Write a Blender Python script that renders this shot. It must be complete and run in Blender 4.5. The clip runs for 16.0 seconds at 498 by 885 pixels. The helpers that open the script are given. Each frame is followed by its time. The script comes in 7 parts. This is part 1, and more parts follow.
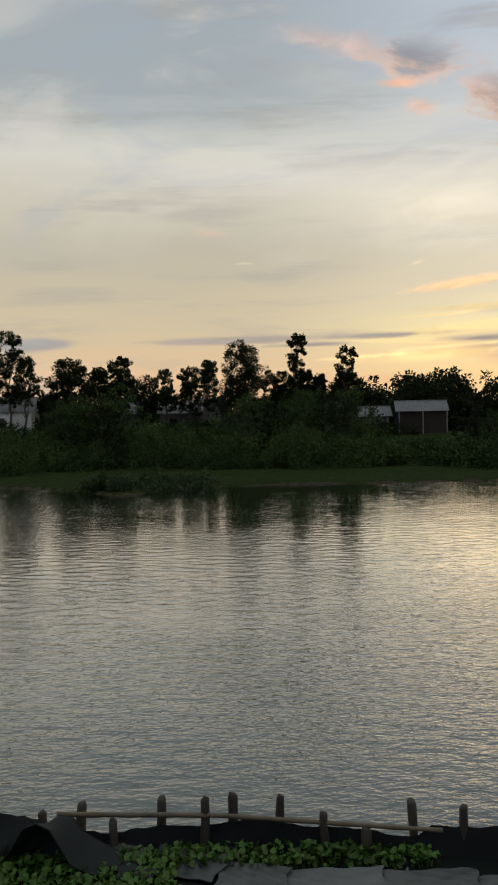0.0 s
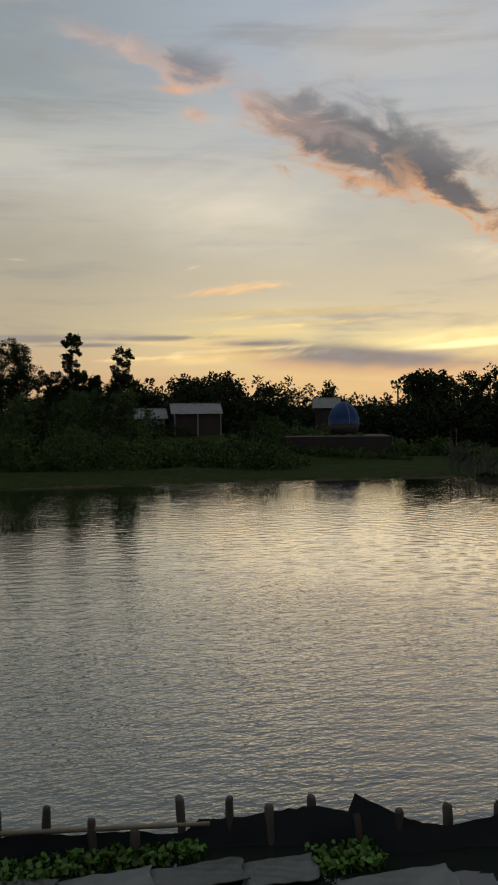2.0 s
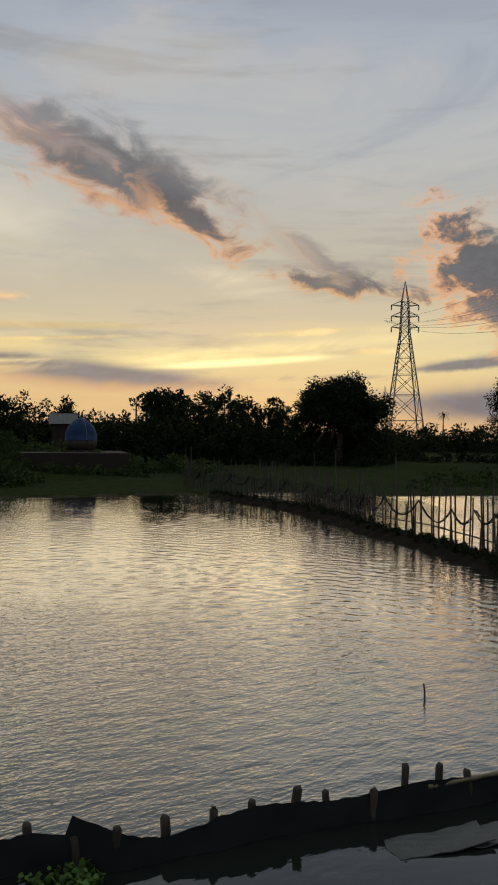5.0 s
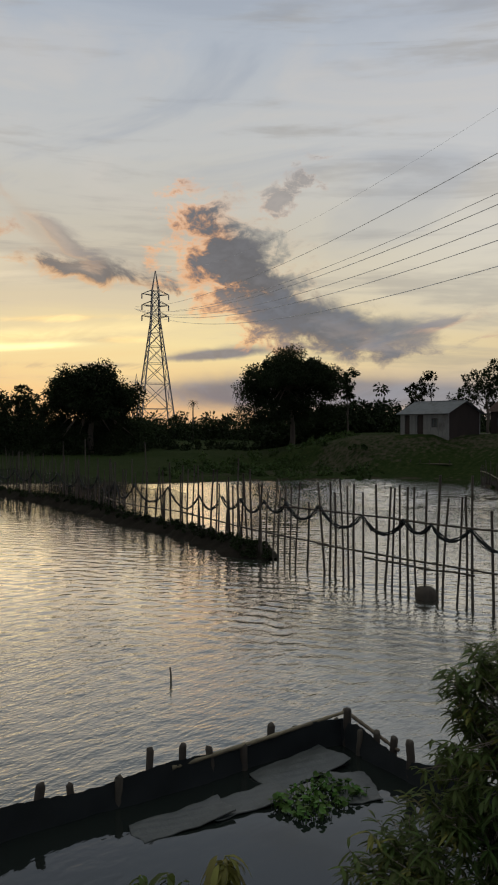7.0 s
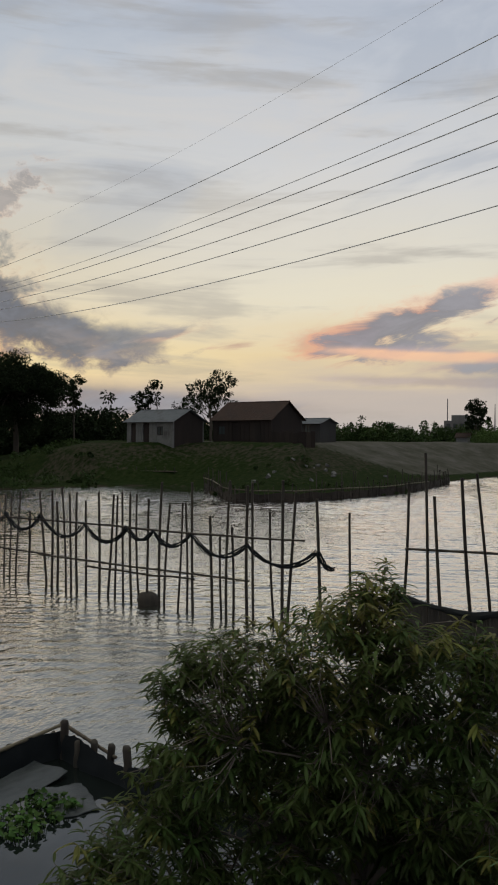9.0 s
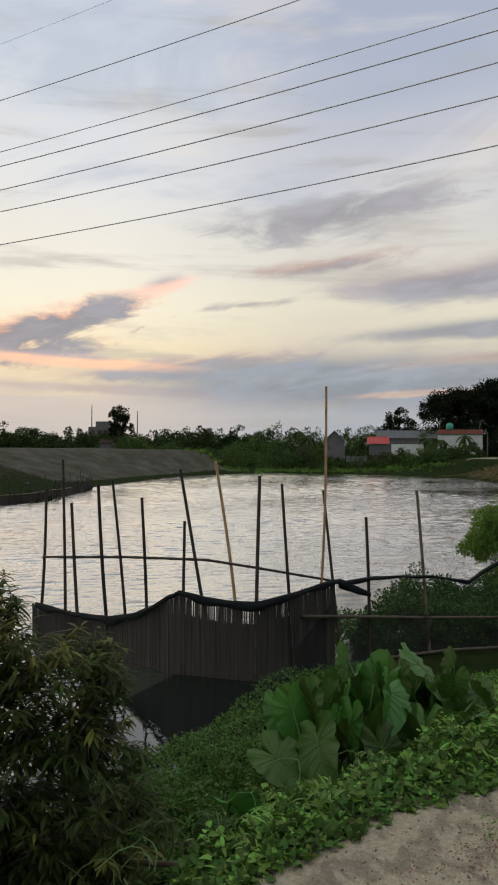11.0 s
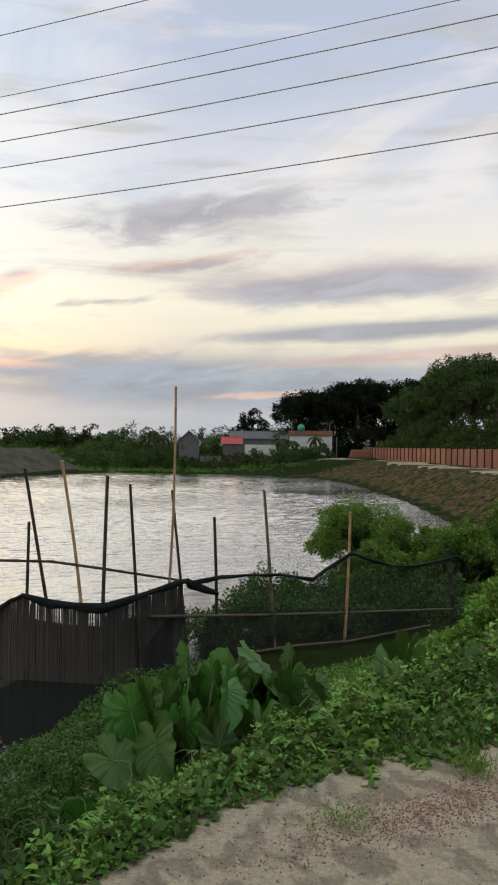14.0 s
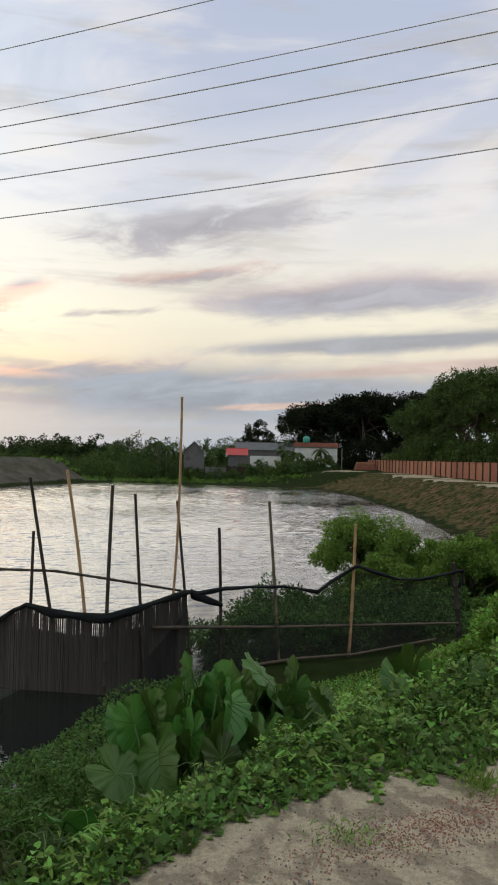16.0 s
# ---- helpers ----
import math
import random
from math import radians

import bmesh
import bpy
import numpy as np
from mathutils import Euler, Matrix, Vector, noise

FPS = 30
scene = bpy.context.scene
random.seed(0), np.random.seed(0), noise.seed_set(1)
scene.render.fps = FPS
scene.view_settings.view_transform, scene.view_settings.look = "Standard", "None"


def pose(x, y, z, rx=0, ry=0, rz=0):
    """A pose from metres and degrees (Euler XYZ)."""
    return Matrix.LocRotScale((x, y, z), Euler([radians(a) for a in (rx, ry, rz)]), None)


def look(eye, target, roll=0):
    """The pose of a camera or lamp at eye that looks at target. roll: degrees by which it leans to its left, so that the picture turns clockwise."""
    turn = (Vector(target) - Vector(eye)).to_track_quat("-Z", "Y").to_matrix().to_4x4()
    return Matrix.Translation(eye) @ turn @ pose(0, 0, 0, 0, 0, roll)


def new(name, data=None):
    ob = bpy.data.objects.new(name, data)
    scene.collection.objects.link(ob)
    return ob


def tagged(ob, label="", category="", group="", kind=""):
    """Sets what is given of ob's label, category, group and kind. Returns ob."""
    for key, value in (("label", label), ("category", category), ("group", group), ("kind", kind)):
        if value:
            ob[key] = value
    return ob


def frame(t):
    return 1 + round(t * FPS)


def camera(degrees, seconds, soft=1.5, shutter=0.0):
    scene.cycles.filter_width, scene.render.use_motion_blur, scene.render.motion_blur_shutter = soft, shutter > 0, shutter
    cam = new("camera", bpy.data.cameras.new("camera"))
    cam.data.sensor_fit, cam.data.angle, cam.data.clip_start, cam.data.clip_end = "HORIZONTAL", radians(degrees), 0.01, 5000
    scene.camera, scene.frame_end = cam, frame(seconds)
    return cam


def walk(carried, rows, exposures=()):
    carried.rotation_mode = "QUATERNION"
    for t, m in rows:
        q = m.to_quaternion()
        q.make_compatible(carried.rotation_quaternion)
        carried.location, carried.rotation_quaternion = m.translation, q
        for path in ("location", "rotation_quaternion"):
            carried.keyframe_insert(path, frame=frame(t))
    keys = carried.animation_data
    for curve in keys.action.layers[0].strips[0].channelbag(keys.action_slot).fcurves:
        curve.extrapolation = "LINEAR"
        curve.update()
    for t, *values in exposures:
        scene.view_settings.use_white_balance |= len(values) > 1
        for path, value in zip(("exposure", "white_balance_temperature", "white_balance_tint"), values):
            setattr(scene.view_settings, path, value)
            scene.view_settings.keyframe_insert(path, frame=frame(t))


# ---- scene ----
cam = camera(32.63, 16.0, soft=2.0)
# seconds, place, pitch, roll, yaw
PATH = [
    (0.0, 0.027, 0.388, 3.707, -1.29, 0.95, 0.00),
    (0.5, 0.035, 0.382, 3.703, -1.39, 0.84, -3.49),
    (1.0, 0.050, 0.383, 3.698, -1.43, 0.62, -6.85),
    (1.5, 0.076, 0.378, 3.700, -1.49, 0.50, -11.30),
    (2.0, 0.096, 0.375, 3.702, -1.34, 0.62, -14.95),
    (2.5, 0.118, 0.354, 3.701, 0.00, 0.93, -19.36),
    (3.0, 0.160, 0.345, 3.710, 1.42, 3.25, -24.75),
    (3.2, 0.157, 0.349, 3.712, 1.64, 3.23, -25.84),
    (5.3, 0.222, 0.314, 3.686, -0.75, -0.86, -34.37),
    (5.5, 0.226, 0.316, 3.688, -1.04, -1.04, -35.99),
    (6.0, 0.257, 0.294, 3.694, -1.28, -0.88, -40.40),
    (6.5, 0.276, 0.273, 3.691, -1.20, -0.64, -44.83),
    (7.0, 0.286, 0.251, 3.696, -0.94, -0.08, -48.98),
    (7.5, 0.300, 0.227, 3.701, -0.45, 0.23, -53.52),
    (8.0, 0.318, 0.201, 3.692, -0.01, -0.05, -58.26),
    (8.5, 0.330, 0.178, 3.685, -0.14, -0.21, -62.32),
    (9.0, 0.342, 0.154, 3.687, -0.35, -0.26, -67.16),
    (9.5, 0.358, 0.117, 3.692, -0.26, -0.35, -72.86),
    (10.0, 0.370, 0.086, 3.699, 0.11, -0.23, -78.70),
    (10.2, 0.373, 0.074, 3.701, 0.31, -0.18, -81.34),
    (12.3, 0.388, -0.067, 3.699, -0.83, -0.45, -99.30),
    (12.5, 0.380, -0.073, 3.698, -0.77, -0.36, -99.70),
    (13.0, 0.371, -0.070, 3.700, -0.53, -0.52, -100.27),
    (13.5, 0.371, -0.070, 3.699, 0.01, -0.76, -100.52),
    (14.0, 0.362, -0.076, 3.708, 0.22, -0.78, -100.47),
    (14.5, 0.376, -0.071, 3.704, 0.36, -0.93, -100.25),
    (15.0, 0.380, -0.066, 3.706, 0.67, -0.94, -99.40),
    (15.5, 0.387, -0.067, 3.704, 0.91, -1.18, -99.40),
    (16.0, 0.389, -0.071, 3.702, 0.98, -1.32, -100.13),
]
walk(cam, [(t, pose(x, y, z, 90 + p, r, w)) for t, x, y, z, p, r, w in PATH],
     exposures=[(0.0, 0.12), (0.5, 0.0), (1.5, -0.14), (3.0, -0.35), (5.5, -0.22), (7.5, -0.10), (9.0, 0.0), (10.0, 0.02), (12.3, 0.68), (14.0, 0.59), (16.0, 0.56)])

# ---- sky and light ----
SUN_AZ, SUN_EL = 33.5, 1.2          # compass degrees from +y towards +x, height


class Nodes:
    """Short hand for building node trees."""

    def __init__(self, tree):
        self.t = tree

    def node(self, kind):
        return self.t.nodes.new(kind)

    def put(self, sock, v):
        if isinstance(v, bpy.types.NodeSocket):
            self.t.links.new(v, sock)
        elif v is not None:
            sock.default_value = v

    def math(self, op, a, b=None, c=None, clamp=False):
        n = self.node("ShaderNodeMath")
        n.operation, n.use_clamp = op, clamp
        for s, v in zip(n.inputs, (a, b, c)):
            self.put(s, v)
        return n.outputs[0]

    def smooth(self, v, lo, hi):
        n = self.node("ShaderNodeMapRange")
        n.interpolation_type = "SMOOTHSTEP"
        self.put(n.inputs["Value"], v)
        self.put(n.inputs["From Min"], lo)
        self.put(n.inputs["From Max"], hi)
        return n.outputs[0]

    def mix(self, fac, a, b, blend="MIX"):
        n = self.node("ShaderNodeMix")
        n.data_type, n.blend_type = "RGBA", blend
        self.put(n.inputs[0], fac)
        for s, v in ((n.inputs[6], a), (n.inputs[7], b)):
            self.put(s, v if isinstance(v, bpy.types.NodeSocket) else (*v[:3], 1))
        return n.outputs[2]

    def ramp(self, v, stops):
        n = self.node("ShaderNodeValToRGB")
        el = n.color_ramp.elements
        while len(el) < len(stops):
            el.new(0.5)
        for e, (p, c) in zip(el, stops):
            e.position, e.color = p, (*c[:3], 1)
        self.put(n.inputs[0], v)
        return n.outputs[0]

    def noise(self, vec, scale, detail=4, rough=0.55, dist=0.0):
        n = self.node("ShaderNodeTexNoise")
        self.put(n.inputs["Vector"], vec)
        n.inputs["Scale"].default_value, n.inputs["Detail"].default_value = scale, detail
        n.inputs["Roughness"].default_value, n.inputs["Distortion"].default_value = rough, dist
        return n

    def vec(self, x, y, z=0.0):
        n = self.node("ShaderNodeCombineXYZ")
        for s, v in zip(n.inputs, (x, y, z)):
            self.put(s, v)
        return n.outputs[0]

    def scaled(self, vec, s):
        n = self.node("ShaderNodeMapping")
        self.put(n.inputs["Vector"], vec)
        n.inputs["Scale"].default_value = s
        return n.outputs[0]


def srgb(r, g, b):
    return tuple(((c / 255 + 0.055) / 1.055) ** 2.4 if c > 10 else c / 255 / 12.92 for c in (r, g, b))


world = bpy.data.worlds.new("dusk_sky")
world.use_nodes = True
scene.world = world
world.node_tree.nodes.clear()
S = Nodes(world.node_tree)
way = S.node("ShaderNodeTexCoord").outputs["Generated"]
sep = S.node("ShaderNodeSeparateXYZ")
S.put(sep.inputs[0], way)
DEG = 57.29578
az = S.math("MULTIPLY", S.math("ARCTAN2", sep.outputs[0], sep.outputs[1]), DEG)
el = S.math("MULTIPLY", S.math("ARCSINE", sep.outputs[2]), DEG)
flat = S.vec(az, S.math("MULTIPLY", el, 2.4))
warp1 = S.noise(flat, 0.055, 5, 0.6)
warp2 = S.noise(S.vec(az, S.math("MULTIPLY", el, 1.5)), 0.46, 7, 0.66, 0.3)
wisp = S.noise(S.vec(S.math("MULTIPLY", az, 0.35), S.math("MULTIPLY", el, 3.0)), 0.16, 5, 0.6, 0.4)
ROLL = {}
for turn_, long_, fine_ in ((-12, 0.62, 0.30), (9, 0.36, 0.36)):
    c_, s_ = math.cos(radians(turn_)), math.sin(radians(turn_))
    u_ = S.math("ADD", S.math("MULTIPLY", az, c_), S.math("MULTIPLY", el, s_))
    v_ = S.math("SUBTRACT", S.math("MULTIPLY", el, c_), S.math("MULTIPLY", az, s_))
    ROLL[turn_] = S.math("SUBTRACT", S.noise(S.vec(S.math("MULTIPLY", u_, long_), S.math("MULTIPLY", v_, 1.25)), fine_ * 1.5, 6, 0.62, 0.55).outputs[0], 0.5)
broad = S.math("SUBTRACT", S.noise(S.vec(S.math("MULTIPLY", az, 0.45), S.math("SUBTRACT", S.math("MULTIPLY", el, 1.3), S.math("MULTIPLY", az, 0.12))), 0.115, 5, 0.58, 0.8).outputs[0], 0.5)
n1 = S.math("SUBTRACT", warp1.outputs[0], 0.5)
n2 = S.math("SUBTRACT", warp2.outputs[0], 0.5)
nw = S.math("SUBTRACT", wisp.outputs[0], 0.5)
elw = S.math("ADD", el, S.math("MULTIPLY", nw, 4.0))

# clear sky by height, towards the set sun and away from it
e01 = S.math("MULTIPLY", elw, 1 / 40.0, clamp=True)
near_sun = S.ramp(e01, [(0.0, srgb(220, 180, 140)), (0.06, srgb(244, 208, 150)), (0.135, srgb(252, 230, 172)),
                        (0.2, srgb(226, 210, 178)), (0.32, srgb(206, 199, 183)), (0.45, srgb(202, 202, 200)),
                        (0.6, srgb(184, 191, 201)), (1.0, srgb(148, 160, 180))])
left_sky = S.ramp(e01, [(0.0, srgb(196, 156, 126)), (0.08, srgb(222, 190, 158)), (0.16, srgb(204, 190, 166)),
                        (0.27, srgb(188, 182, 170)), (0.36, srgb(200, 196, 188)), (0.43, srgb(208, 208, 206)),
                        (0.52, srgb(160, 170, 180)), (1.0, srgb(150, 164, 188))])
right_sky = S.ramp(e01, [(0.0, srgb(188, 182, 178)), (0.065, srgb(200, 188, 178)), (0.13, srgb(236, 214, 172)),
                         (0.23, srgb(236, 228, 206)), (0.42, srgb(216, 216, 216)), (0.6, srgb(196, 202, 212)),
                         (1.0, srgb(154, 166, 190))])
far_right = S.ramp(e01, [(0.0, srgb(158, 165, 173)), (0.065, srgb(162, 167, 174)), (0.13, srgb(204, 194, 176)),
                         (0.23, srgb(214, 208, 190)), (0.42, srgb(194, 195, 200)), (0.6, srgb(166, 173, 190)),
                         (1.0, srgb(146, 158, 184))])
back_sky = S.ramp(e01, [(0.0, srgb(150, 150, 165)), (0.3, srgb(165, 165, 180)), (1.0, srgb(150, 164, 190))])
base = S.mix(S.smooth(az, -3, 20), S.mix(1.0, left_sky, (1.04, 1.02, 0.93), "MULTIPLY"), S.mix(1.0, near_sun, (1.06, 1.07, 1.07), "MULTIPLY"))
base = S.mix(S.smooth(az, 44, 72), base, right_sky)
base = S.mix(S.smooth(az, 80, 98), base, far_right)
side = S.math("ABSOLUTE", S.math("SUBTRACT", az, 50))
base = S.mix(S.smooth(side, 80, 130), base, back_sky)
# an overcast sky is brightest overhead
zen = S.math("MULTIPLY", S.smooth(el, 29, 75), 1.5)
base = S.mix(zen, base, S.mix(1.0, base, (2.6, 2.25, 1.45), "MULTIPLY"))
# the thin high haze in large soft patches
base = S.mix(S.math("MULTIPLY", S.smooth(n1, 0.0, 0.25), 0.28), base, srgb(224, 214, 198))
base = S.mix(S.math("MULTIPLY", S.smooth(S.math("ADD", nw, S.math("MULTIPLY", n1, 0.6)), 0.0, 0.2), 0.48), base, srgb(166, 161, 154))

# cream veils and blue-grey gaps in the upper sky
upper = S.smooth(el, 8, 17)
base = S.mix(S.math("MULTIPLY", S.math("MULTIPLY", S.smooth(broad, 0.0, 0.17), upper), 0.34), base, srgb(224, 216, 206))
base = S.mix(S.math("MULTIPLY", S.math("MULTIPLY", S.smooth(S.math("MULTIPLY", broad, -1.0), 0.0, 0.16), upper), 0.36), base, srgb(160, 171, 188))


def cloud(sky, a0, e0, ra, re, turn=0.0, body=(120, 120, 130), rim=(250, 170, 120), rough=0.55, dense=0.95,
          rim_shift=(0.0, 0.6), rim_amount=0.8, soft=0.5, fine=0.5, glow=1.0):
    """One cloud bank about the direction (a0, e0), its half width and height in degrees, turned in the sky."""
    c, s = math.cos(radians(turn)), math.sin(radians(turn))
    strands = n2 if abs(a0 - 51) < 5 else ROLL[-12] if turn < -8 else ROLL[9]
    held = []

    def density(da, de):
        x = S.math("SUBTRACT", az, a0 + da)
        y = S.math("SUBTRACT", el, e0 + de)
        u = S.math("DIVIDE", S.math("ADD", S.math("MULTIPLY", x, c), S.math("MULTIPLY", y, s)), ra)
        v = S.math("DIVIDE", S.math("SUBTRACT", S.math("MULTIPLY", y, c), S.math("MULTIPLY", x, s)), re)
        held.append(v)
        r = S.math("SQRT", S.math("ADD", S.math("MULTIPLY", u, u), S.math("MULTIPLY", v, v)))
        d = S.math("SUBTRACT", 1.0, r)
        d = S.math("ADD", d, S.math("MULTIPLY", n1, 2.2 * rough))
        return S.math("ADD", d, S.math("MULTIPLY", strands, 3.0 * rough * fine))

    d = density(0, 0)
    # crisp below, fraying out above
    m = S.math("MULTIPLY", S.smooth(d, 0.0, S.math("ADD", soft * 1.1, S.math("MULTIPLY", S.math("MAXIMUM", held[0], 0.0), 0.85))), dense)
    k = min(1.0, fine * 1.8)
    tone = S.mix(S.smooth(strands, -0.14, 0.18), [glow * x * (1 - 0.13 * k) for x in srgb(*body)], [glow * x * (1 + 0.16 * k) for x in srgb(*body)])
    if rim_amount:
        edge = S.math("SUBTRACT", 1.0, S.smooth(density(*rim_shift), 0.05, 0.05 + soft * 1.1))
        tone = S.mix(S.math("MULTIPLY", edge, rim_amount), tone, [x * (1.25 if a0 < 90 else 1.0) for x in srgb(*rim)])
    return S.mix(m, sky, tone)


sky = base
GREY, SLATE, GOLD, PINK = (122, 122, 128), (138, 146, 158), (255, 190, 120), (246, 182, 150)
# bright veils
sky = cloud(sky, 14, 14.0, 15, 5.0, -6, (255, 242, 216), rim_amount=0, rough=0.5, dense=0.85, soft=1.1, fine=0.12)
sky = cloud(sky, 3, 16.2, 20, 2.0, -3, (228, 222, 212), rim_amount=0, rough=0.5, dense=0.6, soft=1.0, fine=0.12)
sky = cloud(sky, 68, 14.0, 14, 5.0, 10, (226, 220, 208), rim_amount=0, rough=0.6, dense=0.5, soft=1.1, fine=0.12)
# low slate bands and bright streaks over the set sun
sky = cloud(sky, 29, 5.6, 20, 1.1, 5, (255, 232, 166), rim_amount=0, rough=0.3, dense=0.85, soft=0.9, glow=1.3)
sky = cloud(sky, 14.4, 8.9, 4.2, 0.5, 6, (255, 214, 164), rim_amount=0, rough=0.8, soft=0.7, fine=0.9)
sky = cloud(sky, 13.5, 5.9, 7.5, 0.7, 3, (255, 226, 160), rim_amount=0, rough=0.7, dense=0.85, soft=0.9)
sky = cloud(sky, 11.3, 10.3, 0.7, 0.2, 16, (250, 226, 186), rim_amount=0, rough=0.7, dense=0.55, soft=0.9)
sky = cloud(sky, -0.2, 10.6, 0.8, 0.14, 0, (236, 220, 190), rim_amount=0, rough=0.7, dense=0.4, soft=0.9)
sky = cloud(sky, -2.6, 12.6, 1.6, 0.4, -6, (226, 192, 168), rim_amount=0, rough=0.8, dense=0.4, soft=0.9)
sky = cloud(sky, -3.0, 13.8, 6.0, 0.7, 3, (176, 168, 160), rim_amount=0, rough=0.7, dense=0.55, soft=1.0)
sky = cloud(sky, 19, 7.4, 11, 0.36, 1, (244, 216, 158), rim_amount=0, rough=0.4, dense=0.7)
sky = cloud(sky, 21.5, 4.3, 13, 1.5, -4, (142, 140, 146), (250, 196, 136), 0.4, 0.92, (0.6, 0.5), 0.6)
sky = cloud(sky, 13, 4.4, 8, 0.6, 3, (255, 220, 154), rim_amount=0, rough=0.5, dense=0.85, soft=0.8, glow=1.1)
sky = cloud(sky, 11, 5.3, 6, 0.32, -2, (152, 142, 140), (255, 222, 156), 0.5, 0.7)
sky = cloud(sky, -1, 5.6, 8, 0.42, 1, (160, 152, 150), rim_amount=0, rough=0.5, dense=0.75)
sky = cloud(sky, -14, 5.4, 3.2, 0.6, 2, (152, 156, 164), rim_amount=0, rough=0.4, dense=0.7)
sky = cloud(sky, 6, 2.8, 16, 0.8, 0, (246, 196, 150), rim_amount=0, rough=0.5, dense=0.4)
sky = cloud(sky, 52, 2.6, 15, 1.9, 0, (128, 134, 146), (206, 184, 156), 0.25, 0.95, (0, -0.5), 0.3)
sky = cloud(sky, 46.5, 5.0, 5.2, 0.6, 5, (128, 130, 140), rim_amount=0, rough=0.5, dense=0.9)
sky = cloud(sky, 62, 2.2, 14, 1.4, -1, (150, 152, 160), (220, 188, 160), 0.4, 0.85, (0, -0.4), 0.25)
sky = cloud(sky, 32.0, 5.2, 8.5, 0.42, 3.6, (255, 240, 172), rim_amount=0, rough=0.16, dense=1.0, soft=0.7, fine=0.3, glow=1.7)
sky = cloud(sky, 31.5, 10.6, 6.0, 1.5, -8, (255, 238, 204), rim_amount=0, rough=0.5, dense=0.85, soft=1.1, fine=0.4)
sky = cloud(sky, 17.0, 12.6, 9.0, 0.9, -7, (224, 212, 186), rim_amount=0, rough=0.7, dense=0.6, soft=1.0, fine=0.5)
for a_, e_, w_, h_, glow_ in ((12.5, 6.9, 5.0, 0.22, 1.15), (14.0, 4.9, 6.0, 0.3, 1.3), (9.0, 4.4, 5.0, 0.22, 1.2), (20.0, 6.6, 7.0, 0.2, 1.1), (36.0, 7.2, 6.0, 0.35, 1.25), (41.0, 5.9, 4.0, 0.4, 1.2)):
    sky = cloud(sky, a_, e_, w_, h_, 3, (255, 224, 160), rim_amount=0, rough=0.8, dense=0.85, soft=0.8, fine=0.8, glow=glow_)
for a_, e_, w_, h_ in ((9.5, 5.7, 4.6, 0.3), (15.5, 5.3, 3.6, 0.34), (4.0, 5.2, 4.0, 0.25), (38.5, 4.2, 5.0, 0.5)):
    sky = cloud(sky, a_, e_, w_, h_, 1, (142, 136, 140), rim_amount=0, rough=0.8, dense=0.8, soft=0.8, fine=0.9)
# the long diagonal bank with a lit underside
sky = cloud(sky, 23.6, 15.3, 8.4, 0.6, -19, (255, 188, 128), rim_amount=0, rough=0.8, dense=0.8, soft=0.9, fine=0.9)
sky = cloud(sky, 11.6, 22.4, 5.0, 1.9, -16, (150, 150, 156), (248, 196, 162), 0.8, 0.88, (0.15, 0.35), 0.7, 0.6, 0.8)
sky = cloud(sky, 10.2, 21.2, 1.7, 0.42, -4, (252, 196, 160), rim_amount=0, rough=0.6, dense=0.8, soft=0.8)
sky = cloud(sky, 5.6, 23.9, 4.2, 1.0, -14, (208, 186, 178), rim_amount=0, rough=0.7, dense=0.7, soft=0.8)
sky = cloud(sky, 11.7, 19.8, 1.5, 0.8, -10, (232, 190, 168), rim_amount=0, rough=0.6, dense=0.7, soft=0.8)
sky = cloud(sky, 23.2, 17.6, 10.6, 3.3, -23, (122, 121, 124), (252, 178, 118), 0.75, 0.93, (0.10, 0.30), 0.6, 0.55, 0.95)
sky = cloud(sky, 28.4, 14.6, 4.6, 1.9, -30, (110, 110, 114), (255, 184, 122), 0.75, 0.93, (0.12, 0.32), 0.8, 0.5, 0.95)
sky = cloud(sky, 38.2, 10.3, 4.6, 1.2, -10, (116, 114, 116), (252, 188, 120), 1.0, 0.9, (0.1, 0.25), 0.75, 0.6, 1.3)
sky = cloud(sky, 36.8, 12.2, 2.4, 0.8, -35, (150, 144, 142), (248, 196, 140), 1.0, 0.7, (0.1, 0.2), 0.5, 0.7, 1.3)
sky = cloud(sky, 35.5, 12.6, 4.2, 1.1, -40, (204, 184, 164), rim_amount=0, rough=0.7, dense=0.5, soft=0.8)
sky = cloud(sky, 17.5, 20.2, 6.5, 1.5, -22, (164, 160, 162), (244, 190, 158), 0.7, 0.6, (0.1, 0.3), 0.5, 0.8, 0.8)
# the towering cloud
sky = cloud(sky, 48.8, 10.8, 6.6, 4.5, -48, (108, 110, 116), (255, 180, 116), 0.62, 0.97, (0.5, 0.1), 0.95, 0.42, 1.15)
sky = cloud(sky, 53.4, 7.2, 7.2, 2.5, -14, (112, 117, 126), (250, 196, 140), 0.65, 0.97, (0.3, 0.3), 0.15, 0.4, 0.9)
sky = cloud(sky, 58.4, 6.5, 5.2, 1.4, -6, (128, 132, 141), (236, 200, 164), 0.7, 0.9, (0.0, 0.4), 0.15, 0.5, 0.9)
sky = cloud(sky, 51.0, 15.2, 3.6, 1.5, 38, (158, 152, 150), (246, 190, 150), 1.3, 0.75, (0.3, 0.1), 0.5, 0.6, 1.2)
sky = cloud(sky, 61.8, 6.8, 2.6, 0.6, 14, (150, 146, 150), (240, 190, 150), 0.9, 0.8, (0.1, 0.2), 0.5, 0.7, 1.4)
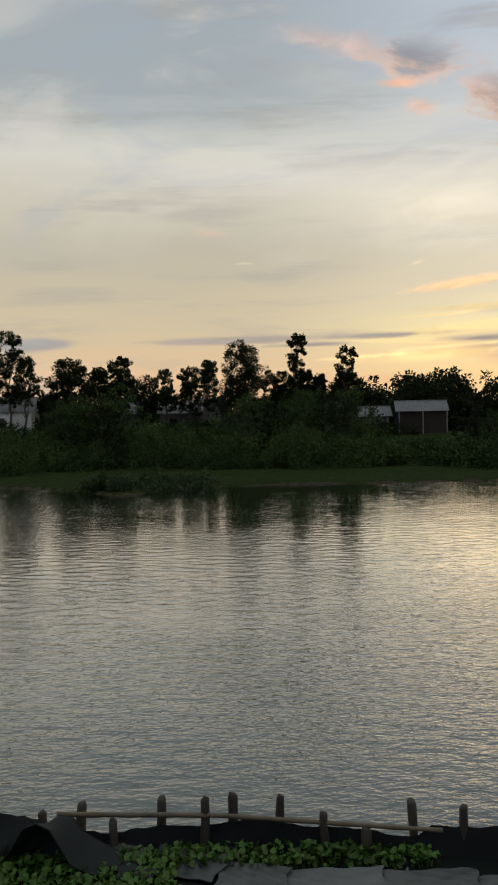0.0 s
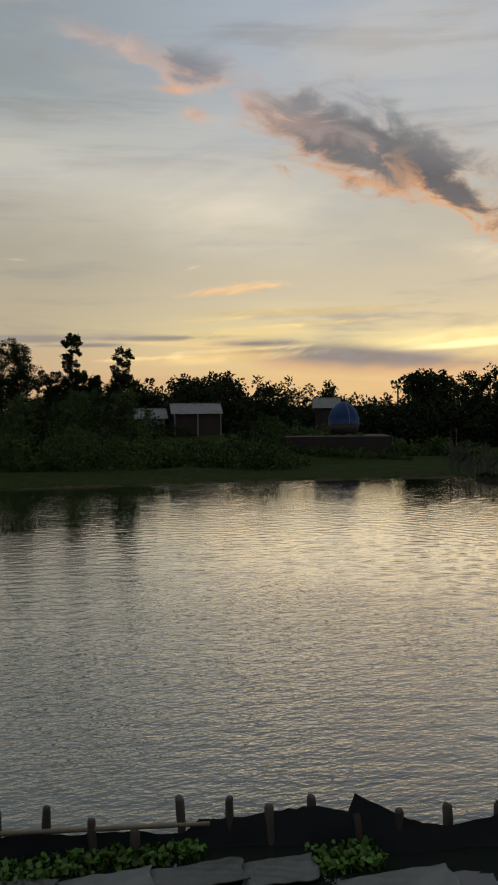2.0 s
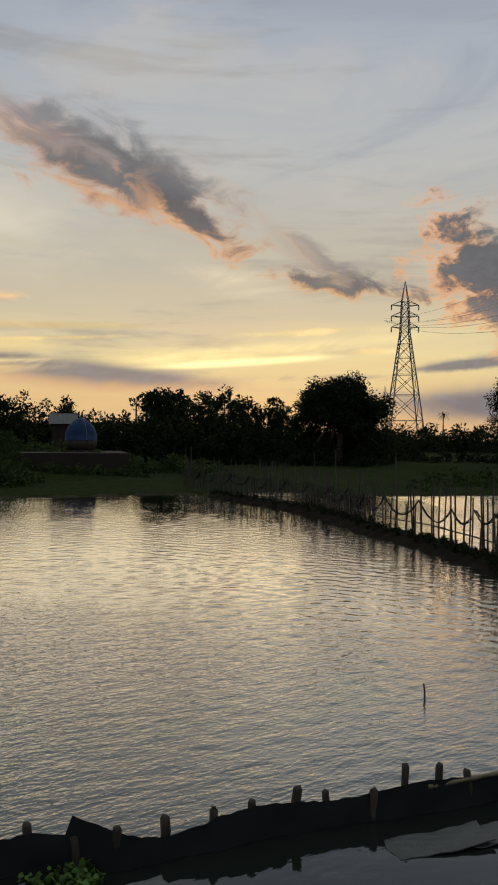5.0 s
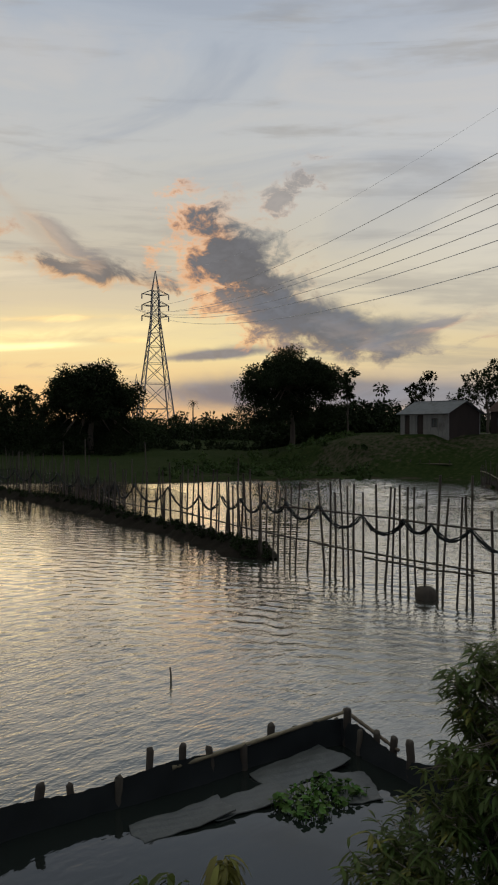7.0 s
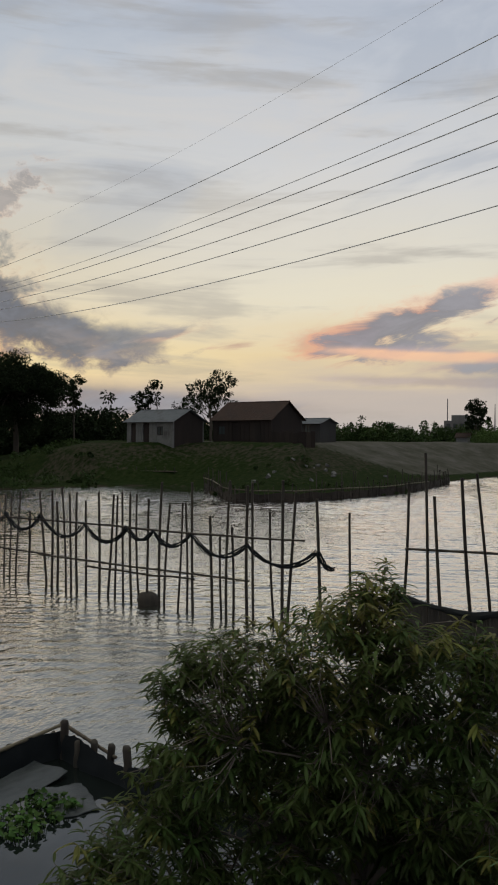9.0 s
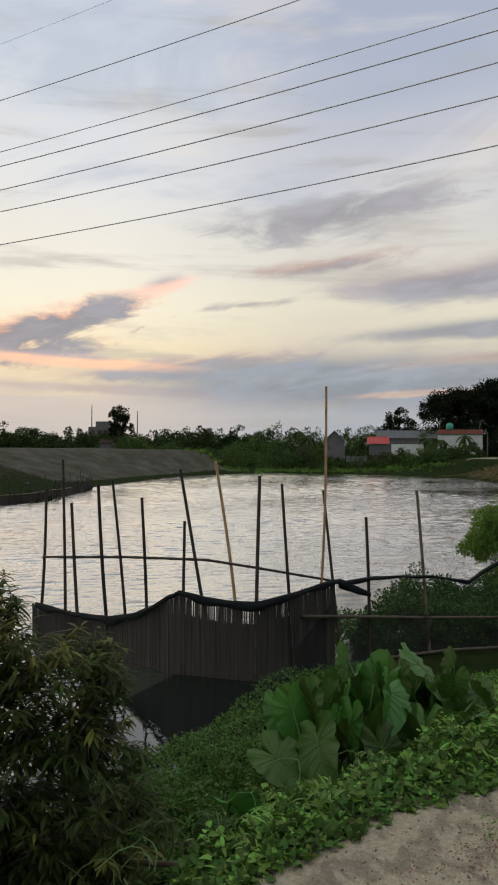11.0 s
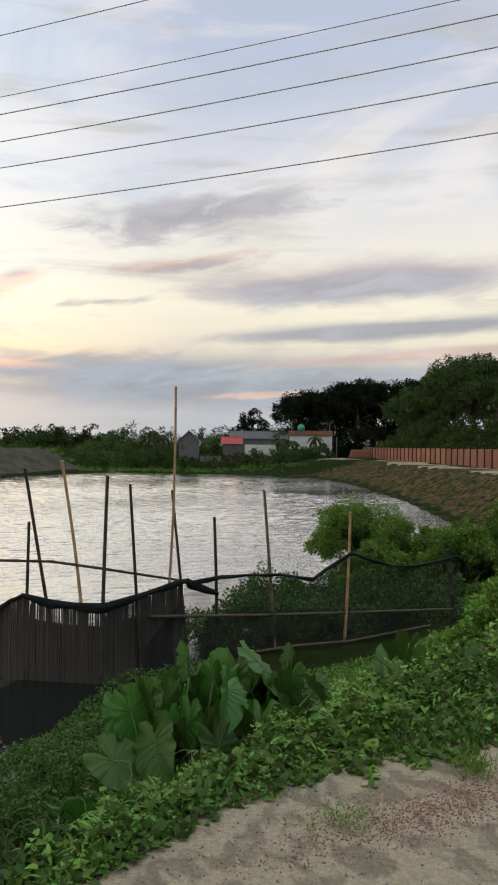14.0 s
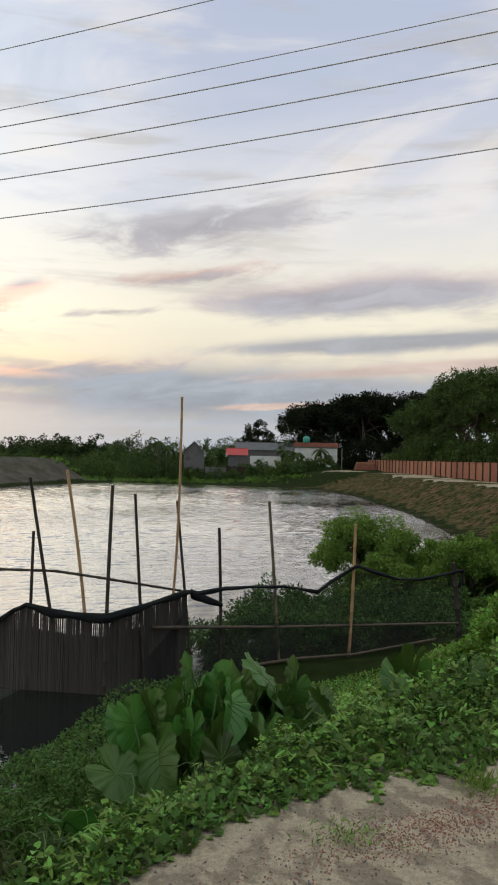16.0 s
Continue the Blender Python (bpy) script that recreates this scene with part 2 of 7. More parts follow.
# the bank over the sheds and the bands round to the wall
sky = cloud(sky, 72.5, 6.7, 4.2, 1.4, 14, (226, 162, 140), rim_amount=0, rough=0.8, dense=0.6, fine=0.8)
sky = cloud(sky, 78.6, 8.1, 9.6, 2.1, 15, (142, 141, 150), (246, 164, 120), 0.9, 0.93, (0.5, -0.28), 0.75, 0.5, 1.0)
sky = cloud(sky, 87.0, 5.3, 9.0, 1.1, 6, (150, 150, 160), (228, 176, 150), 0.7, 0.85, (0.2, -0.3), 0.5, 0.6, 1.1)
sky = cloud(sky, 66.3, 6.2, 1.8, 0.4, 8, (196, 158, 146), rim_amount=0, rough=0.9, dense=0.65, soft=0.8, fine=1.4)
sky = cloud(sky, 80, 5.5, 9, 0.6, -3, (180, 164, 168), (244, 190, 150), 0.6, 0.8)
sky = cloud(sky, 84, 3.6, 16, 0.6, -2, (184, 170, 170), rim_amount=0, rough=0.6, dense=0.65)
sky = cloud(sky, 100, 4.6, 26, 3.0, 1, (140, 147, 157), (190, 172, 160), 0.4, 0.92, (0, -0.6), 0.4, 0.6)
sky = cloud(sky, 91, 9.4, 4.2, 0.45, 5, (156, 152, 156), rim_amount=0, rough=0.9, dense=0.7, soft=0.8, fine=1.3)
sky = cloud(sky, 85, 10.6, 3.0, 1.1, 14, (174, 166, 174), (240, 190, 166), 0.6, 0.85)
sky = cloud(sky, 95.4, 11.9, 6.4, 0.8, 7, (158, 150, 154), (208, 162, 140), 0.8, 0.85, (0.5, -0.35), 0.5, 0.7, 1.1)
sky = cloud(sky, 108, 11.0, 14, 2.1, 4, (150, 149, 158), (194, 162, 154), 0.6, 0.9, (0, -0.8), 0.35)
sky = cloud(sky, 110, 7.9, 14, 1.0, 3, (138, 141, 151), rim_amount=0, rough=0.5, dense=0.85)
sky = cloud(sky, 112, 6.2, 14, 0.6, 4, (183, 163, 156), rim_amount=0, rough=0.5, dense=0.75)
sky = cloud(sky, 95.5, 15.2, 9, 2.0, 10, (152, 150, 155), rim_amount=0, rough=0.9, dense=0.9, soft=0.7, fine=0.9)
sky = cloud(sky, 102, 3.5, 6, 0.32, 3, (200, 172, 156), rim_amount=0, rough=0.6, dense=0.7)

# the sky itself goes on above the haze
nishita = S.node("ShaderNodeTexSky")
nishita.sky_type, nishita.sun_disc = "NISHITA", False
nishita.sun_elevation, nishita.sun_rotation = radians(SUN_EL), radians(SUN_AZ)
air = S.mix(1.0, nishita.outputs[0], (0.08, 0.08, 0.08), "MULTIPLY")
sky = S.mix(0.93, air, sky)
# dim ground below the horizon
sky = S.mix(S.smooth(el, -1.5, -0.2), (0.05, 0.05, 0.045), sky)
back = S.node("ShaderNodeBackground")
S.put(back.inputs[0], sky)
back.inputs[1].default_value = 1.0
S.put(S.node("ShaderNodeOutputWorld").inputs[0], back.outputs[0])

sun_data = bpy.data.lights.new("sun", "SUN")
sun_data.energy, sun_data.angle, sun_data.color = 0.10, radians(46), (1.0, 0.72, 0.42)
sun = new("sun", sun_data)
sun.matrix_world = look((40 * math.sin(radians(SUN_AZ)), 40 * math.cos(radians(SUN_AZ)), 40 * math.tan(radians(SUN_EL))), (0, 0, 0))

# ---- materials ----
def material(name, colors, rough=0.8, scale=3.0, bump=0.0, bump_scale=None, vary=0.0, island=False, metal=0.0, spec=0.3,
             stretch=(1, 1, 1), translucent=0.0):
    """A surface with two or three base colours broken up by noise at two scales, fine relief, and a change from piece to piece."""
    m = bpy.data.materials.new(name)
    m.use_nodes = True
    t = m.node_tree
    N = Nodes(t)
    b = t.nodes["Principled BSDF"]
    co = N.scaled(N.node("ShaderNodeTexCoord").outputs["Object"], stretch)
    big, fine = N.noise(co, scale * 0.23, 3), N.noise(co, scale, 6, 0.65)
    f = N.math("ADD", N.math("MULTIPLY", big.outputs[0], 0.55), N.math("MULTIPLY", fine.outputs[0], 0.45))
    stops = [(0.34 + 0.32 * i / max(1, len(colors) - 1), c) for i, c in enumerate(colors)]
    col = N.ramp(f, stops)
    if vary:
        src = N.node("ShaderNodeNewGeometry").outputs["Random Per Island"] if island else N.node("ShaderNodeObjectInfo").outputs["Random"]
        hsv = N.node("ShaderNodeHueSaturation")
        N.put(hsv.inputs["Color"], col)
        N.put(hsv.inputs["Value"], N.math("ADD", 1 - vary, N.math("MULTIPLY", src, 2 * vary)))
        N.put(hsv.inputs["Hue"], N.math("ADD", 0.5 - vary * 0.05, N.math("MULTIPLY", src, vary * 0.1)))
        col = hsv.outputs[0]
    N.put(b.inputs["Base Color"], col)
    N.put(b.inputs["Roughness"], N.math("ADD", rough - 0.08, N.math("MULTIPLY", fine.outputs[0], 0.16), clamp=True))
    b.inputs["Metallic"].default_value = metal
    b.inputs["Specular IOR Level"].default_value = spec
    if bump:
        bp = N.node("ShaderNodeBump")
        bp.inputs["Distance"].default_value = bump
        bp.inputs["Strength"].default_value = 0.8
        N.put(bp.inputs["Height"], N.noise(co, bump_scale or scale * 3, 5, 0.6).outputs[0])
        N.put(b.inputs["Normal"], bp.outputs[0])
    if translucent:
        tr = N.node("ShaderNodeBsdfTranslucent")
        N.put(tr.inputs[0], col)
        mx = N.node("ShaderNodeMixShader")
        mx.inputs[0].default_value = translucent
        N.put(mx.inputs[1], b.outputs[0])
        N.put(mx.inputs[2], tr.outputs[0])
        N.put(t.nodes["Material Output"].inputs[0], mx.outputs[0])
    return m


M_BAMBOO = material("bamboo", [(0.085, 0.068, 0.048), (0.13, 0.105, 0.07), (0.06, 0.05, 0.038)], 0.6, 6, 0.003, 40, 0.3, stretch=(1, 1, 0.15))
M_BAMBOO_DARK = material("weathered_bamboo", [(0.024, 0.021, 0.018), (0.045, 0.036, 0.028), (0.017, 0.015, 0.014)], 0.75, 6, 0.003, 40, 0.3, stretch=(1, 1, 0.15))
M_BAMBOO_NEW = material("fresh_bamboo", [(0.40, 0.25, 0.12), (0.46, 0.30, 0.15), (0.28, 0.17, 0.08)], 0.5, 5, 0.002, 40, 0.15, stretch=(1, 1, 0.2))
M_STAKE = material("old_stake_wood", [(0.026, 0.022, 0.018), (0.048, 0.040, 0.032), (0.016, 0.014, 0.012)], 0.85, 9, 0.006, 30, 0.25, stretch=(1, 1, 0.2))
M_NET = material("black_netting", [(0.004, 0.006, 0.007), (0.009, 0.012, 0.014)], 0.85, 8, 0.004, 30)
M_SHEET = material("grey_sheet", [(0.030, 0.035, 0.037), (0.052, 0.058, 0.060), (0.022, 0.026, 0.027)], 0.42, 4, 0.012, 9, 0.45, spec=0.5)
M_REED = material("split_reed", [(0.050, 0.045, 0.040), (0.070, 0.062, 0.054), (0.040, 0.036, 0.033)], 0.85, 0.9, 0.002, 60, 0.16, True, stretch=(1, 1, 0.4))


def veil_material(name, lo, hi):
    """Fine net: dark thread with daylight through its holes, closer where it is bunched."""
    m = bpy.data.materials.new(name)
    m.use_nodes = True
    N = Nodes(m.node_tree)
    b = m.node_tree.nodes["Principled BSDF"]
    b.inputs["Base Color"].default_value = (0.012, 0.012, 0.013, 1)
    b.inputs["Roughness"].default_value = 0.8
    co = N.node("ShaderNodeTexCoord").outputs["Object"]
    f = N.node("ShaderNodeMapRange")
    N.put(f.inputs["Value"], N.noise(N.scaled(co, (1, 1, 0.5)), 2.2, 5, 0.6, 0.5).outputs[0])
    f.inputs["From Min"].default_value, f.inputs["From Max"].default_value = 0.3, 0.7
    f.inputs["To Min"].default_value, f.inputs["To Max"].default_value = lo, hi
    mx = N.node("ShaderNodeMixShader")
    N.put(mx.inputs[0], f.outputs[0])
    N.put(mx.inputs[1], N.node("ShaderNodeBsdfTransparent").outputs[0])
    N.put(mx.inputs[2], b.outputs[0])
    N.put(m.node_tree.nodes["Material Output"].inputs[0], mx.outputs[0])
    return m


M_VEIL = veil_material("fine_black_net", 0.28, 0.5)
M_VEIL_DENSE = veil_material("doubled_black_net", 0.32, 0.60)
M_LEAF_DARK = material("far_leaves", [(0.010, 0.016, 0.007), (0.022, 0.033, 0.011)], 0.75, 0.5, vary=0.35, island=True, translucent=0.12, spec=0.1)
M_LEAF_HEDGE = material("hedge_leaves", [(0.020, 0.038, 0.012), (0.066, 0.100, 0.028)], 0.7, 0.4, vary=0.4, island=True, translucent=0.15, spec=0.12)
M_LEAF_MID = material("weed_leaves", [(0.042, 0.098, 0.022), (0.100, 0.178, 0.042)], 0.6, 0.8, vary=0.4, island=True, translucent=0.2, spec=0.15)
M_LEAF_MANGO = material("mango_leaves", [(0.052, 0.092, 0.024), (0.118, 0.138, 0.042)], 0.5, 2.0, vary=0.4, island=True, translucent=0.5, spec=0.2)
M_LEAF_MANGO_NEW = material("young_mango_leaves", [(0.15, 0.165, 0.036), (0.17, 0.145, 0.045)], 0.5, 2.0, vary=0.3, island=True, translucent=0.35, spec=0.2)
M_LEAF_BRIGHT = material("vine_leaves", [(0.088, 0.192, 0.030), (0.215, 0.35, 0.060)], 0.5, 1.2, vary=0.55, island=True, translucent=0.3)
M_LEAF_BUSH = material("bush_leaves", [(0.11, 0.20, 0.034), (0.20, 0.31, 0.055)], 0.55, 1.0, vary=0.35, island=True, translucent=0.3)
M_TARO = material("taro_leaf", [(0.032, 0.092, 0.014), (0.080, 0.170, 0.028)], 0.45, 3, 0.004, 14, 0.5, spec=0.4, translucent=0.25)
M_VEIN = material("pale_leaf_vein", [(0.055, 0.130, 0.022), (0.085, 0.170, 0.032)], 0.5, 6)
M_STALK = material("green_stalk", [(0.07, 0.13, 0.04), (0.10, 0.16, 0.05)], 0.5, 6)
M_HYACINTH = material("hyacinth_leaves", [(0.028, 0.065, 0.012), (0.080, 0.15, 0.028)], 0.5, 3, vary=0.4, island=True, translucent=0.2, spec=0.2)
M_BARK = material("bark", [(0.06, 0.05, 0.04), (0.12, 0.10, 0.075)], 0.9, 6, 0.012, 12, stretch=(1, 1, 0.3))
M_TIN_GREY = material("grey_tin", [(0.085, 0.092, 0.10), (0.13, 0.137, 0.148), (0.065, 0.062, 0.06)], 0.6, 1.6, 0.0, metal=0.15)
M_TIN_RUST = material("rusty_tin", [(0.030, 0.019, 0.016), (0.055, 0.031, 0.023), (0.024, 0.019, 0.018)], 0.75, 0.9, 0.004, 5, metal=0.15)
M_TIN_PALE = material("pale_tin_wall", [(0.10, 0.105, 0.10), (0.16, 0.16, 0.15), (0.055, 0.048, 0.042)], 0.65, 0.7, metal=0.2)
M_TIN_RED = material("red_tin", [(0.42, 0.06, 0.06), (0.52, 0.10, 0.09)], 0.6, 0.6)
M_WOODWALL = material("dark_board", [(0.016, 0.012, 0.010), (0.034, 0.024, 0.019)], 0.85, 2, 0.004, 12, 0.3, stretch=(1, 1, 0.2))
M_BLUE = material("blue_tarpaulin", [(0.006, 0.020, 0.06), (0.016, 0.044, 0.12)], 0.6, 1.2, 0.02, 3, spec=0.1)
M_WHITE = material("white_wash", [(0.62, 0.64, 0.60), (0.74, 0.75, 0.70), (0.45, 0.46, 0.42)], 0.8, 0.8)
M_CONCRETE = material("old_concrete", [(0.12, 0.115, 0.11), (0.18, 0.175, 0.165)], 0.85, 1.2, 0.01, 8)
M_BRICKWALL = material("brick_panel", [(0.30, 0.12, 0.075), (0.38, 0.17, 0.11), (0.22, 0.09, 0.06)], 0.85, 1.6, 0.008, 20, 0.16)
M_STEEL = material("galvanised_steel", [(0.16, 0.16, 0.17), (0.24, 0.24, 0.25)], 0.5, 1.0, metal=0.6)
M_WIRE = material("power_cable", [(0.60, 0.59, 0.59), (0.70, 0.69, 0.69)], 0.6, 1.0)
M_GREYWALL = material("grey_board", [(0.030, 0.029, 0.028), (0.052, 0.050, 0.047)], 0.85, 2, 0.004, 12, stretch=(1, 1, 0.2))
M_DARK = material("dark_inside", [(0.012, 0.011, 0.010), (0.02, 0.018, 0.016)], 0.9, 2)
M_GREENPLASTIC = material("green_plastic", [(0.05, 0.30, 0.24), (0.07, 0.36, 0.28)], 0.4, 2)
M_GLASSWIN = material("window_glass", [(0.04, 0.05, 0.05), (0.06, 0.07, 0.07)], 0.15, 2, spec=0.6)
M_BRICKBIT = material("brick_rubble", [(0.22, 0.10, 0.08), (0.34, 0.18, 0.145)], 0.9, 9, 0.004, 40, 0.4, True)


def water_material(name, ripple, small, murk, rough=0.03, power=0.62, gain=1.0):
    m = bpy.data.materials.new(name)
    m.use_nodes = True
    N = Nodes(m.node_tree)
    b = m.node_tree.nodes["Principled BSDF"]
    co = N.node("ShaderNodeTexCoord").outputs["Object"]
    place = N.node("ShaderNodeSeparateXYZ")
    N.put(place.inputs[0], co)

    def crests(turn, squeeze, scale, detail, dist):
        mp = N.node("ShaderNodeMapping")
        N.put(mp.inputs["Vector"], co)
        mp.inputs["Rotation"].default_value = (0, 0, radians(turn))
        mp.inputs["Scale"].default_value = (squeeze, 1.0, 1.0)
        return N.noise(mp.outputs[0], scale, detail, 0.5, dist).outputs[0]

    gust = N.smooth(N.noise(N.scaled(co, (1.0, 0.6, 1.0)), 0.11, 3).outputs[0], 0.35, 0.65)
    # the wind swings round over the wider water
    swing = N.smooth(N.math("SUBTRACT", place.outputs[0], N.math("MULTIPLY", place.outputs[1], 0.25)), 1.0, 14.0)
    w1 = N.mix(swing, crests(8, 0.42, 8.0, 2, 0.3), crests(72, 0.40, 7.0, 2, 0.3))
    w2 = N.mix(swing, crests(-20, 0.6, 15.0, 2, 0.3), crests(98, 0.6, 14.0, 2, 0.3))
    h = N.math("ADD", N.math("MULTIPLY", w1, ripple), N.math("MULTIPLY", w2, small))
    reach = N.node("ShaderNodeVectorMath")
    reach.operation = "LENGTH"
    N.put(reach.inputs[0], co)
    wide = N.smooth(N.math("SUBTRACT", place.outputs[0], N.math("MULTIPLY", place.outputs[1], 0.8)), 4.0, 16.0)
    near_bank = N.math("SUBTRACT", 1.0, N.math("MULTIPLY", N.smooth(reach.outputs["Value"], 9.0, 24.0), N.math("SUBTRACT", 0.55, N.math("MULTIPLY", wide, 0.75))))
    h = N.math("MULTIPLY", h, near_bank)
    lee = N.math("MULTIPLY", N.smooth(place.outputs[1], 20.0, 42.0), N.math("SUBTRACT", 1.0, N.smooth(place.outputs[0], 28.0, 40.0)))
    h = N.math("MULTIPLY", h, N.math("MULTIPLY", N.math("ADD", 0.55, N.math("MULTIPLY", gust, 0.75)), N.math("SUBTRACT", 1.0, N.math("MULTIPLY", lee, 0.35))))
    bp = N.node("ShaderNodeBump")
    bp.inputs["Distance"].default_value = 1.0
    N.put(bp.inputs["Height"], h)
    # murky body under a sky mirror, stronger at low angles
    m.node_tree.nodes.remove(b)
    body, gloss, fres, mx = (N.node(k) for k in ("ShaderNodeBsdfDiffuse", "ShaderNodeBsdfGlossy", "ShaderNodeFresnel", "ShaderNodeMixShader"))
    body.inputs["Color"].default_value = (*murk, 1)
    gloss.inputs["Color"].default_value, gloss.inputs["Roughness"].default_value = (0.95, 0.95, 0.95, 1), rough
    fres.inputs["IOR"].default_value = 1.34
    N.put(fres.inputs["Normal"], bp.outputs[0])
    N.put(gloss.inputs["Normal"], bp.outputs[0])
    N.put(mx.inputs[0], N.math("MULTIPLY", N.math("POWER", fres.outputs[0], power), gain, clamp=True))
    N.put(mx.inputs[1], body.outputs[0])
    N.put(mx.inputs[2], gloss.outputs[0])
    N.put(m.node_tree.nodes["Material Output"].inputs[0], mx.outputs[0])
    return m


M_WATER = water_material("pond_water", 0.018, 0.012, (0.042, 0.052, 0.038), 0.02, 1.0, 2.4)
M_POOL = water_material("still_water", 0.003, 0.0012, (0.010, 0.013, 0.012), 0.03, 0.85)


# ---- mesh helpers ----
class Mesh:
    """Vertices and faces gathered into one mesh."""

    def __init__(self):
        self.v, self.f, self.n = [], [], 0

    def add(self, verts, faces):
        verts = np.asarray(verts, float).reshape(-1, 3)
        self.v.append(verts)
        self.f.extend([[i + self.n for i in q] for q in faces])
        self.n += len(verts)
        return self

    def box(self, x0, y0, z0, x1, y1, z1, m=None):
        v = np.array([(x, y, z) for z in (z0, z1) for y in (y0, y1) for x in (x0, x1)], float)
        if m is not None:
            v = np.array([m @ Vector(p) for p in v])
        return self.add(v, [(0, 2, 3, 1), (4, 5, 7, 6), (0, 1, 5, 4), (2, 6, 7, 3), (0, 4, 6, 2), (1, 3, 7, 5)])

    def tube(self, pts, radii, sides=6, caps=True):
        pts = np.asarray(pts, float)
        radii = np.broadcast_to(radii, (len(pts),)).astype(float)
        tang = np.gradient(pts, axis=0)
        tang /= np.linalg.norm(tang, axis=1)[:, None] + 1e-9
        ref = np.where(np.abs(tang[:, 2:3]) > 0.9, np.array([[1.0, 0, 0]]), np.array([[0, 0, 1.0]]))
        a = np.cross(tang, ref)
        a /= np.linalg.norm(a, axis=1)[:, None] + 1e-9
        b = np.cross(tang, a)
        ang = np.linspace(0, 2 * np.pi, sides, endpoint=False)
        ring = pts[:, None] + radii[:, None, None] * (np.cos(ang)[None, :, None] * a[:, None] + np.sin(ang)[None, :, None] * b[:, None])
        faces = []
        for i in range(len(pts) - 1):
            for j in range(sides):
                k = (j + 1) % sides
                faces.append((i * sides + j, i * sides + k, (i + 1) * sides + k, (i + 1) * sides + j))
        if caps:
            faces += [tuple(range(sides))[::-1], tuple(range((len(pts) - 1) * sides, len(pts) * sides))]
        return self.add(ring.reshape(-1, 3), faces)

    def sheet(self, grid):
        """A grid of points, rows by columns, as one surface."""
        g = np.asarray(grid, float)
        r, c = g.shape[:2]
        return self.add(g.reshape(-1, 3), [(i * c + j, i * c + j + 1, (i + 1) * c + j + 1, (i + 1) * c + j) for i in range(r - 1) for j in range(c - 1)])

    def data(self, name, mat, smooth=False):
        me = bpy.data.meshes.new(name)
        me.from_pydata(np.concatenate(self.v).tolist(), [], self.f)
        me.materials.append(mat)
        if smooth:
            me.polygons.foreach_set("use_smooth", [True] * len(me.polygons))
        me.update()
        return me


def part(name, mesh, mat, parent=None, label="", smooth=False):
    """One mesh object under a thing or under a part."""
    me = mesh if isinstance(mesh, bpy.types.Mesh) else mesh.data(name, mat, smooth)
    ob = new(name, me)
    if parent is not None:
        ob.parent = parent
    return tagged(ob, label)


def thing(name, label, category, group="", kind="", at=(0, 0, 0), turn=0.0):
    ob = new(name)
    ob.empty_display_size = 0.2
    ob.matrix_basis = pose(*at, 0, 0, turn)
    return tagged(ob, label, category, group, kind)


def leaf_mesh(name, mat, pos, out, length, width, droop=0.3, seed=0, fold=0.25):
    """Many small pointed leaves: each one four corners and a fold, growing from pos towards out."""
    rng = np.random.default_rng(seed)
    pos, out = np.asarray(pos, float), np.asarray(out, float)
    n = len(pos)
    out = out + rng.normal(0, 0.35, (n, 3))
    out[:, 2] -= droop
    out /= np.linalg.norm(out, axis=1)[:, None] + 1e-9
    side = np.cross(out, rng.normal(0, 1, (n, 3)) * 0.7 + np.array([0, 0, 1.0]))
    side /= np.linalg.norm(side, axis=1)[:, None] + 1e-9
    up = np.cross(side, out)
    ln = length * rng.uniform(0.65, 1.25, (n, 1))
    wd = width * rng.uniform(0.7, 1.25, (n, 1))
    mid = pos + out * ln * 0.45 - up * ln * 0.05
    v = np.stack([pos, mid - side * wd / 2 + up * wd * fold, pos + out * ln - up * ln * 0.22, mid + side * wd / 2 + up * wd * fold], 1).reshape(-1, 3)
    idx = np.arange(n)[:, None] * 4
    f = np.concatenate([idx + np.array([[0, 1, 2]]), idx + np.array([[0, 2, 3]])], 1).reshape(-1, 3)
    me = bpy.data.meshes.new(name)
    me.vertices.add(len(v))
    me.vertices.foreach_set("co", v.ravel())
    me.loops.add(f.size)
    me.loops.foreach_set("vertex_index", f.ravel().astype(np.int32))
    me.polygons.add(len(f))
    me.polygons.foreach_set("loop_start", np.arange(0, f.size, 3, dtype=np.int32))
    me.polygons.foreach_set("loop_total", np.full(len(f), 3, dtype=np.int32))
    me.materials.append(mat)
    me.update(calc_edges=True)
    me.validate()
    return me


def in_ball(rng, n, squash=1.0, shell=0.35):
    d = rng.normal(0, 1, (n, 3))
    d /= np.linalg.norm(d, axis=1)[:, None]
    r = (shell + (1 - shell) * rng.random((n, 1)) ** 0.5)
    return d * r * np.array([1, 1, squash]), d


